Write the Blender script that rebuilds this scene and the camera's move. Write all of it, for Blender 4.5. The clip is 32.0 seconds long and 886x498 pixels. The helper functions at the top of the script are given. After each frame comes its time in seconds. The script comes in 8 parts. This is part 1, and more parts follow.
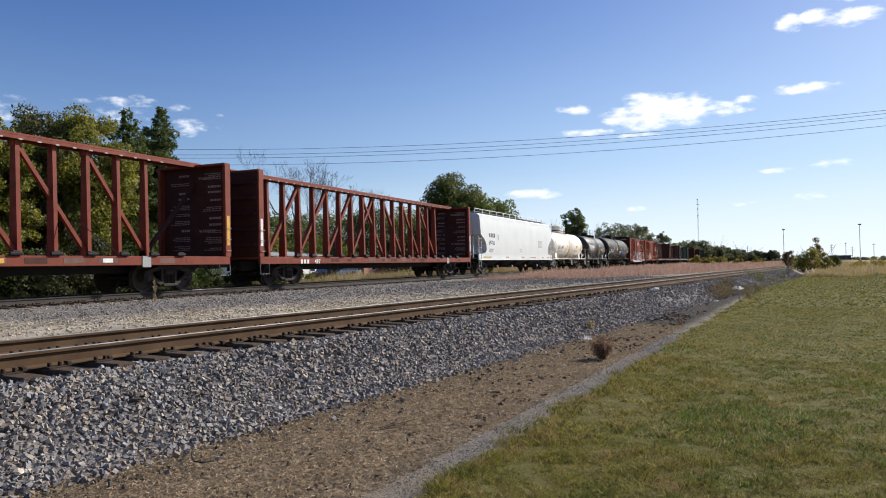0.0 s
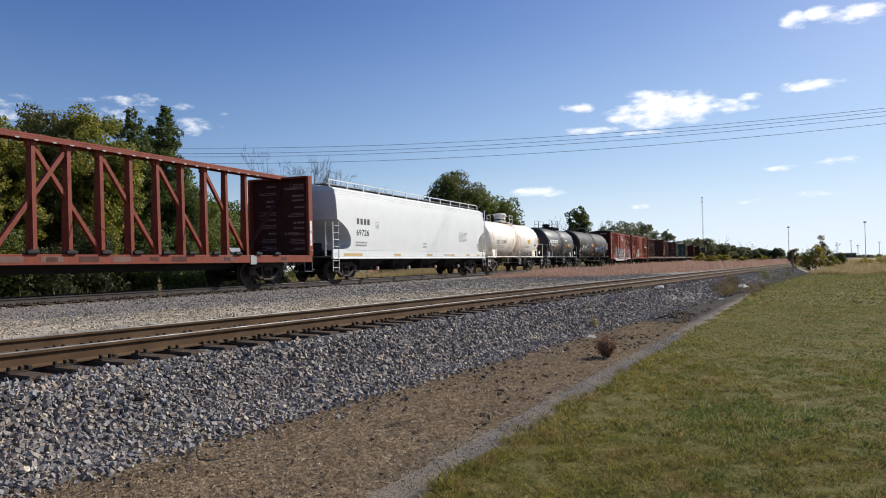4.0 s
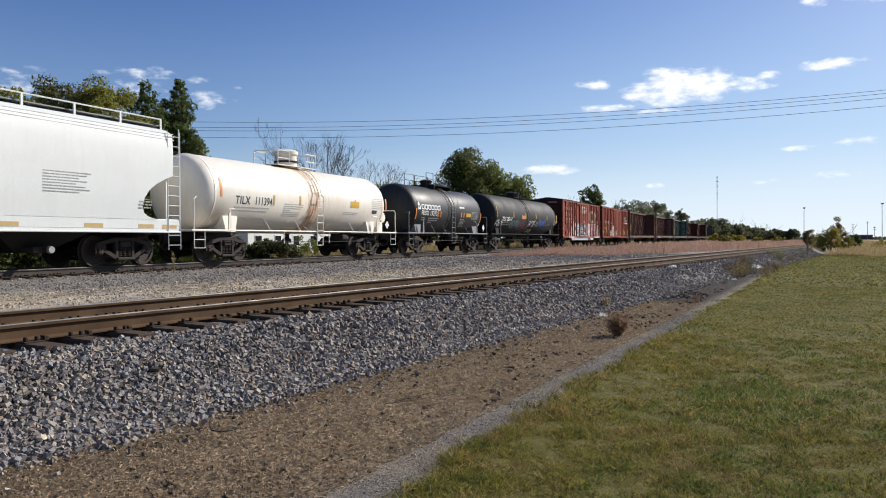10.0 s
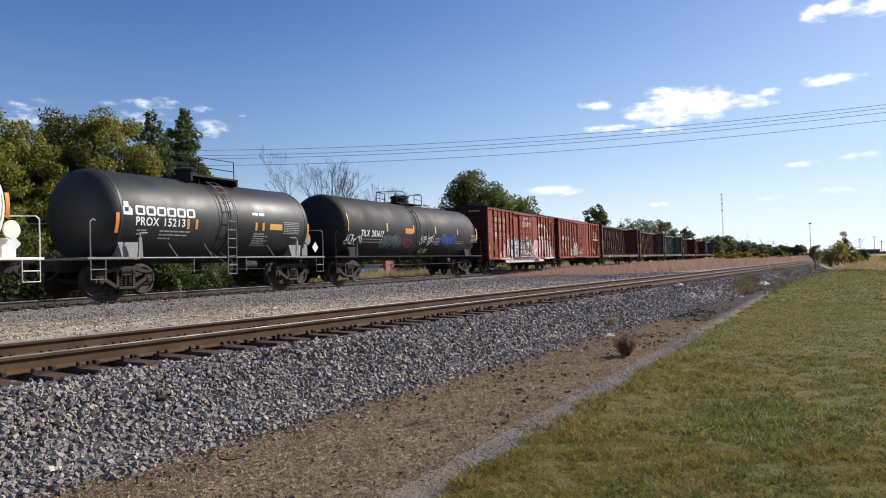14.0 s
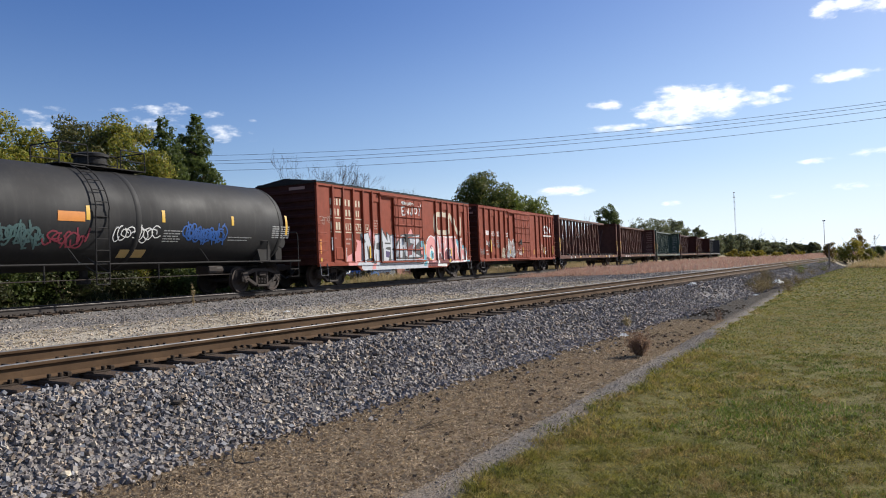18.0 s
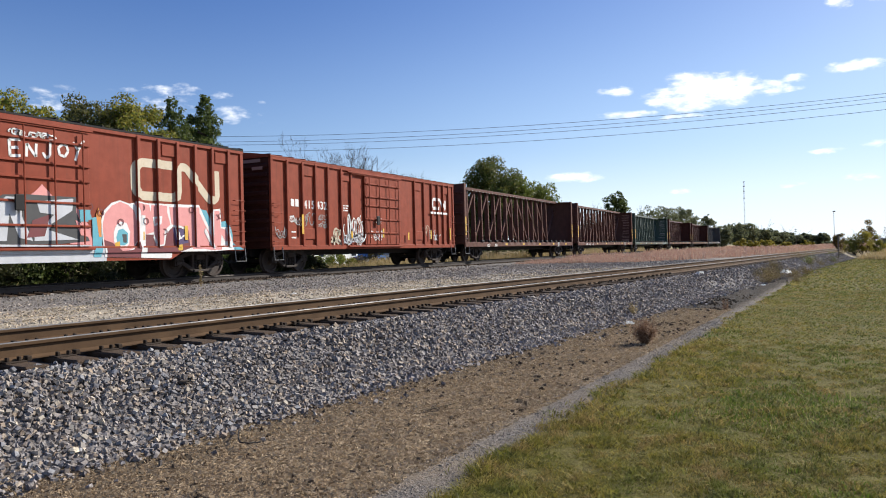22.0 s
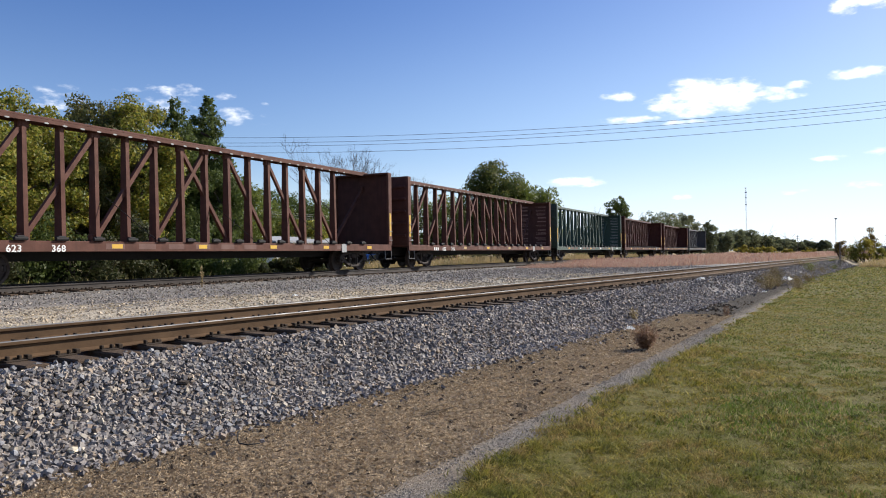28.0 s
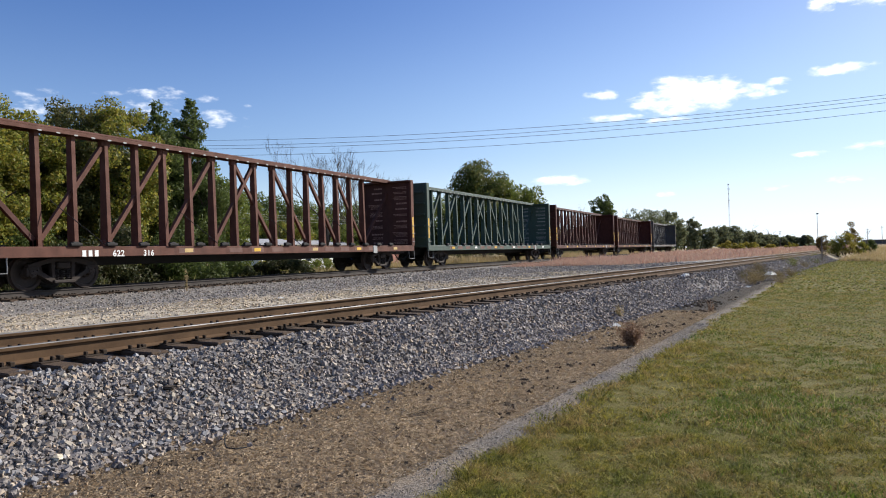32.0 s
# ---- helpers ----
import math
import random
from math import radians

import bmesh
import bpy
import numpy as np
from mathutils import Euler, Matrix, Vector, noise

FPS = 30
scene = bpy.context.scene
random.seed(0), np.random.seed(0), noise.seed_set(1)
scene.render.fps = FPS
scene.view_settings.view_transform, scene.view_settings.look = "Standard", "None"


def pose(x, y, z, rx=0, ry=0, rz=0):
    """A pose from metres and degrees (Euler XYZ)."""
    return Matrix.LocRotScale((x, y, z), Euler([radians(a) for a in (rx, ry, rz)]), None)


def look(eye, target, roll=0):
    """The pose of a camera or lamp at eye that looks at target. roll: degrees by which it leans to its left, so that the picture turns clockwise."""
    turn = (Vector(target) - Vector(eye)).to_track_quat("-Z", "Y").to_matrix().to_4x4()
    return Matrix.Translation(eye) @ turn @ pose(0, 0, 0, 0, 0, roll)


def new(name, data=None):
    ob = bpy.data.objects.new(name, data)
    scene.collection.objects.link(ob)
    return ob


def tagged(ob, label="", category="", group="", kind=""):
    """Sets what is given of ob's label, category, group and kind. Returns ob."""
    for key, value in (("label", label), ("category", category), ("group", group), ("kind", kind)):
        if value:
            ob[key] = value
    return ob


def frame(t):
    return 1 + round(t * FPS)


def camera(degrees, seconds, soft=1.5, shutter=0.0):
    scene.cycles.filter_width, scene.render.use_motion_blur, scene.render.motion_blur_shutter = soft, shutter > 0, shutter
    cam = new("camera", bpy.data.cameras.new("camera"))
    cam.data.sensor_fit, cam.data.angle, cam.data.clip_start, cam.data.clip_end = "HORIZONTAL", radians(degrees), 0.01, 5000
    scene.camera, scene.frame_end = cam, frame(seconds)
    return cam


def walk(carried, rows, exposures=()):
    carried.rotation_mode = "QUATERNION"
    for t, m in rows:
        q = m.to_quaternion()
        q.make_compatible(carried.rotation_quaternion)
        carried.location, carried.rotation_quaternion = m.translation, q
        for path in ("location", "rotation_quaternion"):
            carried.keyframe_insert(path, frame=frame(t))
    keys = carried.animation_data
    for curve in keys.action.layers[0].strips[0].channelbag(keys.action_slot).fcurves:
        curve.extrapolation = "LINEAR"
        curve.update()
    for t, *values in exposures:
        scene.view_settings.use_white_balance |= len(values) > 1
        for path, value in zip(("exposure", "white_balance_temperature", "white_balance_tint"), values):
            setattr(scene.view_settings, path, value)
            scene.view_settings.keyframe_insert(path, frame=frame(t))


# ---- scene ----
# ---- camera and its walk ----
HFOV = 61.88
cam = camera(HFOV, 32.0, soft=1.05, shutter=0.0)
EYE_Z = 0.67
PATH = [
    (0.0, 91.279, 1.151, -67.135),
    (0.5, 91.541, 0.911, -67.135),
    (1.0, 91.722, 0.892, -67.072),
    (1.5, 91.848, 0.949, -67.094),
    (2.0, 91.904, 1.213, -67.018),
    (2.5, 91.677, 1.400, -66.989),
    (3.0, 91.447, 1.304, -66.871),
    (3.5, 91.232, 1.313, -66.865),
    (5.5, 91.046, 0.849, -66.504),
    (6.0, 90.957, 0.818, -66.427),
    (6.5, 90.930, 0.873, -66.326),
    (7.0, 90.671, 0.569, -66.272),
    (7.5, 90.331, 0.432, -66.258),
    (8.0, 90.058, 0.711, -66.186),
    (8.5, 89.882, 1.118, -66.024),
    (9.0, 89.654, 1.015, -65.977),
    (9.5, 89.535, 0.665, -65.884),
    (10.0, 89.359, 0.503, -65.880),
    (10.5, 89.335, 0.781, -65.916),
    (11.0, 89.606, 0.881, -65.904),
    (11.5, 90.080, 0.998, -65.971),
    (12.0, 90.525, 1.120, -65.903),
    (12.5, 90.925, 1.134, -65.801),
    (13.0, 91.047, 1.532, -65.687),
    (13.5, 91.161, 1.873, -65.664),
    (14.0, 91.136, 1.627, -65.441),
    (14.5, 91.144, 1.408, -65.280),
    (16.5, 91.367, 1.551, -64.932),
    (17.0, 91.356, 2.008, -64.757),
    (17.5, 91.331, 2.388, -64.624),
    (18.0, 91.309, 2.285, -64.552),
    (18.5, 91.184, 1.955, -64.530),
    (19.0, 90.874, 1.729, -64.433),
    (19.5, 90.638, 1.938, -64.372),
    (20.0, 90.408, 1.814, -64.289),
    (20.5, 90.358, 1.749, -64.233),
    (21.0, 90.330, 1.807, -64.118),
    (21.5, 90.247, 1.495, -64.059),
    (22.0, 90.142, 1.368, -64.002),
    (22.5, 90.027, 1.378, -63.811),
    (23.0, 89.972, 1.417, -63.768),
    (23.5, 89.968, 1.346, -63.664),
    (24.0, 90.013, 1.283, -63.670),
    (24.5, 89.973, 1.431, -63.673),
    (25.0, 89.926, 1.315, -63.619),
    (25.5, 89.887, 1.480, -63.642),
    (27.5, 90.132, 1.249, -63.937),
    (28.0, 90.396, 0.765, -63.906),
    (28.5, 90.697, 0.705, -63.932),
    (29.0, 90.920, 0.830, -64.191),
    (29.5, 91.000, 0.887, -64.339),
    (30.0, 90.971, 1.075, -64.414),
    (30.5, 90.935, 0.863, -64.446),
    (31.0, 90.912, 0.756, -64.575),
    (31.5, 90.701, 1.162, -64.768),
    (32.0, 90.381, 1.596, -65.008),
]
# the clip's camera closes down while the white cars pass and opens again after
EXPOSURES = [(0.0, 0.58), (2.0, 0.52), (4.0, 0.47), (6.0, 0.39), (7.0, 0.36), (9.0, 0.42), (11.0, 0.48), (13.0, 0.57), (18.0, 0.62), (23.0, 0.76), (29.0, 0.80), (32.0, 0.80)]
walk(cam, [(t, pose(0, 0, EYE_Z, rx, ry, rz)) for t, rx, ry, rz in PATH], EXPOSURES)

# metres that the train has rolled, by time
ROLLED = [
(0.0, 0.00), (0.5, 2.38), (1.0, 4.76), (1.5, 7.15), (2.0, 9.56), (2.5, 11.98), (3.0, 14.43), (3.5, 16.89), (5.5, 26.82), (6.0, 29.30), (6.5, 31.80), (7.0, 34.29), (7.5, 36.76), (8.0, 39.24), (8.5, 41.74), (9.0, 44.23), (9.5, 46.72), (10.0, 49.20), (10.5, 51.68), (11.0, 54.17), (11.5, 56.67), (12.0, 59.17), (12.5, 61.67), (13.0, 64.16), (13.5, 66.66), (14.0, 69.17), (14.5, 71.70), (16.5, 81.93), (17.0, 84.49), (17.5, 87.04), (18.0, 89.58), (18.5, 92.14), (19.0, 94.68), (19.5, 97.23), (20.0, 99.78), (20.5, 102.33), (21.0, 104.86), (21.5, 107.38), (22.0, 109.92), (22.5, 112.46), (23.0, 115.01), (23.5, 117.56), (24.0, 120.11), (24.5, 122.66), (25.0, 125.24), (25.5, 127.81), (27.5, 137.80), (28.0, 140.31), (28.5, 142.82), (29.0, 145.36), (29.5, 147.91), (30.0, 150.46), (30.5, 153.02), (31.0, 155.57), (31.5, 158.12), (32.0, 160.64), 
]


# ---- world, sun, exposure ----
SUN_AZ, SUN_EL = -33.0, 32.0      # degrees: from the tracks' direction towards the left, above the horizon
world = bpy.data.worlds.new("world")
scene.world = world
world.use_nodes = True


def build_world():
    nt = world.node_tree
    nt.nodes.clear()
    out = nt.nodes.new("ShaderNodeOutputWorld")
    bg = nt.nodes.new("ShaderNodeBackground")
    sky = nt.nodes.new("ShaderNodeTexSky")
    sky.sky_type, sky.sun_disc = "NISHITA", False
    sky.sun_elevation, sky.sun_rotation = radians(SUN_EL), radians(90 - SUN_AZ)
    sky.air_density, sky.dust_density, sky.ozone_density = 1.0, 0.9, 4.0
    bg.inputs["Strength"].default_value = 0.067
    co = nt.nodes.new("ShaderNodeTexCoord")

    def math_node(op, a, b=None, c=None):
        n = nt.nodes.new("ShaderNodeMath")
        n.operation = op
        for i, v in enumerate((a, b, c)):
            if v is None:
                continue
            if isinstance(v, (int, float)):
                n.inputs[i].default_value = v
            else:
                nt.links.new(v, n.inputs[i])
        return n.outputs[0]

    # azimuth and elevation of the looked-at part of the sky, in degrees
    sep = nt.nodes.new("ShaderNodeSeparateXYZ")
    nt.links.new(co.outputs["Generated"], sep.inputs[0])
    az = math_node("MULTIPLY", math_node("ARCTAN2", sep.outputs["Y"], sep.outputs["X"]), 180 / math.pi)
    el = math_node("MULTIPLY", math_node("ARCSINE", sep.outputs["Z"]), 180 / math.pi)
    comb = nt.nodes.new("ShaderNodeCombineXYZ")
    nt.links.new(math_node("MULTIPLY", az, 0.55), comb.inputs[0])
    nt.links.new(math_node("MULTIPLY", el, 1.3), comb.inputs[1])
    big = nt.nodes.new("ShaderNodeTexNoise")
    big.inputs["Scale"].default_value, big.inputs["Detail"].default_value = 1.15, 8.0
    big.inputs["Roughness"].default_value = 0.58
    nt.links.new(comb.outputs[0], big.inputs["Vector"])
    # fair-weather clouds: azimuth, elevation, half width, half height, weight
    clouds = [(7.0, 11.3, 2.6, 1.65, 1.0), (4.6, 11.1, 3.0, 1.35, 1.0), (8.9, 10.8, 2.3, 1.0, 0.9), (2.2, 10.9, 2.2, 0.75, 0.8), (6.5, 10.3, 4.2, 0.8, 0.8), (0.3, 11.3, 1.3, 0.45, 0.7), (0.6, 10.7, 1.2, 0.3, 0.6),
              (12.6, 11.5, 1.75, 0.5, 0.8), (11.9, 9.8, 3.0, 0.40, 0.8), (7.6, 9.4, 2.6, 0.28, 0.6), (-3.4, 11.7, 2.9, 0.5, 0.85),
              (-2.6, 16.1, 1.15, 0.95, 0.9), (-4.4, 16.35, 1.5, 0.65, 0.9), (-6.5, 15.95, 2.7, 0.75, 0.95), (-7.0, 17.25, 1.8, 0.5, 0.85), (-1.6, 6.2, 1.5, 0.28, 0.65),
              (-5.2, 6.45, 2.0, 0.40, 0.65), (15.9, 5.35, 2.9, 0.5, 0.8), (46.0, 12.05, 5.6, 0.6, 0.42), (42.4, 11.75, 2.2, 0.35, 0.42), (42.0, 10.4, 3.4, 0.95, 0.46), (46.5, 11.0, 2.8, 1.1, 0.42),
              (53.5, 10.9, 2.2, 1.2, 0.5), (39.6, 11.3, 0.5, 0.25, 0.5), (8.1, 4.0, 1.0, 0.28, 0.6), (-3.5, 4.3, 2.8, 0.35, 0.35), (0.5, 4.0, 1.6, 0.25, 0.4)]
    total = None
    for a, e, w, h, k in clouds:
        u = math_node("DIVIDE", math_node("SUBTRACT", az, a), w)
        v = math_node("DIVIDE", math_node("SUBTRACT", el, e), h)
        r = math_node("ADD", math_node("MULTIPLY", u, u), math_node("MULTIPLY", v, v))
        g = math_node("MULTIPLY", math_node("MAXIMUM", math_node("SUBTRACT", 1.0, r), 0.0), k)
        total = g if total is None else math_node("MAXIMUM", total, g)
    dens = math_node("ADD", math_node("MULTIPLY", total, 1.4), math_node("MULTIPLY", math_node("SUBTRACT", big.outputs["Fac"], 0.5), 2.9))
    inside = math_node("MINIMUM", math_node("MULTIPLY", total, 4.0), 1.0)
    ramp = nt.nodes.new("ShaderNodeMapRange")
    ramp.interpolation_type = "SMOOTHSTEP"
    ramp.inputs["From Min"].default_value, ramp.inputs["From Max"].default_value = 0.30, 1.6
    nt.links.new(dens, ramp.inputs["Value"])
    fac = math_node("MULTIPLY", ramp.outputs["Result"], inside)
    mix = nt.nodes.new("ShaderNodeMix")
    mix.data_type = "RGBA"
    nt.links.new(fac, mix.inputs["Factor"])
    # clearer blue overhead, pale haze low over the horizon
    sat = nt.nodes.new("ShaderNodeHueSaturation")
    sat.inputs["Saturation"].default_value, sat.inputs["Hue"].default_value = 1.36, 0.519
    nt.links.new(sky.outputs["Color"], sat.inputs["Color"])
    low = nt.nodes.new("ShaderNodeMapRange")
    low.interpolation_type = "SMOOTHSTEP"
    low.inputs["From Min"].default_value, low.inputs["From Max"].default_value = 22.0, -2.0
    low.inputs["To Min"].default_value, low.inputs["To Max"].default_value = 0.19, 0.95
    nt.links.new(el, low.inputs["Value"])
    haze = nt.nodes.new("ShaderNodeMix")
    haze.data_type = "RGBA"
    # the haze is thicker towards the sun
    side = nt.nodes.new("ShaderNodeMapRange")
    side.interpolation_type = "SMOOTHSTEP"
    side.inputs["From Min"].default_value, side.inputs["From Max"].default_value = 48.0, -6.0
    side.inputs["To Min"].default_value, side.inputs["To Max"].default_value = 0.42, 0.98
    nt.links.new(az, side.inputs["Value"])
    nt.links.new(math_node("MULTIPLY", low.outputs["Result"], side.outputs["Result"]), haze.inputs["Factor"])
    nt.links.new(sat.outputs["Color"], haze.inputs["A"])
    haze.inputs["B"].default_value = (6.0, 8.2, 11.0, 1)
    pale = nt.nodes.new("ShaderNodeMapRange")
    pale.interpolation_type = "SMOOTHSTEP"
    pale.inputs["From Min"].default_value, pale.inputs["From Max"].default_value = 8.0, -0.5
    pale.inputs["To Max"].default_value = 0.85
    nt.links.new(el, pale.inputs["Value"])
    edge = nt.nodes.new("ShaderNodeMix")
    edge.data_type = "RGBA"
    nt.links.new(math_node("MULTIPLY", pale.outputs["Result"], side.outputs["Result"]), edge.inputs["Factor"])
    nt.links.new(haze.outputs["Result"], edge.inputs["A"])
    edge.inputs["B"].default_value = (9.8, 10.6, 11.2, 1)
    nt.links.new(edge.outputs["Result"], mix.inputs["A"])
    mix.inputs["B"].default_value = (12.6, 12.7, 13.0, 1)
    nt.links.new(mix.outputs["Result"], bg.inputs["Color"])
    nt.links.new(bg.outputs[0], out.inputs[0])


build_world()
sun = new("sun", bpy.data.lights.new("sun", "SUN"))
sun.data.energy, sun.data.angle, sun.data.color = 4.6, radians(0.53), (1.0, 0.95, 0.87)
_a, _e = radians(SUN_AZ), radians(SUN_EL)
sun.matrix_world = look((60 * math.cos(_a) * math.cos(_e), 60 * math.sin(_a) * math.cos(_e), 60 * math.sin(_e)), (0, 0, 0))


# ---- materials ----
def graph(name):
    m = bpy.data.materials.new(name)
    m.use_nodes = True
    nt = m.node_tree
    b = nt.nodes["Principled BSDF"]
    return m, nt, b


def node(nt, kind, **values):
    n = nt.nodes.new("ShaderNode" + kind)
    for k, v in values.items():
        n.inputs[k.replace("_", " ")].default_value = v
    return n


def mixed(nt, fac, a, b, blend="MIX"):
    n = nt.nodes.new("ShaderNodeMix")
    n.data_type, n.blend_type = "RGBA", blend
    for key, v in (("Factor", fac), ("A", a), ("B", b)):
        if isinstance(v, (int, float)):
            n.inputs[key].default_value = v
        elif isinstance(v, tuple):
            n.inputs[key].default_value = (*v, 1) if len(v) == 3 else v
        else:
            nt.links.new(v, n.inputs[key])
    return n.outputs["Result"]


def rng(nt, value, a, b, lo=0.0, hi=1.0):
    n = nt.nodes.new("ShaderNodeMapRange")
    n.inputs["From Min"].default_value, n.inputs["From Max"].default_value = a, b
    n.inputs["To Min"].default_value, n.inputs["To Max"].default_value = lo, hi
    nt.links.new(value, n.inputs["Value"])
    return n.outputs["Result"]


def mathn(nt, op, a, b=0.0):
    n = nt.nodes.new("ShaderNodeMath")
    n.operation = op
    for i, v in enumerate((a, b)):
        if isinstance(v, (int, float)):
            n.inputs[i].default_value = v
        else:
            nt.links.new(v, n.inputs[i])
    return n.outputs[0]


def noise_of(nt, vec, scale, detail=4.0, rough=0.55):
    n = node(nt, "TexNoise", Scale=scale, Detail=detail, Roughness=rough)
    nt.links.new(vec, n.inputs["Vector"])
    return n.outputs["Fac"]


def stretched(nt, vec, sx, sy, sz):
    n = nt.nodes.new("ShaderNodeMapping")
    n.inputs["Scale"].default_value = (sx, sy, sz)
    nt.links.new(vec, n.inputs["Vector"])
    return n.outputs[0]


def bumped(nt, b, height, strength, distance):
    n = node(nt, "Bump", Strength=strength, Distance=distance)
    nt.links.new(height, n.inputs["Height"])
    nt.links.new(n.outputs[0], b.inputs["Normal"])


def surface(name, c1, c2=None, scale=3.0, fine=30.0, rough=0.6, metal=0.0, bump=0.2, depth=0.01, streak=0.0, dirt=(0.06, 0.045, 0.035), wear=0.0, spec=0.5):
    """Base colour c1 drifting to c2, fine grain, rain streaks, spots of dirt or rust."""
    m, nt, b = graph(name)
    co = nt.nodes.new("ShaderNodeTexCoord").outputs["Object"]
    c2 = c2 or tuple(v * 0.75 for v in c1)
    n1 = noise_of(nt, co, scale, 5.0)
    n2 = noise_of(nt, co, fine, 4.0)
    col = mixed(nt, rng(nt, n1, 0.35, 0.68), c1, c2)
    col = mixed(nt, rng(nt, n2, 0.3, 0.75, 0.0, 0.35), col, tuple(v * 0.72 for v in c1))
    if streak:
        st = noise_of(nt, stretched(nt, co, 5.0, 5.0, 0.35), 1.6, 5.0, 0.6)
        col = mixed(nt, rng(nt, st, 0.5, 0.78, 0.0, streak), col, dirt)
    if wear:
        sp = noise_of(nt, co, 9.0, 8.0, 0.7)
        col = mixed(nt, rng(nt, sp, 0.58, 0.72, 0.0, wear), col, dirt)
    nt.links.new(col, b.inputs["Base Color"])
    nt.links.new(rng(nt, n1, 0.3, 0.7, max(rough - 0.08, 0.02), min(rough + 0.1, 1.0)), b.inputs["Roughness"])
    b.inputs["Metallic"].default_value = metal
    b.inputs["Specular IOR Level"].default_value = spec
    if bump:
        bumped(nt, b, n2, bump, depth)
    return m


MAT = {}


def material(key, *a, **k):
    MAT[key] = surface(key, *a, **k)


RUST = (0.10, 0.045, 0.025)
material("car_red", (0.200, 0.041, 0.021), (0.150, 0.033, 0.018), rough=0.6, streak=0.4, wear=0.4, dirt=(0.06, 0.026, 0.018), bump=0.15, spec=0.2)
material("car_red_dull", (0.075, 0.024, 0.017), (0.055, 0.019, 0.014), rough=0.7, streak=0.45, wear=0.4, dirt=(0.04, 0.02, 0.015), bump=0.15, spec=0.2)
material("box_red", (0.250, 0.047, 0.021), (0.205, 0.040, 0.019), rough=0.6, streak=0.4, wear=0.35, dirt=(0.09, 0.03, 0.016), bump=0.12, spec=0.18)
material("box_red_dull", (0.255, 0.051, 0.024), (0.20, 0.042, 0.021), rough=0.62, streak=0.5, wear=0.4, dirt=(0.085, 0.03, 0.02), bump=0.12, spec=0.15)
# car ends turned from the sun: red darkened for shade, plus streaks and wear
material("end_shade", (0.058, 0.019, 0.014), (0.042, 0.015, 0.012), rough=0.75, streak=0.3, wear=0.3, dirt=(0.03, 0.016, 0.012), bump=0.15, spec=0.15)
material("red_tag", (0.24, 0.03, 0.05), (0.19, 0.025, 0.04), rough=0.55, bump=0.05)
material("brown", (0.085, 0.035, 0.026), (0.062, 0.027, 0.021), rough=0.7, streak=0.4, wear=0.4, dirt=(0.03, 0.018, 0.014), bump=0.15, spec=0.2)
material("brown_light", (0.112, 0.045, 0.030), (0.078, 0.033, 0.023), rough=0.7, streak=0.4, wear=0.4, dirt=(0.045, 0.024, 0.018), bump=0.15, spec=0.2)
material("green", (0.020, 0.050, 0.034), (0.026, 0.045, 0.032), rough=0.62, streak=0.4, wear=0.45, dirt=(0.05, 0.045, 0.035), bump=0.15)
material("dark_car", (0.032, 0.034, 0.038), (0.045, 0.04, 0.038), rough=0.65, streak=0.4, wear=0.4, dirt=(0.05, 0.035, 0.028))
material("hopper_white", (0.66, 0.67, 0.645), (0.60, 0.61, 0.59), scale=0.6, rough=0.5, streak=0.10, wear=0.08, dirt=(0.33, 0.32, 0.29), bump=0.05)
material("tank_white", (0.80, 0.75, 0.66), (0.74, 0.67, 0.56), scale=0.8, rough=0.42, streak=0.2, wear=0.10, dirt=(0.48, 0.33, 0.18), bump=0.04)
material("tank_black", (0.017, 0.017, 0.018), (0.025, 0.025, 0.025), scale=0.8, rough=0.50, streak=0.35, wear=0.12, dirt=(0.06, 0.055, 0.05), bump=0.05, spec=0.3)
material("tank_black_dull", (0.013, 0.013, 0.014), (0.020, 0.019, 0.019), scale=0.8, rough=0.66, streak=0.35, wear=0.12, dirt=(0.045, 0.042, 0.038), bump=0.05, spec=0.22)
material("rail_side", (0.104, 0.061, 0.032), (0.070, 0.042, 0.024), rough=0.85, fine=45, wear=0.4, dirt=(0.045, 0.03, 0.02), spec=0.15)
material("rail_side_dull", (0.060, 0.050, 0.043), (0.048, 0.040, 0.036), rough=0.85, fine=45, wear=0.4, dirt=(0.035, 0.028, 0.024), spec=0.25)
material("rail_top", (0.105, 0.102, 0.102), (0.07, 0.068, 0.068), rough=0.5, metal=0.25, fine=60, bump=0.05)
material("rail_top_dull", (0.09, 0.08, 0.075), (0.07, 0.06, 0.055), rough=0.55, metal=0.4, fine=60, bump=0.05)
material("tie", (0.092, 0.062, 0.041), (0.055, 0.038, 0.027), scale=4, fine=40, rough=0.9, bump=0.6, depth=0.02, streak=0.0, wear=0.4, dirt=(0.125, 0.09, 0.062), spec=0.15)
material("spike_iron", (0.042, 0.028, 0.018), (0.03, 0.021, 0.015), fine=40, rough=0.85, spec=0.2)
material("truck_steel", (0.026, 0.020, 0.017), (0.042, 0.030, 0.024), fine=25, rough=0.8, wear=0.4, dirt=(0.09, 0.06, 0.045), spec=0.3)
material("wheel_steel", (0.035, 0.027, 0.023), (0.058, 0.042, 0.034), fine=25, rough=0.7, metal=0.2, wear=0.4, dirt=(0.10, 0.06, 0.045), spec=0.3)
material("black_iron", (0.020, 0.019, 0.019), (0.030, 0.027, 0.025), rough=0.8, wear=0.25, dirt=(0.05, 0.038, 0.03), spec=0.2)
material("grey_iron", (0.20, 0.20, 0.20), (0.15, 0.15, 0.15), rough=0.6, wear=0.2, dirt=RUST)
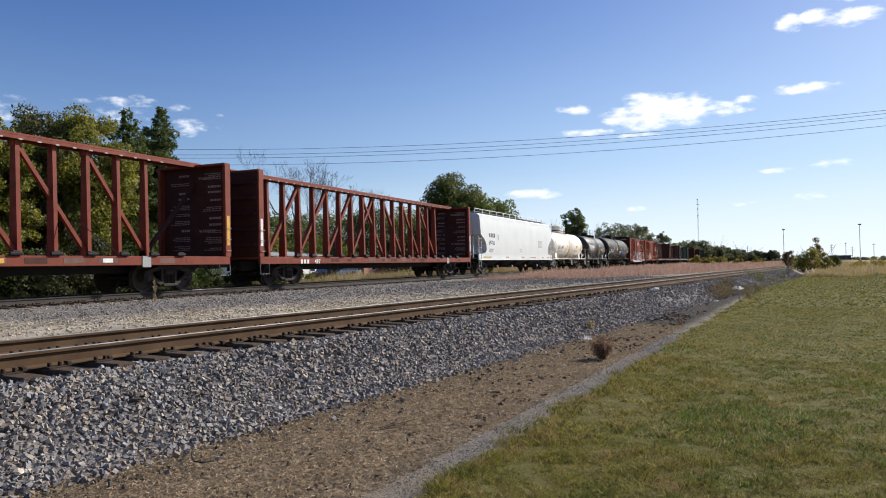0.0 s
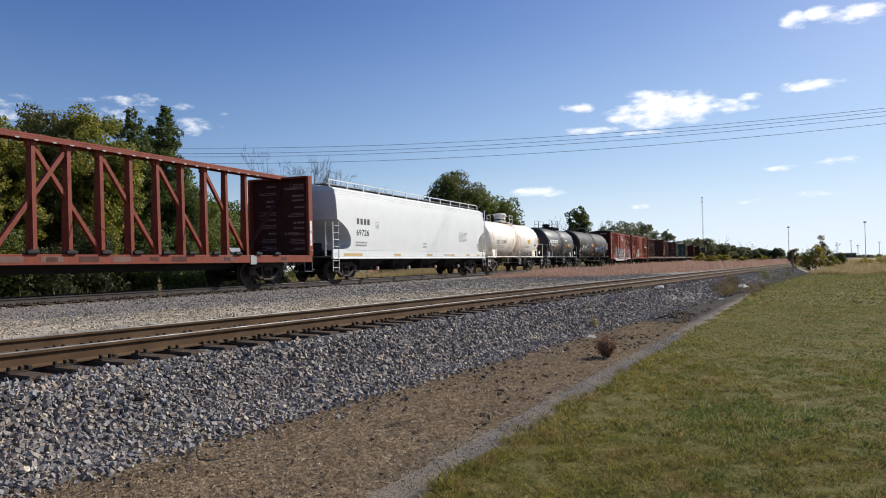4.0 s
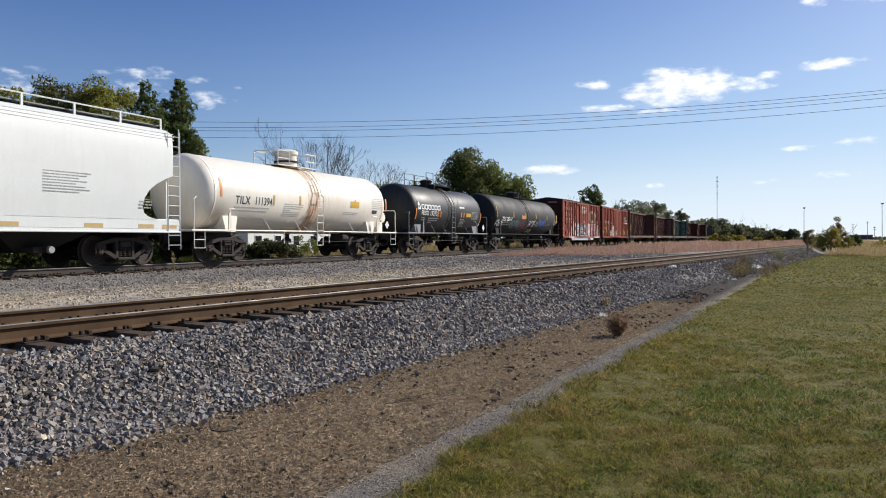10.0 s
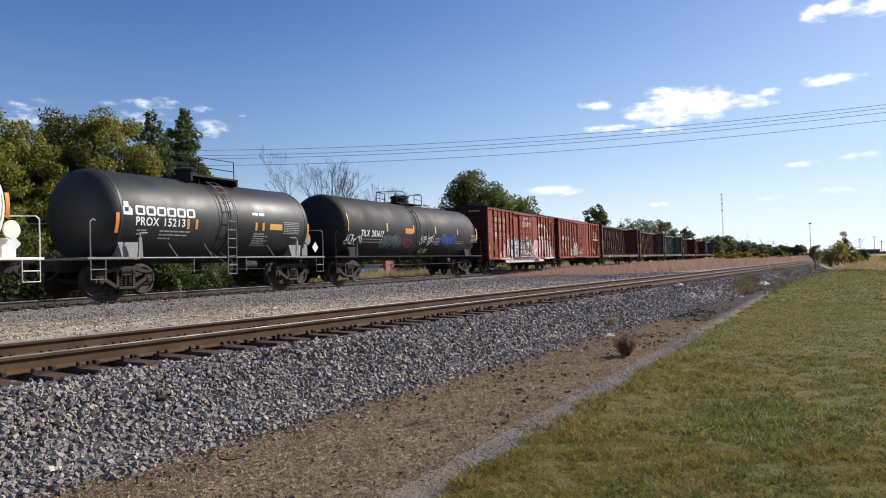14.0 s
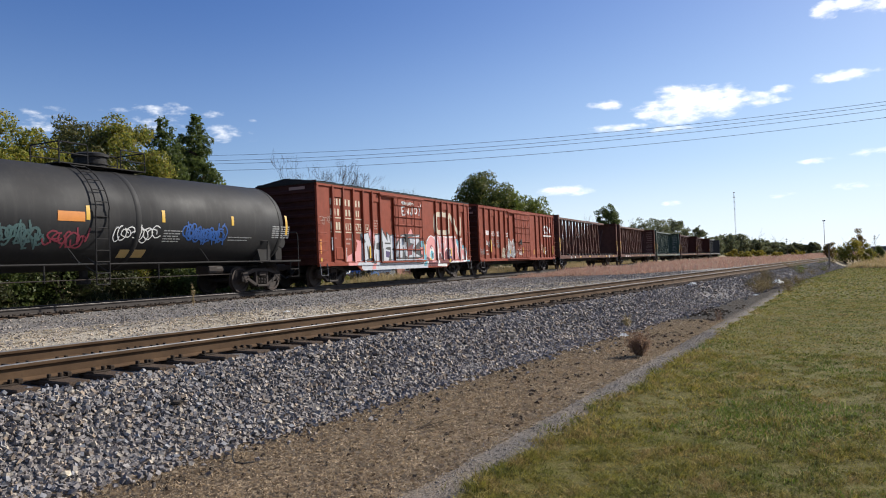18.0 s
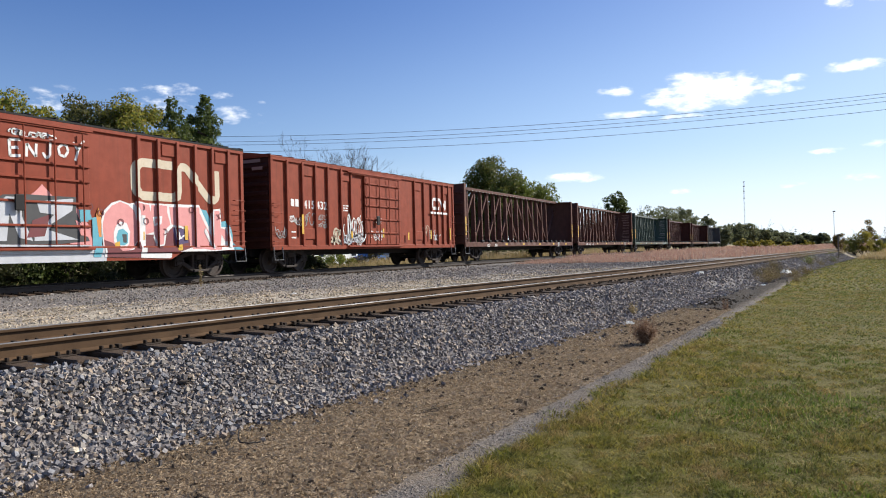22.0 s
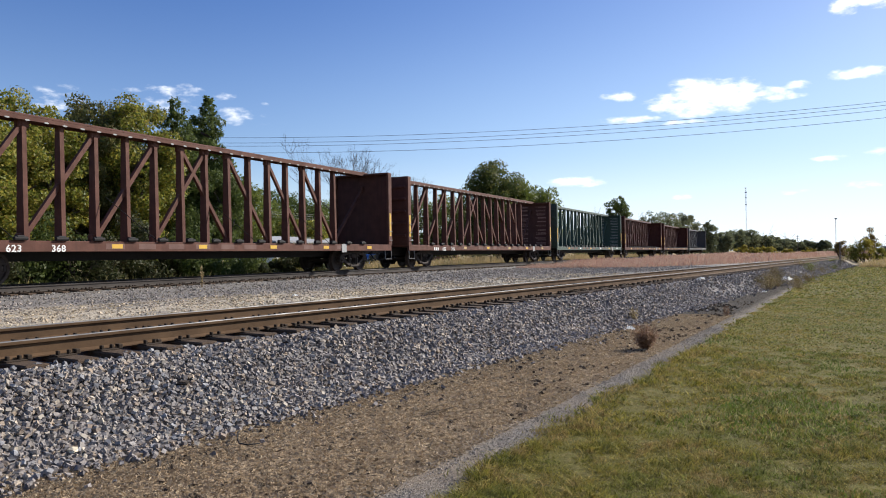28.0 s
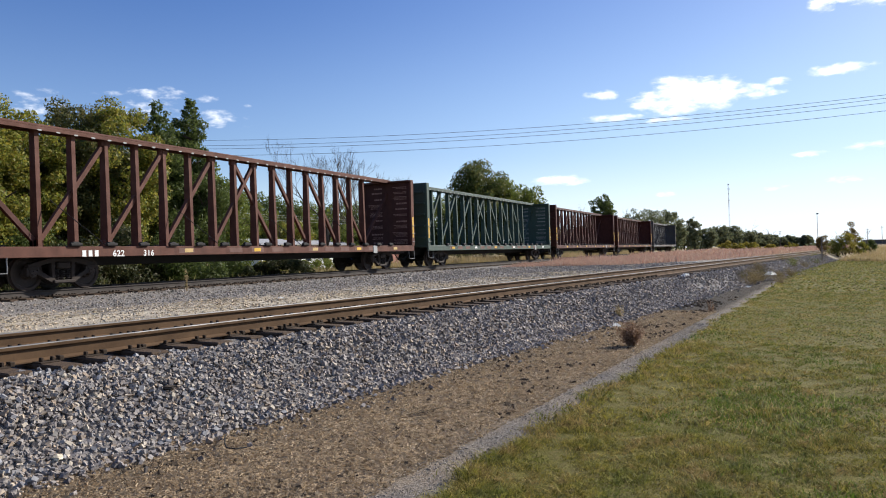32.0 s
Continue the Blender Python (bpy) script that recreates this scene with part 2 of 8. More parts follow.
material("yellow", (0.62, 0.37, 0.03), (0.55, 0.31, 0.03), rough=0.5, wear=0.25, dirt=(0.25, 0.14, 0.04), bump=0.05)
material("faded_yellow", (0.48, 0.33, 0.12), (0.44, 0.29, 0.11), rough=0.55, wear=0.25, dirt=(0.3, 0.22, 0.12), bump=0.05)
material("orange", (0.62, 0.22, 0.03), (0.55, 0.19, 0.03), rough=0.55, wear=0.2, dirt=(0.3, 0.12, 0.04), bump=0.05)
material("stencil_pale", (0.42, 0.41, 0.39), (0.36, 0.35, 0.33), rough=0.6, bump=0.05)
material("purple_mark", (0.06, 0.035, 0.12), (0.05, 0.03, 0.10), rough=0.55, bump=0.05)
material("white_mark", (0.72, 0.71, 0.68), (0.62, 0.61, 0.58), fine=18, rough=0.6, wear=0.25, dirt=(0.35, 0.25, 0.2), bump=0.05)
material("cream_mark", (0.56, 0.48, 0.35), (0.48, 0.40, 0.28), fine=18, rough=0.6, wear=0.35, dirt=(0.30, 0.16, 0.10), bump=0.05)
material("grey_mark", (0.30, 0.30, 0.29), (0.24, 0.24, 0.23), rough=0.6, bump=0.05)
material("stencil_dim", (0.27, 0.21, 0.19), (0.21, 0.16, 0.145), fine=18, rough=0.7, wear=0.3, dirt=(0.08, 0.04, 0.03), bump=0.05, spec=0.2)
material("sill_faded", (0.155, 0.088, 0.070), (0.12, 0.066, 0.054), fine=18, rough=0.7, wear=0.5, dirt=(0.09, 0.045, 0.035), bump=0.05, spec=0.2)
material("pale_red_mark", (0.34, 0.20, 0.16), (0.30, 0.17, 0.13), rough=0.6, bump=0.05)
material("black_mark", (0.03, 0.03, 0.032), (0.05, 0.05, 0.05), rough=0.6, bump=0.05)
material("pink", (0.66, 0.27, 0.25), (0.60, 0.23, 0.22), rough=0.55, wear=0.3, dirt=(0.35, 0.12, 0.1), bump=0.05)
material("silver_white", (0.52, 0.53, 0.55), (0.43, 0.44, 0.46), rough=0.45, wear=0.2, dirt=(0.35, 0.33, 0.33), bump=0.05)
material("cyan", (0.10, 0.36, 0.43), (0.08, 0.30, 0.38), rough=0.55, wear=0.2, dirt=(0.1, 0.15, 0.18), bump=0.05)
material("blue_mark", (0.02, 0.10, 0.34), (0.016, 0.075, 0.26), rough=0.5, wear=0.3, dirt=(0.02, 0.03, 0.06), bump=0.05)
material("dark_red_mark", (0.15, 0.02, 0.025), (0.12, 0.02, 0.02), rough=0.55, bump=0.05)
material("teal_mark", (0.06, 0.12, 0.115), (0.05, 0.09, 0.09), rough=0.55, bump=0.05)
material("bark", (0.085, 0.066, 0.050), (0.055, 0.043, 0.034), scale=2, fine=18, rough=0.9, bump=0.7, depth=0.03, spec=0.2)
material("bare_bark", (0.075, 0.062, 0.052), (0.05, 0.042, 0.036), scale=2, fine=18, rough=0.9, bump=0.4, spec=0.2)
material("stalk", (0.22, 0.16, 0.09), (0.16, 0.12, 0.07), rough=0.9, bump=0.2, spec=0.2)
material("post_wood", (0.22, 0.18, 0.14), (0.15, 0.12, 0.095), rough=0.9, bump=0.4, spec=0.2)
material("wire", (0.02, 0.02, 0.022), rough=0.6, bump=0.0)
material("mast_paint", (0.55, 0.55, 0.56), (0.48, 0.46, 0.46), rough=0.5, bump=0.0)
material("house_white", (0.70, 0.70, 0.68), (0.62, 0.62, 0.60), rough=0.6, streak=0.2, dirt=(0.4, 0.38, 0.35))
material("roof_grey", (0.30, 0.30, 0.31), (0.24, 0.24, 0.25), rough=0.7)
material("roof_dark", (0.06, 0.062, 0.068), (0.05, 0.05, 0.055), rough=0.7)
material("brick_red", (0.28, 0.12, 0.09), (0.22, 0.10, 0.08), rough=0.85)
material("car_blue", (0.05, 0.12, 0.28), (0.045, 0.11, 0.25), rough=0.25, bump=0.0)
material("car_grey", (0.16, 0.17, 0.18), (0.13, 0.14, 0.15), rough=0.25, bump=0.0)
material("car_white", (0.68, 0.69, 0.70), (0.62, 0.62, 0.63), rough=0.25, bump=0.0)
material("dark_glass", (0.02, 0.025, 0.03), (0.015, 0.02, 0.025), rough=0.08, bump=0.0)
material("tyre", (0.02, 0.02, 0.021), rough=0.85)


def island_material(name, colours, rough=0.85, bump=0.3, depth=0.01, fine=60.0, through_light=0.0, spec=0.2):
    """For many small pieces in one mesh: each piece takes its own colour from the ramp."""
    m, nt, b = graph(name)
    geo = nt.nodes.new("ShaderNodeNewGeometry")
    ramp = nt.nodes.new("ShaderNodeValToRGB")
    el = ramp.color_ramp.elements
    while len(el) < len(colours):
        el.new(0.5)
    for i, c in enumerate(colours):
        el[i].position, el[i].color = i / max(len(colours) - 1, 1), (*c, 1)
    nt.links.new(geo.outputs["Random Per Island"], ramp.inputs[0])
    col = ramp.outputs[0]
    co = nt.nodes.new("ShaderNodeTexCoord").outputs["Object"]
    n2 = noise_of(nt, co, fine, 3.0)
    col = mixed(nt, rng(nt, n2, 0.35, 0.7, 0.0, 0.5), col, tuple(v * 0.55 for v in colours[0]))
    nt.links.new(col, b.inputs["Base Color"])
    b.inputs["Roughness"].default_value = rough
    b.inputs["Specular IOR Level"].default_value = spec
    if bump:
        bumped(nt, b, n2, bump, depth)
    if through_light:
        tr = nt.nodes.new("ShaderNodeBsdfTranslucent")
        nt.links.new(col, tr.inputs["Color"])
        ms = nt.nodes.new("ShaderNodeMixShader")
        ms.inputs[0].default_value = through_light
        nt.links.new(b.outputs[0], ms.inputs[1])
        nt.links.new(tr.outputs[0], ms.inputs[2])
        nt.links.new(ms.outputs[0], nt.nodes["Material Output"].inputs[0])
    MAT[name] = m


island_material("stones", [(0.105, 0.092, 0.086), (0.18, 0.158, 0.147), (0.285, 0.255, 0.236), (0.22, 0.192, 0.176), (0.36, 0.325, 0.30), (0.14, 0.122, 0.115), (0.33, 0.25, 0.18), (0.52, 0.45, 0.36)], bump=0.4)
island_material("gravel_stones", [(0.14, 0.122, 0.105), (0.25, 0.222, 0.195), (0.33, 0.296, 0.262), (0.29, 0.23, 0.165), (0.43, 0.38, 0.33)], bump=0.3)
island_material("tan_chips", [(0.40, 0.31, 0.21), (0.52, 0.42, 0.30), (0.62, 0.52, 0.39), (0.30, 0.25, 0.19)], bump=0.3)
island_material("dry_grass", [(0.44, 0.32, 0.16), (0.52, 0.40, 0.22), (0.38, 0.29, 0.14), (0.30, 0.26, 0.10)], rough=0.7, bump=0, through_light=0.35)
island_material("pink_grass", [(0.40, 0.22, 0.165), (0.50, 0.30, 0.225), (0.50, 0.37, 0.27), (0.36, 0.20, 0.15), (0.58, 0.45, 0.34)], rough=0.7, bump=0, through_light=0.35)
island_material("leaf_green", [(0.095, 0.130, 0.026), (0.150, 0.180, 0.036), (0.205, 0.215, 0.048), (0.115, 0.150, 0.030)], rough=0.5, bump=0, through_light=0.5)
island_material("leaf_autumn", [(0.100, 0.130, 0.024), (0.190, 0.215, 0.038), (0.31, 0.29, 0.048), (0.43, 0.35, 0.06), (0.135, 0.165, 0.034), (0.25, 0.165, 0.05)], rough=0.5, bump=0, through_light=0.5)
island_material("leaf_dark", [(0.068, 0.095, 0.026), (0.095, 0.125, 0.034), (0.125, 0.148, 0.042)], rough=0.55, bump=0, through_light=0.5)
island_material("leaf_under", [(0.040, 0.052, 0.018), (0.060, 0.072, 0.024), (0.085, 0.072, 0.032), (0.050, 0.060, 0.020)], rough=0.6, bump=0, through_light=0.4)
island_material("leaf_yellow", [(0.24, 0.21, 0.03), (0.34, 0.27, 0.04), (0.40, 0.32, 0.06), (0.17, 0.17, 0.03)], rough=0.6, bump=0, through_light=0.5)
island_material("leaf_brown", [(0.19, 0.13, 0.045), (0.24, 0.17, 0.06), (0.16, 0.13, 0.04), (0.30, 0.21, 0.08)], rough=0.6, bump=0, through_light=0.5)
island_material("weed_red", [(0.27, 0.165, 0.105), (0.34, 0.22, 0.14), (0.22, 0.13, 0.085)], rough=0.8, bump=0, through_light=0.45)

island_material("litter_film", [(0.80, 0.80, 0.78), (0.76, 0.76, 0.74)], rough=0.6, bump=0, through_light=0.5)
# far foliage: distance haze put into a paler, greyer leaf colour
island_material("leaf_hazed", [(0.125, 0.148, 0.080), (0.155, 0.172, 0.090), (0.190, 0.180, 0.090), (0.135, 0.155, 0.084)], rough=0.7, bump=0, through_light=0.5)
island_material("leaf_mid", [(0.060, 0.088, 0.020), (0.088, 0.112, 0.026), (0.130, 0.138, 0.034), (0.17, 0.155, 0.045), (0.072, 0.098, 0.024)], rough=0.5, bump=0, through_light=0.45)
island_material("leaf_olive", [(0.075, 0.090, 0.030), (0.115, 0.125, 0.042), (0.165, 0.160, 0.055), (0.21, 0.17, 0.065), (0.095, 0.105, 0.036)], rough=0.5, bump=0, through_light=0.5)

# ---- shapes ----
class Shape:
    """Gathers boxes, tubes, prisms and sheets into one mesh."""

    def __init__(self):
        self.v, self.f = [], []

    def add(self, verts, faces):
        o = len(self.v)
        self.v += [tuple(p) for p in verts]
        self.f += [tuple(i + o for i in fc) for fc in faces]
        return self

    def box(self, x0, x1, y0, y1, z0, z1):
        v = [(x, y, z) for z in (z0, z1) for y in (y0, y1) for x in (x0, x1)]
        return self.add(v, [(0, 2, 3, 1), (4, 5, 7, 6), (0, 1, 5, 4), (2, 6, 7, 3), (0, 4, 6, 2), (1, 3, 7, 5)])

    def slab(self, x0, x1, y0, y1, z0, z1, c=0.02):
        """A box whose edges are cut off by c."""
        bm = bmesh.new()
        bmesh.ops.create_cube(bm, size=1, matrix=Matrix.LocRotScale(((x0 + x1) / 2, (y0 + y1) / 2, (z0 + z1) / 2), None, (x1 - x0, y1 - y0, z1 - z0)))
        bmesh.ops.bevel(bm, geom=bm.edges[:], offset=c, segments=1, affect="EDGES")
        bm.verts.index_update()
        self.add([p.co[:] for p in bm.verts], [[q.index for q in fc.verts] for fc in bm.faces])
        bm.free()
        return self

    def tube(self, p, q, r, n=8, r2=None, caps=True):
        p, q = Vector(p), Vector(q)
        r2 = r if r2 is None else r2
        w = (q - p).normalized()
        a = w.orthogonal().normalized()
        b = w.cross(a)
        v = []
        for c, rad in ((p, r), (q, r2)):
            v += [c + rad * (math.cos(2 * math.pi * i / n) * a + math.sin(2 * math.pi * i / n) * b) for i in range(n)]
        f = [(i, (i + 1) % n, n + (i + 1) % n, n + i) for i in range(n)]
        if caps:
            f += [tuple(range(n - 1, -1, -1)), tuple(range(n, 2 * n))]
        return self.add(v, f)

    def path(self, pts, r, n=6):
        """A round bar bent along the points, in one piece."""
        pts = [Vector(p) for p in pts]
        o, m = len(self.v), len(pts)
        a = None
        for i, p in enumerate(pts):
            d = ((pts[min(i + 1, m - 1)] - p).normalized() + (p - pts[max(i - 1, 0)]).normalized()).normalized()
            a = d.orthogonal().normalized() if a is None else (a - d * a.dot(d)).normalized()
            b = d.cross(a)
            self.v += [tuple(p + r * (math.cos(2 * math.pi * k / n) * a + math.sin(2 * math.pi * k / n) * b)) for k in range(n)]
        for i in range(m - 1):
            s = o + i * n
            self.f += [(s + k, s + (k + 1) % n, s + n + (k + 1) % n, s + n + k) for k in range(n)]
        self.f += [tuple(o + k for k in range(n - 1, -1, -1)), tuple(o + (m - 1) * n + k for k in range(n))]
        return self

    def prism(self, pts, axis, a, b):
        """A flat outline pushed from a to b along the axis; the outline runs in the other two axes' order."""
        n = len(pts)
        put = {"x": lambda u, w, d: (d, u, w), "y": lambda u, w, d: (u, d, w), "z": lambda u, w, d: (u, w, d)}[axis]
        v = [put(u, w, d) for d in (a, b) for u, w in pts]
        f = [tuple(range(n - 1, -1, -1)), tuple(range(n, 2 * n))] + [(i, (i + 1) % n, n + (i + 1) % n, n + i) for i in range(n)]
        return self.add(v, f)

    def beam(self, p, q, w, h):
        """A bar of section w (across, along y) by h from p to q in an x-z plane."""
        p, q = Vector(p), Vector(q)
        d = (q - p).normalized()
        side = Vector((0, 1, 0))
        up = side.cross(d).normalized()
        v = [c + s * side * w / 2 + t * up * h / 2 for c in (p, q) for s, t in ((-1, -1), (1, -1), (1, 1), (-1, 1))]
        return self.add(v, [(0, 3, 2, 1), (4, 5, 6, 7), (0, 1, 5, 4), (1, 2, 6, 5), (2, 3, 7, 6), (3, 0, 4, 7)])

    def lathe(self, prof, centre, axis="x", n=32):
        """A profile of (place along the axis, radius) turned round the axis."""
        rings = []
        for a, r in prof:
            o = len(self.v)
            for i in range(n):
                t = 2 * math.pi * i / n
                u, w = r * math.cos(t), r * math.sin(t)
                self.v.append({"x": (centre[0] + a, centre[1] + u, centre[2] + w), "y": (centre[0] + u, centre[1] + a, centre[2] + w), "z": (centre[0] + u, centre[1] + w, centre[2] + a)}[axis])
            rings.append(o)
        for o, q in zip(rings, rings[1:]):
            self.f += [(o + i, o + (i + 1) % n, q + (i + 1) % n, q + i) for i in range(n)]
        self.f += [tuple(rings[0] + i for i in range(n)), tuple(rings[-1] + i for i in range(n))]
        return self

    def mesh(self, name, mat, smooth=False):
        me = bpy.data.meshes.new(name)
        me.from_pydata(self.v, [], self.f)
        bm = bmesh.new()
        bm.from_mesh(me)
        bmesh.ops.recalc_face_normals(bm, faces=bm.faces[:])
        if smooth:
            for e in bm.edges:
                e.smooth = len(e.link_faces) == 2 and e.calc_face_angle(0) < radians(35)
        bm.to_mesh(me)
        bm.free()
        me.materials.append(MAT[mat])
        if smooth:
            me.shade_smooth()
        return me


def part(name, shape, mat, parent=None, label="", smooth=False, at=None):
    """One mesh object from a Shape or a ready mesh, under its thing or part."""
    me = shape.mesh(name, mat, smooth) if isinstance(shape, Shape) else shape
    ob = new(name, me)
    if at is not None:
        ob.matrix_basis = at
    ob.parent = parent
    if label:
        tagged(ob, label)
    return ob


def thing(name, label, category, group="", kind="", at=None):
    ob = new(name)
    ob.empty_display_size = 0.3
    if at is not None:
        ob.matrix_basis = at
    return tagged(ob, label, category, group, kind)


def bulk(name, verts, faces, mat, kind="stuff", label="", category="", parent=None):
    """Many small pieces as one mesh, from arrays."""
    me = bpy.data.meshes.new(name)
    verts, faces = np.asarray(verts, dtype=np.float32), np.asarray(faces, dtype=np.int32)
    me.vertices.add(len(verts))
    me.vertices.foreach_set("co", verts.ravel())
    k = faces.shape[1]
    me.loops.add(faces.size)
    me.loops.foreach_set("vertex_index", faces.ravel())
    me.polygons.add(len(faces))
    me.polygons.foreach_set("loop_start", np.arange(0, faces.size, k, dtype=np.int32))
    me.polygons.foreach_set("loop_total", np.full(len(faces), k, dtype=np.int32))
    me.update(calc_edges=True)
    me.shade_flat()
    me.materials.append(MAT[mat])
    ob = new(name, me)
    ob.parent = parent
    return tagged(ob, label, category, "", kind)


LETTER = {}


def lettering(text, size, wide=1.0):
    """A mesh of the built-in font's letters, standing in the x-z plane, its lower left corner at the origin."""
    key = (text, size, wide)
    if key not in LETTER:
        cu = bpy.data.curves.new("letters", "FONT")
        cu.body, cu.size, cu.extrude, cu.space_character = text, size, 0.002, 1.12
        cu.offset = size * 0.022
        ob = new("letters", cu)
        me = bpy.data.meshes.new_from_object(ob)
        bpy.data.objects.remove(ob)
        me.transform(Matrix.Diagonal((wide, 1, 1, 1)))
        me.transform(Matrix.Rotation(radians(90), 4, "X"))
        LETTER[key] = me
    return LETTER[key]


def write(text, size, x, y, z, mat, parent, wide=1.0, name="lettering", label=""):
    me = lettering(text, size, wide).copy()
    me.materials.append(MAT[mat])
    return part(name, me, mat, parent, label, at=pose(x, y, z))


def words(w, height, seed):
    """Splits a line of small writing into words."""
    rnd = random.Random(int(w * 1000) + seed)
    out, u = [], 0.0
    while u < w - height:
        v = min(w, u + height * rnd.uniform(2.0, 6.0))
        out.append((u, v))
        u = v + height * rnd.uniform(0.6, 1.0)
    return out or ([(0.0, w)] if w > 0 else [])


def bars(x, y, z, widths, height, gap, mat, parent, name="lettering_bar", label=""):
    """Lines of writing too small to read, as plain bars one under the other."""
    s = Shape()
    for i, w in enumerate(widths):
        for a, b in words(w, height, i):
            s.box(x + a, x + b, y - 0.004, y, z - i * (height + gap) - height, z - i * (height + gap))
    return part(name, s, mat, parent, label)


# ---- the ground ----
TRAIN_Y = 18.9


def step(a, b, v):
    t = np.clip((v - a) / (b - a), 0, 1)
    return t * t * (3 - 2 * t)


def ground_z(x, y):
    d = y - (8.11 - 0.128 * x)
    low = -0.95 + 0.10 * step(25, 70, x) - 0.25 * step(70, 400, x)
    z = low + (-0.33 - low) * step(-2.55, -1.25, d)
    z = z + 0.04 * step(1.4, 4.0, d)
    e = np.abs(y - TRAIN_Y)
    z = z + (-0.23 - z) * step(3.0, 1.7, e)
    z = z - 0.35 * step(21.0, 24.0, y)
    return z


def build_ground():
    xs = np.concatenate([[-3000, -800, -200, -60, -25, -10], np.arange(-4, 32, 0.28), np.arange(32, 80, 1.0), [82, 90, 100, 120, 150, 200, 300, 450, 700, 1200, 2200, 3800]])
    ys = np.concatenate([[-3000, -900, -300, -120, -60, -30, -18], np.arange(-12, 26, 0.28), [27, 29, 32, 38, 46, 60, 90, 150, 300, 700, 1500, 3800]])
    X, Y = np.meshgrid(xs, ys, indexing="ij")
    Z = ground_z(X, Y)
    rough = np.random.RandomState(3).normal(0, 0.012, Z.shape)
    near = (X > -5) & (X < 80) & (Y > -13) & (Y < 26)
    mown = Y < 2.7 - 0.062 * X
    Z = Z + np.where(near, np.where(mown, rough * 0.12, np.where(Y < 5.7 - 0.128 * X, rough * 0.3, rough)), 0)
    nx, ny = len(xs), len(ys)
    idx = np.arange(nx * ny).reshape(nx, ny)
    faces = np.stack([idx[:-1, :-1], idx[1:, :-1], idx[1:, 1:], idx[:-1, 1:]], -1).reshape(-1, 4)
    m, nt, b = graph("ground_cover")
    co = nt.nodes.new("ShaderNodeTexCoord").outputs["Object"]
    sep = nt.nodes.new("ShaderNodeSeparateXYZ")
    nt.links.new(co, sep.inputs[0])
    x, y = sep.outputs["X"], sep.outputs["Y"]
    wob = mathn(nt, "MULTIPLY", mathn(nt, "SUBTRACT", noise_of(nt, co, 1.6, 6.0), 0.5), 1.6)
    wob_wide = mathn(nt, "MULTIPLY", mathn(nt, "SUBTRACT", noise_of(nt, co, 0.25, 3.0), 0.5), 3.0)
    n_fine, n_mid, n_big = noise_of(nt, co, 38.0, 5.0, 0.7), noise_of(nt, co, 5.0, 5.0), noise_of(nt, co, 0.7, 5.0)
    d = mathn(nt, "ADD", mathn(nt, "SUBTRACT", y, 8.11), mathn(nt, "MULTIPLY", x, 0.128))
    e = mathn(nt, "ADD", mathn(nt, "SUBTRACT", y, 2.5), mathn(nt, "MULTIPLY", x, 0.062))
    lawn = mixed(nt, rng(nt, n_mid, 0.35, 0.65), (0.088, 0.082, 0.012), (0.140, 0.118, 0.022))
    lawn = mixed(nt, rng(nt, n_big, 0.46, 0.66, 0.0, 0.2), lawn, (0.120, 0.092, 0.032))
    lawn = mixed(nt, rng(nt, n_fine, 0.46, 0.66, 0.0, 0.6), lawn, (0.040, 0.042, 0.009))
    path = mixed(nt, rng(nt, n_fine, 0.40, 0.62), (0.095, 0.084, 0.073), (0.225, 0.200, 0.174))
    path = mixed(nt, rng(nt, n_mid, 0.5, 0.72, 0.0, 0.5), path, (0.10, 0.088, 0.078))
    turned = nt.nodes.new("ShaderNodeMapping")
    turned.inputs["Rotation"].default_value = (0, 0, 1.0)
    nt.links.new(co, turned.inputs["Vector"])
    n_clod = noise_of(nt, co, 15.0, 6.0, 0.7)
    straw_b = noise_of(nt, stretched(nt, turned.outputs[0], 18.0, 75.0, 1.0), 2.0, 5.0, 0.7)
    dirt = mixed(nt, rng(nt, n_mid, 0.38, 0.62), (0.250, 0.177, 0.110), (0.210, 0.147, 0.091))
    dirt = mixed(nt, rng(nt, n_clod, 0.36, 0.52, 0.62, 0.0), dirt, (0.095, 0.068, 0.045))
    dirt = mixed(nt, rng(nt, straw_b, 0.54, 0.64, 0.0, 0.8), dirt, (0.36, 0.285, 0.185))
    litter = noise_of(nt, stretched(nt, co, 3.0, 9.0, 1.0), 2.2, 7.0, 0.7)
    straw = noise_of(nt, stretched(nt, co, 14.0, 60.0, 1.0), 2.0, 6.0, 0.75)
    dirt = mixed(nt, rng(nt, straw, 0.52, 0.62, 0.0, 0.75), dirt, (0.36, 0.285, 0.185))
    dirt = mixed(nt, rng(nt, straw, 0.40, 0.30, 0.0, 0.4), dirt, (0.085, 0.06, 0.04))
    dirt = mixed(nt, rng(nt, litter, 0.60, 0.66, 0.0, 0.75), dirt, (0.055, 0.040, 0.028))
    dirt = mixed(nt, rng(nt, n_fine, 0.5, 0.75, 0.0, 0.5), dirt, (0.30, 0.24, 0.165))
    bed = mixed(nt, rng(nt, n_fine, 0.35, 0.7), (0.10, 0.090, 0.084), (0.22, 0.20, 0.185))
    yard = mixed(nt, rng(nt, n_fine, 0.35, 0.68), (0.11, 0.099, 0.09), (0.25, 0.228, 0.205))
    tan = mixed(nt, rng(nt, n_fine, 0.35, 0.7), (0.30, 0.25, 0.18), (0.50, 0.44, 0.35))
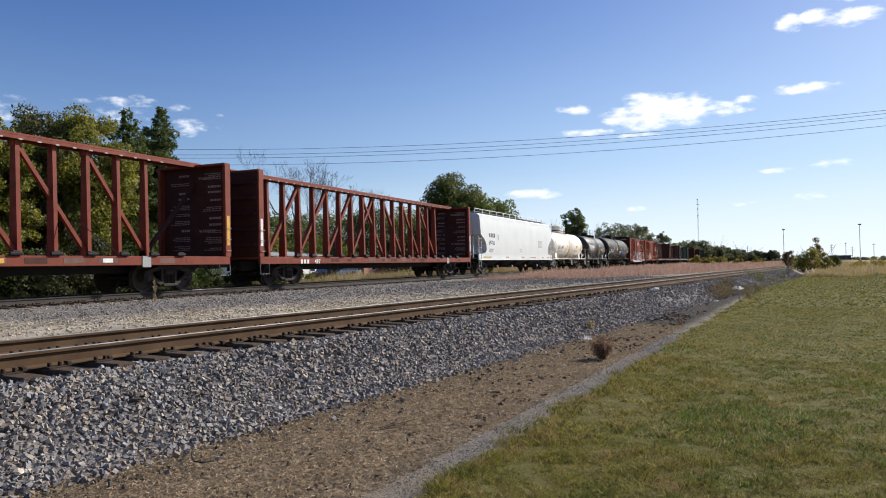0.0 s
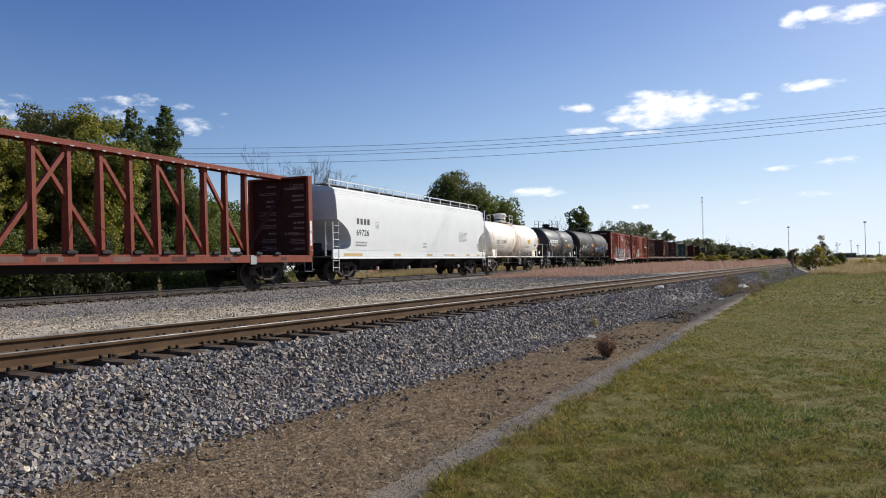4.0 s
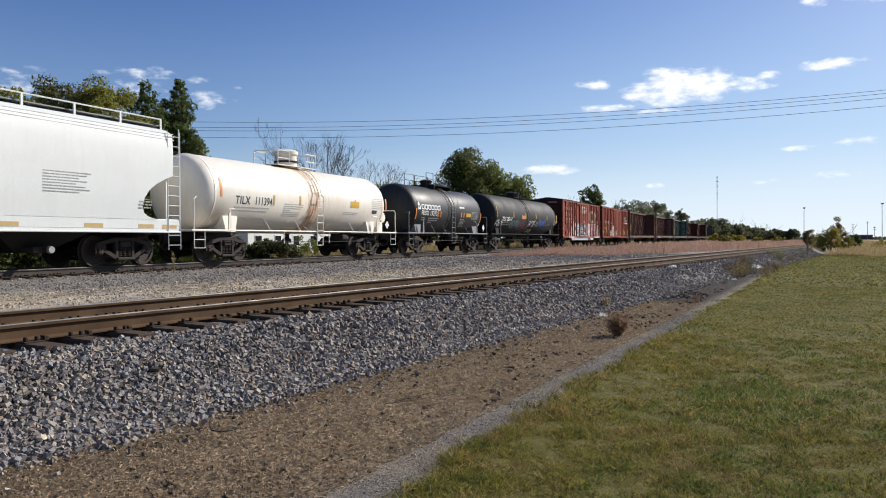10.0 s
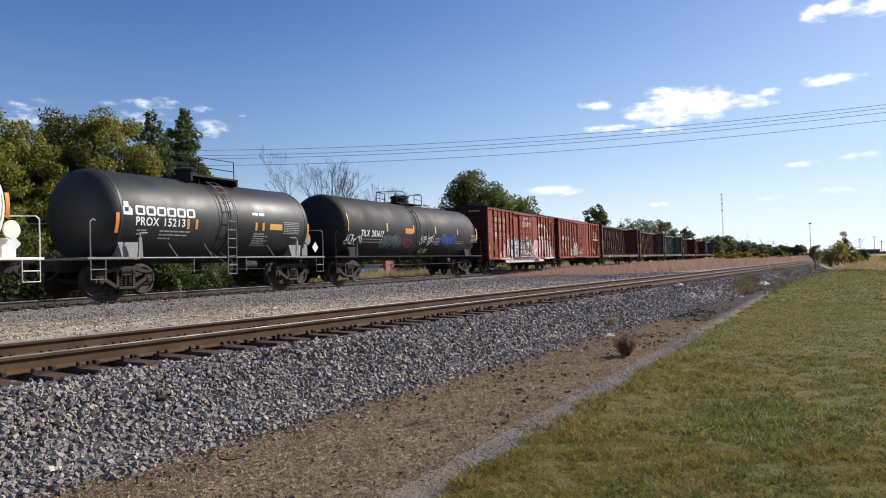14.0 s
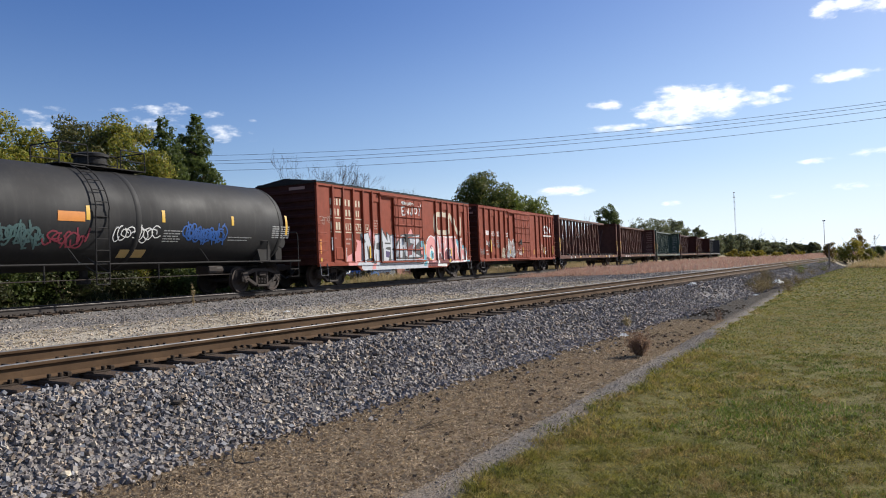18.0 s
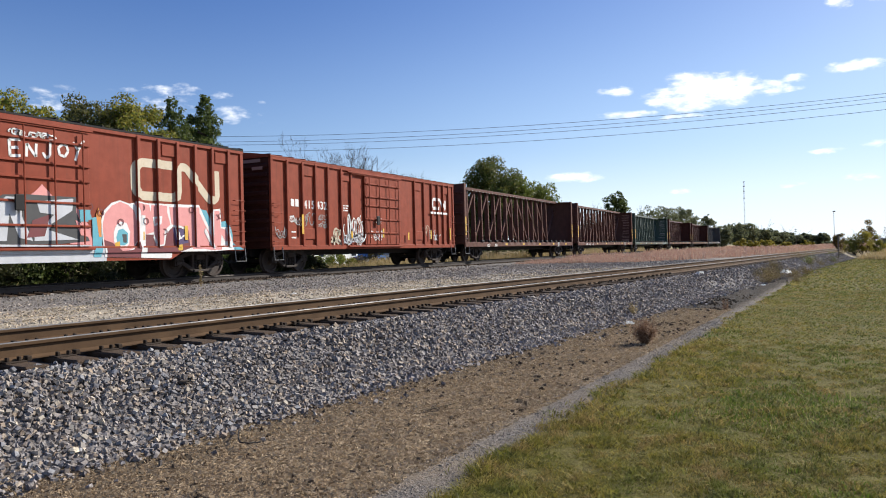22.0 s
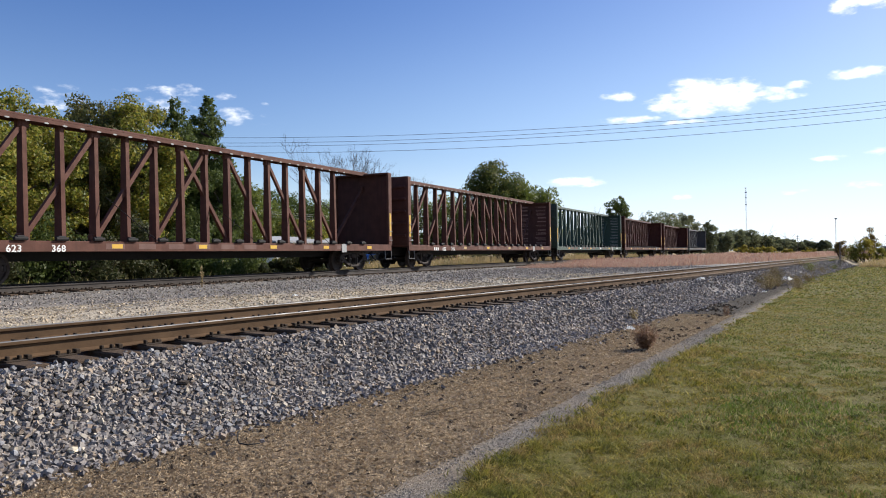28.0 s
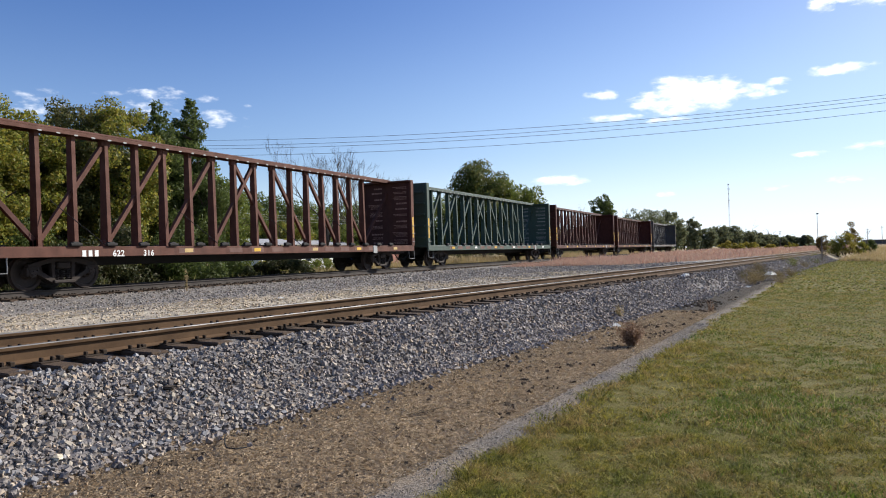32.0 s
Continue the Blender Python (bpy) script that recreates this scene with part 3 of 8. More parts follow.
    tan_at = mathn(nt, "MULTIPLY", rng(nt, mathn(nt, "ADD", d, wob_wide), 2.2, 3.2), rng(nt, mathn(nt, "ADD", d, wob_wide), 7.0, 5.0))
    tan_at = mathn(nt, "MULTIPLY", tan_at, rng(nt, n_big, 0.32, 0.52))
    tan_at = mathn(nt, "MULTIPLY", tan_at, rng(nt, x, 30.0, 14.0, 0.15, 1.0))
    yard = mixed(nt, tan_at, yard, tan)
    back = mixed(nt, rng(nt, n_mid, 0.35, 0.65), (0.21, 0.17, 0.075), (0.13, 0.125, 0.045))
    far = mixed(nt, rng(nt, n_big, 0.35, 0.65), (0.30, 0.22, 0.12), (0.24, 0.19, 0.10))
    ew = mathn(nt, "ADD", e, mathn(nt, "MULTIPLY", wob, 0.22))
    dw = mathn(nt, "ADD", d, mathn(nt, "MULTIPLY", wob, 0.5))
    col = mixed(nt, rng(nt, ew, -0.05, 0.10), lawn, mixed(nt, rng(nt, n_big, 0.45, 0.65, 0.0, 0.35), path, dirt))
    col = mixed(nt, mathn(nt, "ADD", rng(nt, mathn(nt, "ADD", ew, mathn(nt, "MULTIPLY", wob_wide, 0.22)), 0.25, 0.68), rng(nt, n_clod, 0.45, 0.62, 0.0, 0.2)), col, dirt)
    soil = mixed(nt, rng(nt, n_mid, 0.35, 0.65), (0.022, 0.017, 0.012), (0.048, 0.036, 0.025))
    far_soil = mathn(nt, "MULTIPLY", rng(nt, mathn(nt, "ADD", x, mathn(nt, "MULTIPLY", wob_wide, 2.0)), 13.0, 21.0), rng(nt, ew, 0.08, 0.4))
    col = mixed(nt, far_soil, col, soil)
    foot = mathn(nt, "MULTIPLY", rng(nt, dw, -3.45, -2.85, 0.0, 0.85), rng(nt, x, 5.0, 10.0, 0.4, 1.0))
    col = mixed(nt, foot, col, soil)
    col = mixed(nt, rng(nt, dw, -2.55, -2.3), col, bed)
    col = mixed(nt, rng(nt, dw, 1.4, 1.9), col, yard)
    col = mixed(nt, rng(nt, mathn(nt, "ADD", y, wob), 21.4, 22.2), col, back)
    out_far = mathn(nt, "MAXIMUM", rng(nt, mathn(nt, "ADD", x, mathn(nt, "MULTIPLY", wob_wide, 4.0)), 72.0, 80.0), rng(nt, y, -60.0, -90.0))
    col = mixed(nt, out_far, col, far)
    nt.links.new(col, b.inputs["Base Color"])
    b.inputs["Roughness"].default_value = 0.95
    b.inputs["Specular IOR Level"].default_value = 0.15
    bumped(nt, b, mathn(nt, "ADD", mathn(nt, "MULTIPLY", n_fine, 0.7), mathn(nt, "ADD", n_clod, n_mid)), 0.9, 0.03)
    MAT["ground_cover"] = m
    ob = bulk("ground", np.stack([X, Y, Z], -1).reshape(-1, 3), faces, "ground_cover", "structure", "level ground of mown grass, bare dirt and railway gravel", "ground")
    ob.data.shade_smooth()


build_ground()


def rail_profile(top):
    """Outline of a rail (across, up) whose head ends at the height top."""
    return [(-0.070, top - 0.172), (0.070, top - 0.172), (0.070, top - 0.160), (0.014, top - 0.140), (0.010, top - 0.048), (0.036, top - 0.036),
            (0.037, top - 0.008), (-0.037, top - 0.008), (-0.036, top - 0.036), (-0.010, top - 0.048), (-0.014, top - 0.140), (-0.070, top - 0.160)]


def build_track(label, at, x0, x1, tie_x0, tie_x1, head, side):
    """One track along its own x axis; rail heads at z = 0."""
    t = thing("railway_track", label, "railway track", kind="structure", at=at)
    tie_me = Shape().slab(-0.115, 0.115, -1.29, 1.29, -0.36, -0.178, 0.015).mesh("tie", "tie")
    plate = Shape().slab(-0.10, 0.10, -0.17, 0.17, -0.180, -0.165, 0.004)
    for sx in (-0.055, 0.055):
        for sy in (-0.10, 0.10):
            plate.slab(sx - 0.014, sx + 0.014, sy - 0.022, sy + 0.024, -0.168, -0.125, 0.005)
    plate_me = plate.mesh("tie_plate", "spike_iron")
    anchor_me = Shape().slab(-0.026, 0.026, -0.095, 0.095, -0.19, -0.138, 0.008).mesh("rail_anchor", "spike_iron")
    rails = []
    for sy in (-0.755, 0.755):
        r = part("rail", Shape().prism([(sy + u, w) for u, w in rail_profile(0)], "x", x0, x1), side, t, "rusty brown steel rail with a worn head")
        part("rail_head", Shape().prism([(sy - 0.024, -0.0085), (sy + 0.024, -0.0085), (sy + 0.020, 0.0), (sy - 0.020, 0.0)], "x", x0, x1), head, r, "polished running surface")
        rails.append(r)
    rnd = random.Random(5)
    x = tie_x0
    while x < tie_x1:
        o = part("tie", tie_me, "tie", t, at=pose(x + rnd.uniform(-0.03, 0.03), rnd.uniform(-0.05, 0.05), rnd.uniform(-0.006, 0.004), 0, 0, rnd.uniform(-1.2, 1.2)))
        if 0 < x < 26:
            for i, sy in enumerate((-0.755, 0.755)):
                part("tie_plate", plate_me, "rail_side", o, at=pose(0, sy, 0))
                for dx in (-0.16, 0.16):
                    if rnd.random() < 0.6:
                        part("rail_anchor", anchor_me, "rail_side", rails[i], at=pose(x + dx, sy, 0))
        x += rnd.uniform(0.47, 0.53)
    return t


NEAR_TURN = -math.degrees(math.atan(0.128))
near_at = pose(0, 8.11, -0.10, 0, 0, NEAR_TURN)
build_track("polished main-line track on wooden ties and grey ballast", near_at, -30, 420, -12.0, 60, "rail_top", "rail_side")
build_track("second track with dull rails under the freight train", pose(0, TRAIN_Y, 0), -80, 900, -20, 110, "rail_top_dull", "rail_side_dull")

# ---- the train ----
CARS, WHEELSETS = [], []
SHARED = {}


def shared(key, make, mat, smooth=False):
    if key not in SHARED:
        SHARED[key] = make().mesh(key, mat, smooth)
    return SHARED[key]


def wheel_shape():
    s = Shape()
    for k in (-1, 1):
        prof = [(0.66, 0.10), (0.70, 0.14), (0.72, 0.34), (0.685, 0.37), (0.685, 0.485), (0.715, 0.485), (0.725, 0.457), (0.82, 0.452), (0.82, 0.375), (0.775, 0.35), (0.765, 0.17), (0.83, 0.13), (0.83, 0.09)]
        s.lathe([(k * a, r) for a, r in prof], (0, 0, 0), "y", 28)
    s.tube((0, -1.0, 0), (0, 1.0, 0), 0.08, 12)
    for k in (-1, 1):
        s.lathe([(k * 0.92, 0.115), (k * 1.07, 0.115), (k * 1.08, 0.085), (k * 1.10, 0.085)], (0, 0, 0), "y", 14)
        for i in range(3):
            a = 2 * math.pi * i / 3
            s.tube((0.05 * math.cos(a), k * 1.09, 0.05 * math.sin(a)), (0.05 * math.cos(a), k * 1.125, 0.05 * math.sin(a)), 0.018, 6)
    return s


def side_frame_shape():
    s = Shape()
    for k in (-1, 1):
        s.beam((k * 1.02, 0, 0.63), (k * 0.34, 0, 0.80), 0.15, 0.12)
        s.beam((k * 0.78, 0, 0.50), (k * 0.27, 0, 0.22), 0.15, 0.11)
        s.slab(k * 0.30 - 0.055, k * 0.30 + 0.055, -0.075, 0.075, 0.24, 0.80, 0.015)
        s.slab(k * 0.89 - 0.15, k * 0.89 + 0.15, -0.085, 0.085, 0.54, 0.66, 0.02)
        s.slab(k * 1.05 - 0.035, k * 1.05 + 0.035, -0.075, 0.075, 0.38, 0.60, 0.012)
        s.slab(k * 0.73 - 0.035, k * 0.73 + 0.035, -0.075, 0.075, 0.40, 0.60, 0.012)
    s.slab(-0.36, 0.36, -0.075, 0.075, 0.74, 0.86, 0.02)
    s.slab(-0.33, 0.33, -0.14, 0.14, 0.17, 0.26, 0.02)
    return s


def spring_shape():
    turns = 5.5
    return Shape().path([(0.062 * math.cos(2 * math.pi * turns * i / 44), 0.062 * math.sin(2 * math.pi * turns * i / 44), 0.27 + 0.29 * i / 44) for i in range(45)], 0.016, 5)


def bolster_shape():
    s = Shape().slab(-0.20, 0.20, -1.12, 1.12, 0.56, 0.74, 0.03)
    s.lathe([(0.74, 0.2), (0.86, 0.2)], (0, 0, 0), "z", 14)
    for k in (-1, 1):
        s.slab(k * 0.42 - 0.04, k * 0.42 + 0.04, -0.8, 0.8, 0.33, 0.43, 0.015)
    return s


def truck(car, x):
    t = part("truck", shared("bolster", bolster_shape, "truck_steel"), "truck_steel", car, "dusty dark cast-steel truck", at=pose(x, 0, 0))
    for y in (-1.0, 1.0):
        part("side_frame", shared("side_frame", side_frame_shape, "truck_steel"), "truck_steel", t, at=pose(0, y, 0))
        for sx in (-0.17, 0.0, 0.17):
            part("spring", shared("spring", spring_shape, "truck_steel", True), "truck_steel", t, at=pose(sx, y, 0))
    for wx in (-0.89, 0.89):
        w = part("wheelset", shared("wheelset", wheel_shape, "wheel_steel", True), "wheel_steel", t, at=pose(wx, 0, 0.457))
        WHEELSETS.append((w, wx))


def coupler(car, x, k):
    s = Shape().slab(min(x, x + k * 0.75), max(x, x + k * 0.75), -0.09, 0.09, 0.76, 0.96, 0.02)
    s.slab(min(x + k * 0.55, x + k * 0.86), max(x + k * 0.55, x + k * 0.86), -0.15, 0.15, 0.72, 1.0, 0.04)
    part("coupler", s, "truck_steel", car)
    h = Shape().path([(x, -0.35, 0.8), (x + k * 0.3, -0.35, 0.55), (x + k * 0.62, -0.30, 0.42), (x + k * 0.85, -0.2, 0.5)], 0.03, 6)
    part("air_hose", h, "black_iron", car)


def ladder(car, x0, x1, y, z0, z1, rungs, mat, r=0.014, rails=True, name="ladder", label=""):
    s = Shape()
    if rails:
        for x in (x0, x1):
            s.tube((x, y, z0), (x, y, z1), r * 1.3, 6)
    for i in range(rungs):
        z = z0 + (z1 - z0) * (i + 0.5) / rungs if rungs > 1 else z0
        s.tube((x0, y, z), (x1, y, z), r, 6)
    return part(name, s, mat, car, label)


def grab_irons(car, x0, x1, y, zs, mat):
    k = 1 if y > 0 else -1
    for z in zs:
        s = Shape().path([(x0, y - k * 0.09, z), (x0, y, z), (x1, y, z), (x1, y - k * 0.09, z)], 0.014, 6)
        part("grab_iron", s, mat, car)


def new_car(name, label, x0, x1, trucks):
    car = thing(name, label, "freight car", "cars of the freight train", at=pose((x0 + x1) / 2, TRAIN_Y, 0))
    CARS.append((car, (x0 + x1) / 2))
    h = (x1 - x0) / 2
    for k in (-1, 1):
        truck(car, k * trucks)
        coupler(car, k * (h - 0.05), k)
    return car, h


def centerbeam(label, x0, x1, mat, number=(), first_post=2.55, posts=16, plates=("yellow",), wing="yellow"):
    car, h = new_car("centerbeam_flatcar", label, x0, x1, (x1 - x0) / 2 - 2.55)
    W = 1.50
    # bulkheads of red and brown cars take a darker colour, shade painted in
    end = {"brown_light": "brown", "brown": "end_shade", "car_red": "end_shade"}.get(mat, mat)
    # sill drawn black: the shade below the deck is put into its colour
    part("center_sill", Shape().slab(-h + 0.4, h - 0.4, -0.35, 0.35, 0.62, 1.02, 0.03), "black_iron", car)
    part("deck", Shape().slab(-h, h, -W, W, 1.06, 1.13, 0.01), mat, car)
    for k in (-1, 1):
        s = Shape().slab(-h + 0.05, h - 0.05, k * W - 0.05, k * W + 0.05, 0.86, 1.145, 0.012)
        part("side_sill", s, mat, car)
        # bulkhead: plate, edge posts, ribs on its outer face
        b = part("bulkhead", Shape().slab(k * h - 0.06 if k > 0 else k * h - 0.02, k * h + 0.02 if k > 0 else k * h + 0.06, -W, W, 1.13, 4.42, 0.01), end, car, "dirt-streaked steel bulkhead")
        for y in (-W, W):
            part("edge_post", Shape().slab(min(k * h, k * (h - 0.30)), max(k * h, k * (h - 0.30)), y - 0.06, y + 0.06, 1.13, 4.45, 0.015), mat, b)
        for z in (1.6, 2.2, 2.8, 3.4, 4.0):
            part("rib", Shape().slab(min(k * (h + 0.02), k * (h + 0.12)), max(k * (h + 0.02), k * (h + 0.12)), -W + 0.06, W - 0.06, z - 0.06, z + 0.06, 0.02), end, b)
        part("top_cap", Shape().slab(min(k * h, k * (h - 0.32)), max(k * h, k * (h - 0.32)), -W - 0.05, W + 0.05, 4.42, 4.50, 0.012), mat, b)
        if wing:
            part("reflector", Shape().box(min(k * (h - 0.08), k * (h - 0.22)), max(k * (h - 0.08), k * (h - 0.22)), -W - 0.066, -W - 0.060, 1.55, 2.6), wing, b, "yellow reflective strip")
        grab_irons(car, k * (h - 0.28) - 0.0, k * (h - 0.05), -W - 0.11, (1.35, 1.75, 2.15), "grey_iron")
        st = Shape().path([(k * (h - 0.06), -W - 0.03, 0.9), (k * (h - 0.06), -W - 0.05, 0.48), (k * (h - 0.62), -W - 0.05, 0.48), (k * (h - 0.62), -W - 0.03, 0.9)], 0.016, 6)
        part("step", st, "grey_iron", car)
    # top chord with lightening holes along its lower flange
    part("top_chord", Shape().slab(-h, h, -0.24, 0.24, 4.50, 4.58, 0.02).slab(-h, h, -0.24, -0.21, 4.40, 4.52, 0.01).slab(-h, h, 0.21, 0.24, 4.40, 4.52, 0.01), mat, car)
    hole_me = shared("tie_down_" + mat, lambda: Shape().prism([(0.075 * math.cos(i * math.pi / 5), 0.024 * math.sin(i * math.pi / 5)) for i in range(10)], "y", -0.006, 0.0), "grey_mark")
    span = (2 * h - 2 * first_post) / (posts - 1)
    xs = [-h + first_post + i * span for i in range(posts)]
    foot_me = shared("winch_" + mat, lambda: Shape().slab(-0.12, 0.12, -0.06, 0.10, -0.042, 0.09, 0.03).tube((-0.17, -0.03, 0.01), (0.17, -0.03, 0.01), 0.05, 8), "black_iron")
    for i, x in enumerate(xs):
        s = Shape().add([(x + a * 0.066, b * d, z) for z, d in ((1.13, 0.165), (4.47, 0.10)) for a, b in ((-1, -1), (1, -1), (1, 1), (-1, 1))], [(0, 3, 2, 1), (4, 5, 6, 7), (0, 1, 5, 4), (1, 2, 6, 5), (2, 3, 7, 6), (3, 0, 4, 7)])
        part("post", s, mat, car)
        for y in (-W - 0.05, W + 0.05):
            part("winch", foot_me, "black_iron", car, at=pose(x, y, 1.185, 0, 0, 0 if y < 0 else 180))
        for hx in (0.0, span / 2):
            part("chord_hole", hole_me, "grey_mark", car, at=pose(x + hx, -0.242, 4.412))
    lo, hi = 1.25, 4.36
    mid = posts // 2

    def brace(a, za, b, zb, mat=mat):
        wide = 0.13 if a < b else 0.118
        part("brace", Shape().beam((a, 0, za), (b, 0, zb), wide, wide), mat, car)
        for q, z in ((a, za), (b, zb)):
            part("gusset", Shape().slab(q - 0.17, q + 0.17, -wide * 0.7, wide * 0.7, z - 0.14, z + 0.14, 0.03), mat, car)

    for i in range(0, mid, 2):
        brace(xs[i], lo, xs[min(i + 2, mid)], hi)
        brace(xs[posts - 1 - i], lo, xs[max(posts - 3 - i, mid - 1)], hi)
    # outermost braces in the bulkhead's colour, its shadow on them painted in
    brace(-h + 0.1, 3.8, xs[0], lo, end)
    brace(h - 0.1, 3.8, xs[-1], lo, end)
    # diagonal cable stays, thin, between the deck and the beam
    for i in (1, 5, 9, 13):
        if i < posts:
            part("tie_cable", Shape().tube((xs[i], -W + 0.1, 1.15), (xs[i] - 0.9, -0.22, 2.5), 0.012, 5), "black_iron", car)
    for i, fx in enumerate((-0.72, -0.42, -0.12, 0.2, 0.5, 0.8)):
        if any(abs(fx * h - n[1]) < 0.8 for n in number):
            continue
        part("reflector", Shape().box(fx * h, fx * h + 0.36, -W - 0.056, -W - 0.052, 0.95, 1.07), plates[i % len(plates)], car)
    rp = random.Random(int(x0 * 10))
    for i in range(posts - 1):
        if rp.random() < 0.7 and not any(abs((xs[i] + xs[i + 1]) / 2 - n[1]) < 1.0 for n in number):
            part("sill_patch", Shape().box(xs[i] + 0.25, xs[i + 1] - 0.25, -W - 0.0535, -W - 0.0515, 0.93, 1.09), "sill_faded" if mat != "car_red" else rp.choice(("sill_faded", "car_red_dull")), car, "faded paint between the winches")
    part("placard", Shape().slab(h - 4.2, h - 3.85, -W - 0.07, -W - 0.052, 0.80, 1.14, 0.004), "grey_mark", car, "small grey steel placard")
    for txt, x, size, colour in number:
        if txt.startswith("|"):
            for q in range(3):
                bars(x + q * size / 3, -W - 0.052, 1.04, [size / 5], 0.17, 0.03, colour, car)
        else:
            write(txt, size, x, -W - 0.054, 0.868, colour, car, 1.05)
    return car, h


def end_marks(car, x, side, z, rows, mat):
    """Small stencilled rows on a car's end, facing along the track."""
    s = Shape()
    for i, (y0, w) in enumerate(rows):
        s.box(x - 0.004, x, y0, y0 + w, z - i * 0.28 - 0.12, z - i * 0.28)
    part("stencil_bar", s, mat, car)


WHITE = "white_mark"
a_car, a_h = centerbeam("rust-red empty centerbeam lumber flatcar with open truss", -1.2, 21.55, "car_red", wing="yellow", plates=("yellow", "white_mark", "car_red"))
b_car, b_h = centerbeam("rust-red empty centerbeam flatcar, white stencils on its bulkhead", 23.2, 45.95, "car_red", plates=("car_red_dull",), wing="white_mark",
                        number=(("|", -8.6, 0.7, WHITE), ("497", -7.55, 0.26, WHITE)))
k_car, k_h = centerbeam("weathered brown empty centerbeam flatcar with yellow reflectors", 148.4, 170.33, "brown_light", number=(("623", -7.66, 0.24, WHITE), ("368", -6.45, 0.24, WHITE)), plates=("yellow",))
g_car, g_h = centerbeam("faded brown empty centerbeam flatcar with white numbers", 171.93, 194.45, "brown_light", number=(("|", -8.5, 0.6, WHITE), ("622", -7.5, 0.24, WHITE), ("316", -6.4, 0.24, WHITE)), plates=("yellow", "faded_yellow"))
n_car, n_h = centerbeam("dark green empty centerbeam flatcar with pale braces", 196.0, 218.5, "green", plates=("yellow", "white_mark"))
centerbeam("dark brown empty centerbeam flatcar", 220.2, 242.9, "brown", plates=("yellow",))
centerbeam("brown centerbeam flatcar near the train's rear", 244.8, 267.6, "brown", plates=("yellow",))
centerbeam("blackened centerbeam flatcar, last of the train", 269.6, 292.6, "dark_car", plates=("grey_mark",), wing="")

# stencil rows on the inner faces of bulkheads
for car, h, mat in ((a_car, a_h, "stencil_dim"), (b_car, b_h, "stencil_dim"), (g_car, g_h, "pale_red_mark"), (n_car, n_h, "grey_mark")):
    s = Shape()
    rnd = random.Random(int(h * 100))
    for y0 in (-1.30, 0.15):
        z = 4.2
        while z > 1.35:
            n, tall = rnd.choice(((1, 0.07), (2, 0.03), (3, 0.03), (4, 0.03), (1, 0.08)))
            for i in range(n):
                wide = rnd.uniform(0.55, 0.85) if tall < 0.05 else rnd.uniform(0.4, 0.6)
                u = y0 + 0.12
                while u < y0 + 0.12 + wide:
                    step_w = rnd.uniform(0.05, 0.14)
                    s.box(h - 0.068, h - 0.064, u, u + step_w, z - tall, z)
                    u += step_w + 0.03
                z -= tall + 0.035
            z -= rnd.uniform(0.08, 0.22)
    tagged(part("stencil_bar", s, mat, car, "rows of small white stencilling"), "rows of small white stencilling", kind="stuff")
    if mat == "stencil_dim":
        for wy, wz in ((-1.02, 3.98), (-1.02, 2.05)):
            me = lettering("WARNING", 0.15, 0.95).copy()
            me.materials.append(MAT[mat])
            part("lettering", me, mat, car, "white stencilled heading", at=pose(h - 0.07, wy + 0.85, wz, 0, 0, -90))


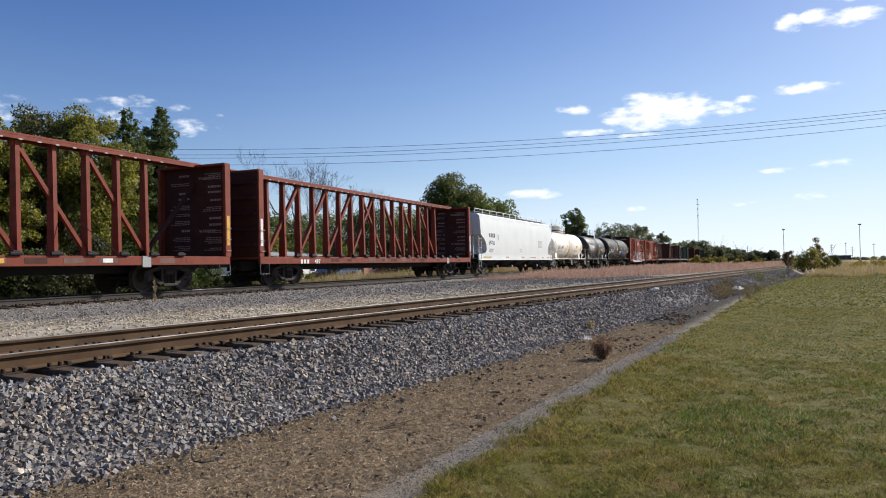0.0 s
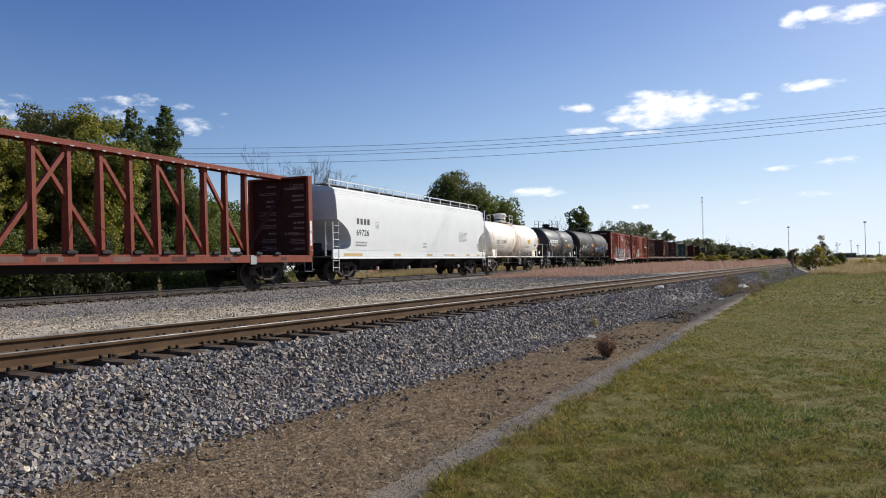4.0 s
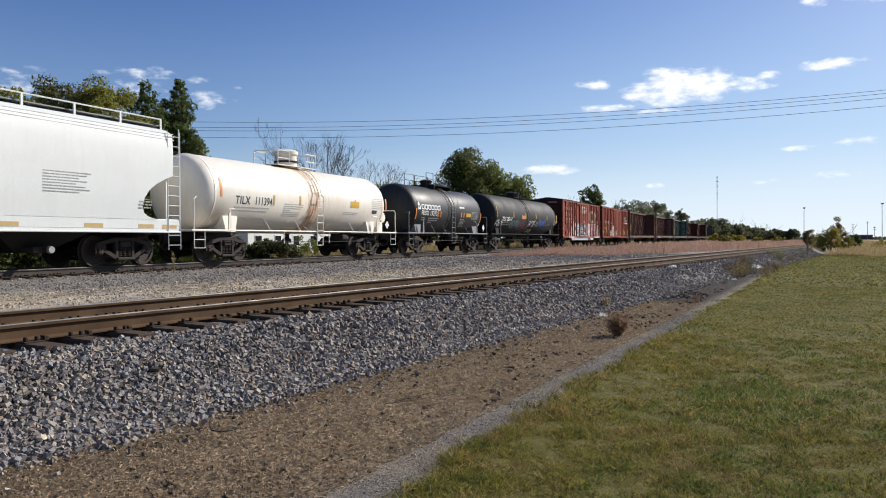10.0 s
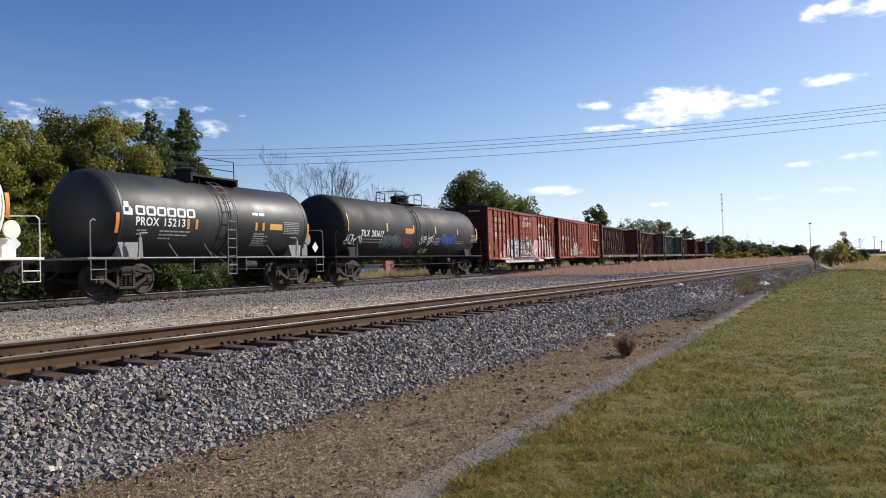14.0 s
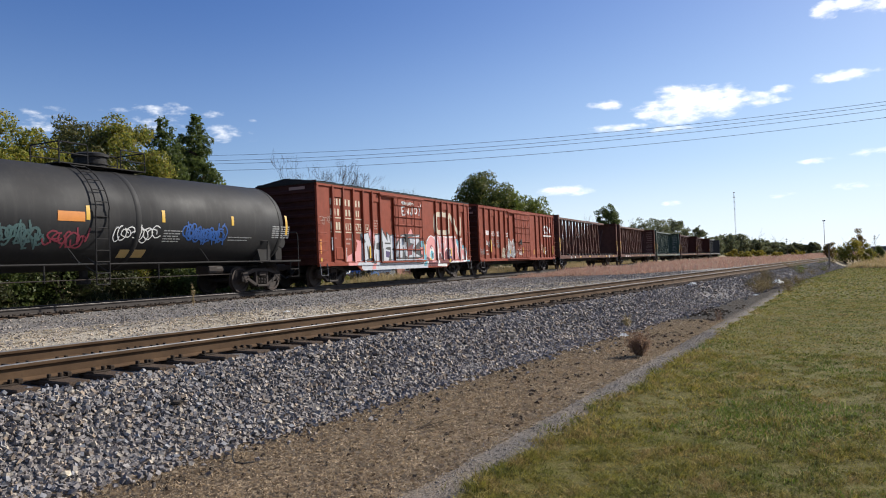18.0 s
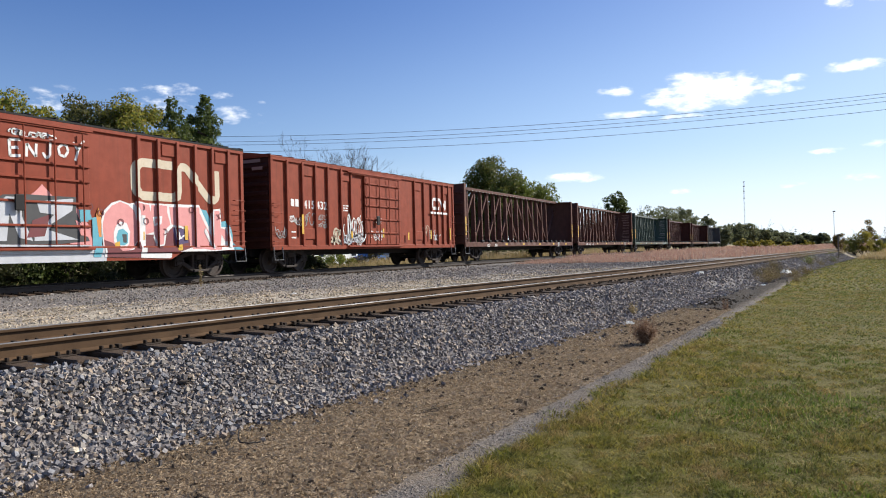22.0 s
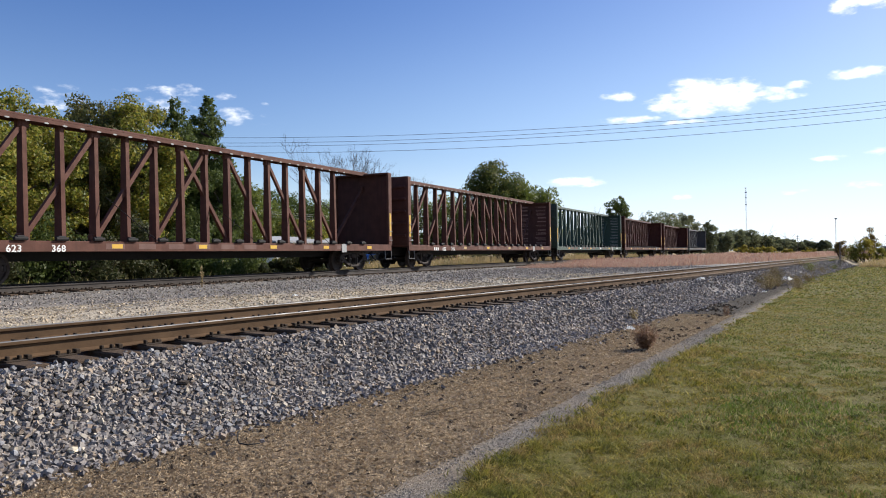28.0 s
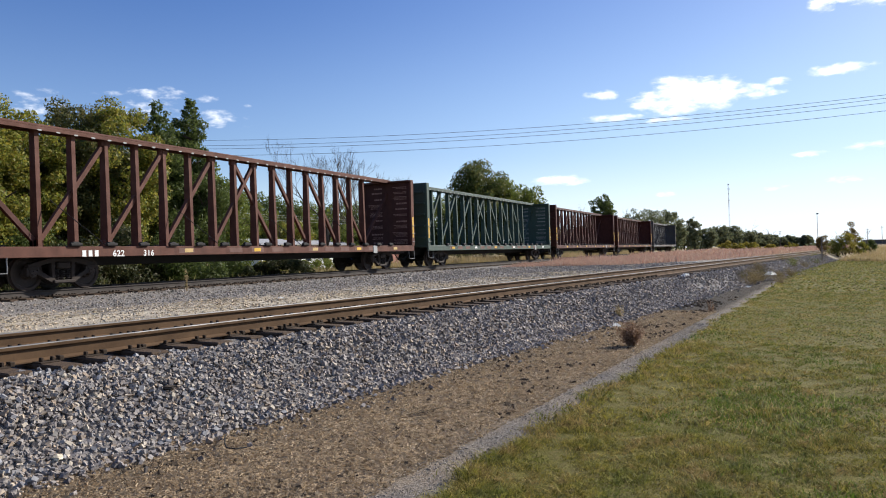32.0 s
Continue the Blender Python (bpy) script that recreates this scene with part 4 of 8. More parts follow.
def hopper():
    x0, x1 = 47.6, 67.4
    car, h = new_car("covered_hopper_car", "light grey-white covered hopper car with a rooftop walkway", x0, x1, 8.1)
    M = "hopper_white"

    def half(z):
        """Half width of the body at the height z."""
        pts = [(0.95, 1.50), (1.45, 1.52), (2.2, 1.55), (3.0, 1.55), (3.7, 1.525), (4.12, 1.47), (4.14, 1.42), (4.24, 1.28), (4.30, 1.05), (4.34, 0.7), (4.36, 0.0)]
        return float(np.interp(z, [p[0] for p in pts], [p[1] for p in pts]))

    def cut(z):
        """How far the body's end stands back from the car's end at the height z."""
        return float(np.interp(z, [1.40, 1.48, 1.58, 1.8, 2.05, 2.3, 2.5, 2.7, 2.78, 4.1, 4.4], [0.95, 1.30, 1.48, 1.56, 1.48, 1.28, 1.00, 0.58, 0.34, 0.26, 0.40]))

    zs = [1.40, 1.44, 1.48, 1.58, 1.7, 1.8, 1.92, 2.05, 2.3, 2.4, 2.5, 2.6, 2.7, 2.74, 2.78, 3.0, 3.2, 3.5, 3.8, 4.0, 4.12, 4.14, 4.19, 4.24, 4.30, 4.34, 4.36]
    s = Shape()
    n = 60
    for k in (-1, 1):
        o = len(s.v)
        for z in zs:
            c = cut(z)
            for i in range(n + 1):
                x = -h + c + (2 * h - 2 * c) * i / n
                ripple = 0.012 * abs(math.sin(x * math.pi / 2.2)) ** 0.6 * max(0, min(1, (z - 1.4) * 2, (4.1 - z) * 2)) + 0.004 * noise.noise((x * 0.9, k * 3, z * 0.8)) * (1 if z < 4.1 else 0)
                s.v.append((x, k * (half(z) + ripple), z))
        for j in range(len(zs) - 1):
            for i in range(n):
                a = o + j * (n + 1) + i
                s.f.append((a, a + 1, a + n + 2, a + n + 1))
    half_count = len(s.v) // 2
    for j in range(len(zs) - 1):           # slope sheets at the ends
        for i in (0, n):
            a, b = j * (n + 1) + i, (j + 1) * (n + 1) + i
            s.f.append((a, b, half_count + b, half_count + a))
    part("body", s, M, car, "smooth pale steel body with rounded sides", smooth=True)
    for z in (4.11, 4.02, 3.93):
        for k in (-1, 1):
            part("seam", Shape().slab(-h + 0.2, h - 0.2, k * half(z) - 0.012, k * half(z) + 0.012, z - 0.012, z + 0.012, 0.004), M, car)
    for k in (-1, 1):
        part("side_sill", Shape().slab(-h, h, k * 1.47 - 0.04, k * 1.47 + 0.04, 1.10, 1.42, 0.02).slab(-h, h, k * 1.47 - 0.09, k * 1.47 + 0.06, 0.99, 1.04, 0.012).slab(-h, h, k * 1.47 - 0.03, k * 1.47 + 0.02, 1.03, 1.12, 0.005), M, car, "plain white side sill")
    # bays below the sill
    for i in range(4):
        x = -5.4 + i * 3.6
        b = Shape().add([(x - 1.7, -1.3, 1.15), (x + 1.7, -1.3, 1.15), (x + 1.7, 1.3, 1.15), (x - 1.7, 1.3, 1.15), (x - 0.45, -0.5, 0.45), (x + 0.45, -0.5, 0.45), (x + 0.45, 0.5, 0.45), (x - 0.45, 0.5, 0.45)],
                        [(0, 1, 2, 3), (7, 6, 5, 4), (0, 4, 5, 1), (1, 5, 6, 2), (2, 6, 7, 3), (3, 7, 4, 0)])
        bay = part("hopper_bay", b, "black_iron", car, "dark discharge bay")
        part("outlet_pipe", Shape().tube((x, -1.3, 0.52), (x, 1.3, 0.52), 0.085, 12).slab(x - 0.35, x + 0.2, -1.1, -0.6, 0.44, 0.6, 0.02), "truck_steel", bay)
        part("outlet_cap", Shape().lathe([(-1.36, 0.04), (-1.36, 0.09), (-1.30, 0.10), (-1.27, 0.10)], (x, 0, 0.52), "y", 14), "grey_mark" if i % 2 else "pale_red_mark", bay, "round outlet cap")
    part("center_sill", Shape().slab(-h + 0.3, h - 0.3, -0.3, 0.3, 0.75, 1.1, 0.02), "black_iron", car)
    # end frames: platform, posts, ladders
    for k in (-1, 1):
        e = part("end_platform", Shape().slab(min(k * h, k * (h - 2.0)), max(k * h, k * (h - 2.0)), -1.4, 1.4, 1.08, 1.14, 0.01), "grey_iron", car)
        for y in (-1.05, 1.05):
            part("end_post", Shape().slab(k * (h - 0.12) - 0.03, k * (h - 0.12) + 0.03, y - 0.03, y + 0.03, 1.1, 2.65, 0.01), M, e)
        part("brake_housing", Shape().slab(k * (h - 0.8) - 0.25, k * (h - 0.8) + 0.25, -0.3, 0.5, 1.14, 1.75, 0.05), "black_iron", e)
        for y in (-1.52, 1.52):
            ladder(car, k * h - 0.02 if k < 0 else k * h - 0.5, k * h + 0.5 if k < 0 else k * h + 0.02, y, 0.45, 2.65 if k < 0 else 4.2, 7 if k < 0 else 12, M, r=0.011)
            part("corner_post", Shape().tube((k * (h - 0.02), y, 1.4), (k * (h - 0.02), y, 4.3 if k > 0 else 2.65), 0.022, 6), M, car)
    # roof walkway and rail
    for k in (-1, 1):
        part("running_board", Shape().box(-h + 0.3, h - 0.3, k * 0.72 - 0.30, k * 0.72 + 0.30, 4.40, 4.43), "grey_iron", car, "grey grated walkway")
        r = Shape().tube((-h + 0.35, k * 1.12, 4.60), (h - 0.35, k * 1.12, 4.60), 0.022, 6)
        part("roof_rail", r, M, car)
        for i in range(13):
            x = -h + 0.38 + (2 * h - 0.76) * i / 12
            part("rail_post", Shape().slab(x - 0.035, x + 0.035, k * 1.12 - 0.02, k * 1.12 + 0.02, 4.26, 4.62, 0.006), M, car)
    part("hatch_cover", Shape().slab(-h + 0.8, h - 0.8, -0.28, 0.28, 4.35, 4.50, 0.03), M, car, "long trough hatch")
    for fx, w in ((-h + 0.95, 1.7), (-3.9, 0.75), (0.2, 0.75), (3.6, 0.75), (6.3, 0.62), (8.2, 0.6), (9.15, 0.6)):
        part("reflector", Shape().box(fx, fx + w, -1.514, -1.511, 1.13, 1.25), "faded_yellow", car)
    # writing
    ym = -1.563
    s = Shape()
    for i in range(4):
        x = -h + 2.08 + i * 0.34
        s.box(x, x + 0.22, ym - 0.004, ym, 2.62, 2.90)
    part("lettering_bar", s, "black_mark", car, "dark reporting mark on the pale side")
    write("69726", 0.40, -h + 2.02, ym, 2.10, "black_mark", car, 1.12)
    bars(-h + 2.0, ym + 0.01, 1.80, [1.15, 1.0], 0.05, 0.08, "grey_mark", car)
    f = Shape()
    for (u0, u1, w0, w1) in ((0, 0.30, 0, 0.02), (0, 0.30, 0.34, 0.36), (0, 0.02, 0, 0.36), (0.28, 0.30, 0, 0.36), (0.1, 0.2, 0.08, 0.2)):
        f.box(-h + 3.95 + u0, -h + 3.95 + u1, ym - 0.004, ym, 2.45 + w0, 2.45 + w1)
    part("stencil_frame", f, "grey_mark", car)
    bars(5.0, ym, 2.62, [1.5, 1.35, 1.1, 1.35, 1.0, 1.3, 1.45, 1.1], 0.026, 0.05, "grey_mark", car)
    bars(8.2, ym + 0.01, 1.95, [0.5, 0.5, 0.45], 0.04, 0.05, "grey_mark", car)
    bars(-0.4, ym + 0.01, 1.85, [0.5, 0.55], 0.05, 0.12, "grey_mark", car)
    bars(2.6, -1.513, 1.24, [0.9], 0.08, 0.05, "grey_mark", car)
    return car


hopper()


def tank(name, label, x0, x1, trucks, r, zc, body_mat, frame_mat, tank_in=0.75, white=False, dome=0.0):
    car, h = new_car(name, label, x0, x1, trucks)
    L = h - tank_in
    prof = []
    for i in range(9):
        t = math.pi / 2 * i / 8
        prof.append((-L + 0.62 * (1 - math.cos(t)), max(r * math.sin(t), 0.02)))
    prof = sorted(prof)
    full = prof + [(-L + 0.66, r + 0.012), (-0.35, r + 0.012), (-0.30, r + 0.0), (0.30, r + 0.0), (0.35, r + 0.012), (L - 0.66, r + 0.012)] + [(-a, b) for a, b in reversed(prof)]
    part("tank_shell", Shape().lathe(full, (0, 0, zc), "x", 56), body_mat, car, smooth=True)
    for x in (-L + 0.72, L - 0.72):
        part("head_band", Shape().lathe([(x - 0.05, r + 0.01), (x - 0.04, r + 0.024), (x + 0.04, r + 0.024), (x + 0.05, r + 0.01)], (0, 0, zc), "x", 56), body_mat, car, smooth=True)
    for k in (-1, 1):
        part("stub_sill", Shape().slab(min(k * h, k * (h - 3.3)), max(k * h, k * (h - 3.3)), -0.33, 0.33, 0.72, 1.08, 0.03), "black_iron", car)
        sa = Shape()
        xs = k * trucks
        sa.add([(xs - 0.25, -1.25, 1.05), (xs + 0.25, -1.25, 1.05), (xs + 0.25, 1.25, 1.05), (xs - 0.25, 1.25, 1.05), (xs - 0.4, -1.2, zc - 0.8), (xs + 0.4, -1.2, zc - 0.8), (xs + 0.4, 1.2, zc - 0.8), (xs - 0.4, 1.2, zc - 0.8)],
               [(0, 1, 2, 3), (4, 5, 6, 7), (0, 1, 5, 4), (1, 2, 6, 5), (2, 3, 7, 6), (3, 0, 4, 7)])
        part("saddle", sa, frame_mat, car)
        # end platform with rails and steps
        p = part("end_platform", Shape().slab(min(k * h, k * (h - 1.9)), max(k * h, k * (h - 1.9)), -1.5, 1.5, 1.06, 1.13, 0.012), frame_mat, car)
        for y in (-1.48, 1.48):
            xe = k * (h - 0.12)
            xi = k * (h - 0.95)
            part("end_rail", Shape().path([(xe, y, 1.12), (xe, y, 2.12), (xe - k * 0.1, y, 2.2), (xi + k * 0.05, y * 0.55, 2.2), (xi, y * 0.5, 2.15)], 0.022, 6), frame_mat, p)
            st = Shape().path([(xe, y, 1.1), (xe, y, 0.5), (xe - k * 0.5, y, 0.5), (xe - k * 0.5, y, 1.1)], 0.018, 6)
            st.tube((xe, y, 0.78), (xe - k * 0.5, y, 0.78), 0.016, 6)
            part("sill_step", st, frame_mat, p)
            xb = k * (h - 1.9)
            part("rail_stanchion", Shape().add([(xb - 0.09, y, 1.1), (xb + 0.09, y, 1.1), (xb + 0.09, y * 0.97, 1.1), (xb - 0.09, y * 0.97, 1.1), (xb - 0.05, y, 1.72), (xb + 0.05, y, 1.72), (xb + 0.05, y * 0.97, 1.72), (xb - 0.05, y * 0.97, 1.72)],
                                          [(0, 1, 2, 3), (4, 5, 6, 7), (0, 1, 5, 4), (1, 2, 6, 5), (2, 3, 7, 6), (3, 0, 4, 7)]).path([(xb, y, 1.72), (xb, y * 0.97, 1.85), (xb - k * 0.35, y * 0.93, 1.86)], 0.02, 6), frame_mat, p)
        if k > 0:
            part("brake_wheel", Shape().lathe([(-0.02, 0.22), (0.0, 0.25), (0.02, 0.22), (0.0, 0.19)], (h - 0.55, -1.0, 1.85), "y", 18).tube((h - 0.55, -1.0, 1.62), (h - 0.55, -1.0, 2.08), 0.012, 5).tube((h - 0.78, -1.0, 1.85), (h - 0.32, -1.0, 1.85), 0.012, 5), frame_mat, p)
            part("brake_box", Shape().slab(h - 0.75, h - 0.3, -0.85, -0.4, 1.13, 1.65, 0.04), frame_mat, p)
    for y in (-1.49, 1.49):
        part("side_rail", Shape().tube((-h + 1.9, y, 1.10), (h - 1.9, y, 1.10), 0.026, 8), frame_mat, car, "long handrail along the tank")
        for x in (-h * 0.42, h * 0.42, -h * 0.15):
            part("rail_brace", Shape().tube((x, y, 1.10), (x - 0.28, y * 0.92, 1.55), 0.02, 6), frame_mat, car)
    for x in (-h * 0.25, h * 0.2):
        part("drop_bracket", Shape().tube((x, -1.2, 1.1), (x, -1.2, 0.62), 0.025, 6), frame_mat, car)
    part("brake_pipe", Shape().tube((-h + 3.6, -1.2, 0.68), (h - 3.6, -1.2, 0.68), 0.014, 6), "truck_steel", car)
    part("outlet_valve", Shape().lathe([(0, 0.1), (0, 0.2), (0.14, 0.2), (0.2, 0.12), (0.45, 0.12)], (0, 0, zc - r - 0.4), "z", 12), "black_iron", car)
    part("brake_cylinder", Shape().tube((h - 4.3, -0.7, 0.85), (h - 3.6, -0.7, 0.85), 0.14, 12).slab(h - 4.7, h - 4.3, -1.2, -0.6, 0.72, 0.98, 0.03), "truck_steel", car)
    return car, h, L


def curved_patch(car, x0, x1, a0, a1, r, zc, mat, name="reflector", label=""):
    """A thin plate that follows the tank's round side."""
    s = Shape()
    n = 6
    v = []
    for q in (0.014, 0.020):
        for x in (x0, x1):
            for i in range(n + 1):
                a = a0 + (a1 - a0) * i / n
                v.append((x, -(r + q) * math.cos(a), zc + (r + q) * math.sin(a)))
    m = n + 1
    f = []
    for i in range(n):
        f += [(i, i + 1, m + i + 1, m + i), (2 * m + i, 2 * m + i + 1, 3 * m + i + 1, 3 * m + i)]
    s.add(v, f)
    return part(name, s, mat, car, label, smooth=False)


def curved_text(car, text, size, x, a, r, zc, mat, wide=1.0):
    bm = bmesh.new()
    bm.from_mesh(lettering(text, size, wide))
    for i in range(1, 7):       # cut across, so that the strokes bend with the shell
        bmesh.ops.bisect_plane(bm, geom=bm.verts[:] + bm.edges[:] + bm.faces[:], plane_co=(0, 0, size * i * 0.12), plane_no=(0, 0, 1))
    me = bpy.data.meshes.new("lettering")
    bm.to_mesh(me)
    bm.free()
    for p in me.vertices:
        b = a + p.co.z / r
        q = r + 0.016 - p.co.y * 0.5
        p.co = (x + p.co.x, -q * math.cos(b), zc + q * math.sin(b))
    me.materials.append(MAT[mat])
    return part("lettering", me, mat, car)


def curved_bars(car, x, a, widths, height, gap, r, zc, mat):
    s = Shape()
    for i, w in enumerate(widths):
        a1 = a - i * (height + gap) / r
        a0 = a1 - height / r
        for u, e in words(w, height, i):
            v = [(xx, -(r + q) * math.cos(aa), zc + (r + q) * math.sin(aa)) for q in (0.013, 0.018) for xx in (x + u, x + e) for aa in (a0, a1)]
            s.add(v, [(0, 1, 3, 2), (4, 5, 7, 6), (0, 1, 5, 4), (2, 3, 7, 6)])
    return part("lettering_bar", s, mat, car)


def top_gear(car, x, top, mat, house, long=1.5, tall=0.52, rail=0.62):
    """Platform, valve housing and guard rails on a tank's crown."""
    part("top_platform", Shape().box(x - long, x + long, -0.62, 0.62, top + 0.02, top + 0.05), mat, car, "steel grating round the dome")
    part("valve_housing", Shape().lathe([(0, 0.46), (tall * 0.7, 0.46), (tall * 0.75, 0.52), (tall * 0.9, 0.52), (tall, 0.40)], (x, 0, top - 0.02), "z", 24), house, car, smooth=True)
    part("flange", Shape().lathe([(tall * 0.30, 0.47), (tall * 0.31, 0.50), (tall * 0.40, 0.50), (tall * 0.41, 0.47)], (x, 0, top - 0.02), "z", 24), "black_iron", car)
    for k in (-1, 1):
        xx = x + k * long
        for y in (-0.60, 0.60):
            part("guard_rail", Shape().path([(xx, y, top), (xx, y, top + rail - 0.07), (xx - k * 0.07, y, top + rail), (xx - k * (long - 0.62), y, top + rail), (xx - k * (long - 0.58), y, top + rail - 0.07), (xx - k * (long - 0.58), y, top)], 0.022, 6).tube((xx, y, top + rail * 0.5), (xx - k * (long - 0.58), y, top + rail * 0.5), 0.018, 6), mat, car)
        part("guard_bar", Shape().tube((xx, -0.60, top + rail), (xx, 0.60, top + rail), 0.02, 6), mat, car)


def tank_ladder(car, x, r, zc, mat):
    s = Shape()
    for dx in (-0.22, 0.22):
        pts = [(x + dx, -1.52, 0.52), (x + dx, -1.56, zc + 0.15)]
        for i in range(7):
            a = radians(8 + i * 10)
            pts.append((x + dx, -(r + 0.10) * math.cos(a), zc + (r + 0.10) * math.sin(a)))
        s.path(pts, 0.02, 6)
    for i in range(7):
        z = 0.53 + i * (zc - 0.4) / 6.5
        s.tube((x - 0.22, -1.54, z), (x + 0.22, -1.54, z), 0.016, 6)
    for i in range(5):
        a = radians(14 + i * 13)
        s.tube((x - 0.22, -(r + 0.10) * math.cos(a), zc + (r + 0.10) * math.sin(a)), (x + 0.22, -(r + 0.10) * math.cos(a), zc + (r + 0.10) * math.sin(a)), 0.016, 6)
    part("ladder", s, mat, car)
    for dx in (-0.22, 0.22):
        part("ladder_brace", Shape().tube((x + dx, -1.52, 0.85), (x + dx - 0.5, -1.2, 1.3), 0.018, 6), mat, car)


def white_tank():
    r, zc = 1.38, 2.42
    car, h, L = tank("tank_car", "cream-white tank car with rust streaks round its dome", 67.95, 82.35, 5.0, r, zc, "tank_white_stained", "tank_white", 0.55, True)
    top = zc + r
    top_gear(car, 0.0, top, "tank_white", "tank_white", long=1.35, tall=0.78, rail=0.62)
    tank_ladder(car, 0.25, r, zc, "tank_white")
    part("rust_band", Shape().lathe([(-0.42, r + 0.013), (-0.40, r + 0.016), (0.40, r + 0.016), (0.42, r + 0.013)], (0.05, 0, zc), "x", 56), "rust_stain", car, "rust-streaked band below the dome", smooth=True)
    for x, a0, a1 in ((-L + 0.95, -6, 22), (-2.72, -14, 2), (-1.0, -10, 4), (3.3, -8, 6), (L - 0.42, -12, 14)):
        curved_patch(car, x, x + 0.11, radians(a0), radians(a1), r, zc, "orange" if a1 - a0 > 20 else "faded_yellow")
    curved_patch(car, 2.95, 3.7, radians(-9), radians(3), r, zc, "yellow", "placard", "yellow notice panel")
    curved_text(car, "TILX", 0.40, -4.88, radians(-14.5), r, zc, "black_mark", 0.9)
    curved_text(car, "111394", 0.40, -3.80, radians(-14.5), r, zc, "black_mark", 0.78)
    curved_bars(car, -4.9, radians(-19), [2.0, 1.9], 0.04, 0.09, r, zc, "stencil_pale")
    curved_bars(car, -2.0, radians(-10), [1.3, 1.3, 1.2, 0.5, 1.1, 1.1, 1.0], 0.022, 0.06, r, zc, "stencil_pale")
    curved_bars(car, 2.4, radians(-18), [1.3, 1.2], 0.03, 0.05, r, zc, "stencil_pale")
    curved_bars(car, 4.9, radians(12), [1.1] * 6, 0.03, 0.06, r, zc, "stencil_pale")
    curved_patch(car, 4.95, 5.4, radians(-18), radians(-11), r, zc, "black_mark", "notice")
    for x in (h - 0.75,):
        part("hazard_placard", Shape().prism([(x, 1.28), (x + 0.2, 1.48), (x, 1.68), (x - 0.2, 1.48)], "y", -1.36, -1.35), "white_mark", car, "white diamond placard")
    return car


def rust_stain():
    m, nt, b = graph("rust_stain")
    co = nt.nodes.new("ShaderNodeTexCoord").outputs["Object"]
    st = noise_of(nt, stretched(nt, co, 6.0, 1.0, 0.6), 1.4, 6.0, 0.6)
    col = mixed(nt, rng(nt, st, 0.34, 0.62), (0.76, 0.70, 0.60), (0.40, 0.20, 0.08))
    nt.links.new(col, b.inputs["Base Color"])
    b.inputs["Roughness"].default_value = 0.6
    MAT["rust_stain"] = m




def stained_white():
    """White paint with rust drips round the dome's band and a sooty brown stain near one head."""
    m = MAT["tank_white"].copy()
    m.name = "tank_white_stained"
    nt = m.node_tree
    b = nt.nodes["Principled BSDF"]
    old = b.inputs["Base Color"].links[0].from_socket
    co = nt.nodes.new("ShaderNodeTexCoord").outputs["Object"]
    sep = nt.nodes.new("ShaderNodeSeparateXYZ")
    nt.links.new(co, sep.inputs[0])
    x, z = sep.outputs["X"], sep.outputs["Z"]
    drip = noise_of(nt, stretched(nt, co, 3.0, 0.4, 0.3), 1.8, 6.0, 0.65)
    soft = noise_of(nt, co, 1.6, 5.0, 0.6)
    near = rng(nt, mathn(nt, "ABSOLUTE", mathn(nt, "SUBTRACT", x, 0.5)), 2.6, 0.3)
    col = mixed(nt, mathn(nt, "MULTIPLY", near, rng(nt, drip, 0.42, 0.68, 0.0, 0.65)), old, (0.62, 0.42, 0.20))
    head = rng(nt, mathn(nt, "ABSOLUTE", mathn(nt, "ADD", x, 5.75)), 0.75, 0.1)
    low = rng(nt, mathn(nt, "ADD", z, mathn(nt, "MULTIPLY", soft, 1.2)), 3.0, 2.0)
    col = mixed(nt, mathn(nt, "MULTIPLY", mathn(nt, "MULTIPLY", head, low), rng(nt, soft, 0.3, 0.6, 0.3, 0.85)), col, (0.13, 0.075, 0.035))
    nt.links.new(col, b.inputs["Base Color"])
    MAT["tank_white_stained"] = m


rust_stain()
stained_white()
white_tank()


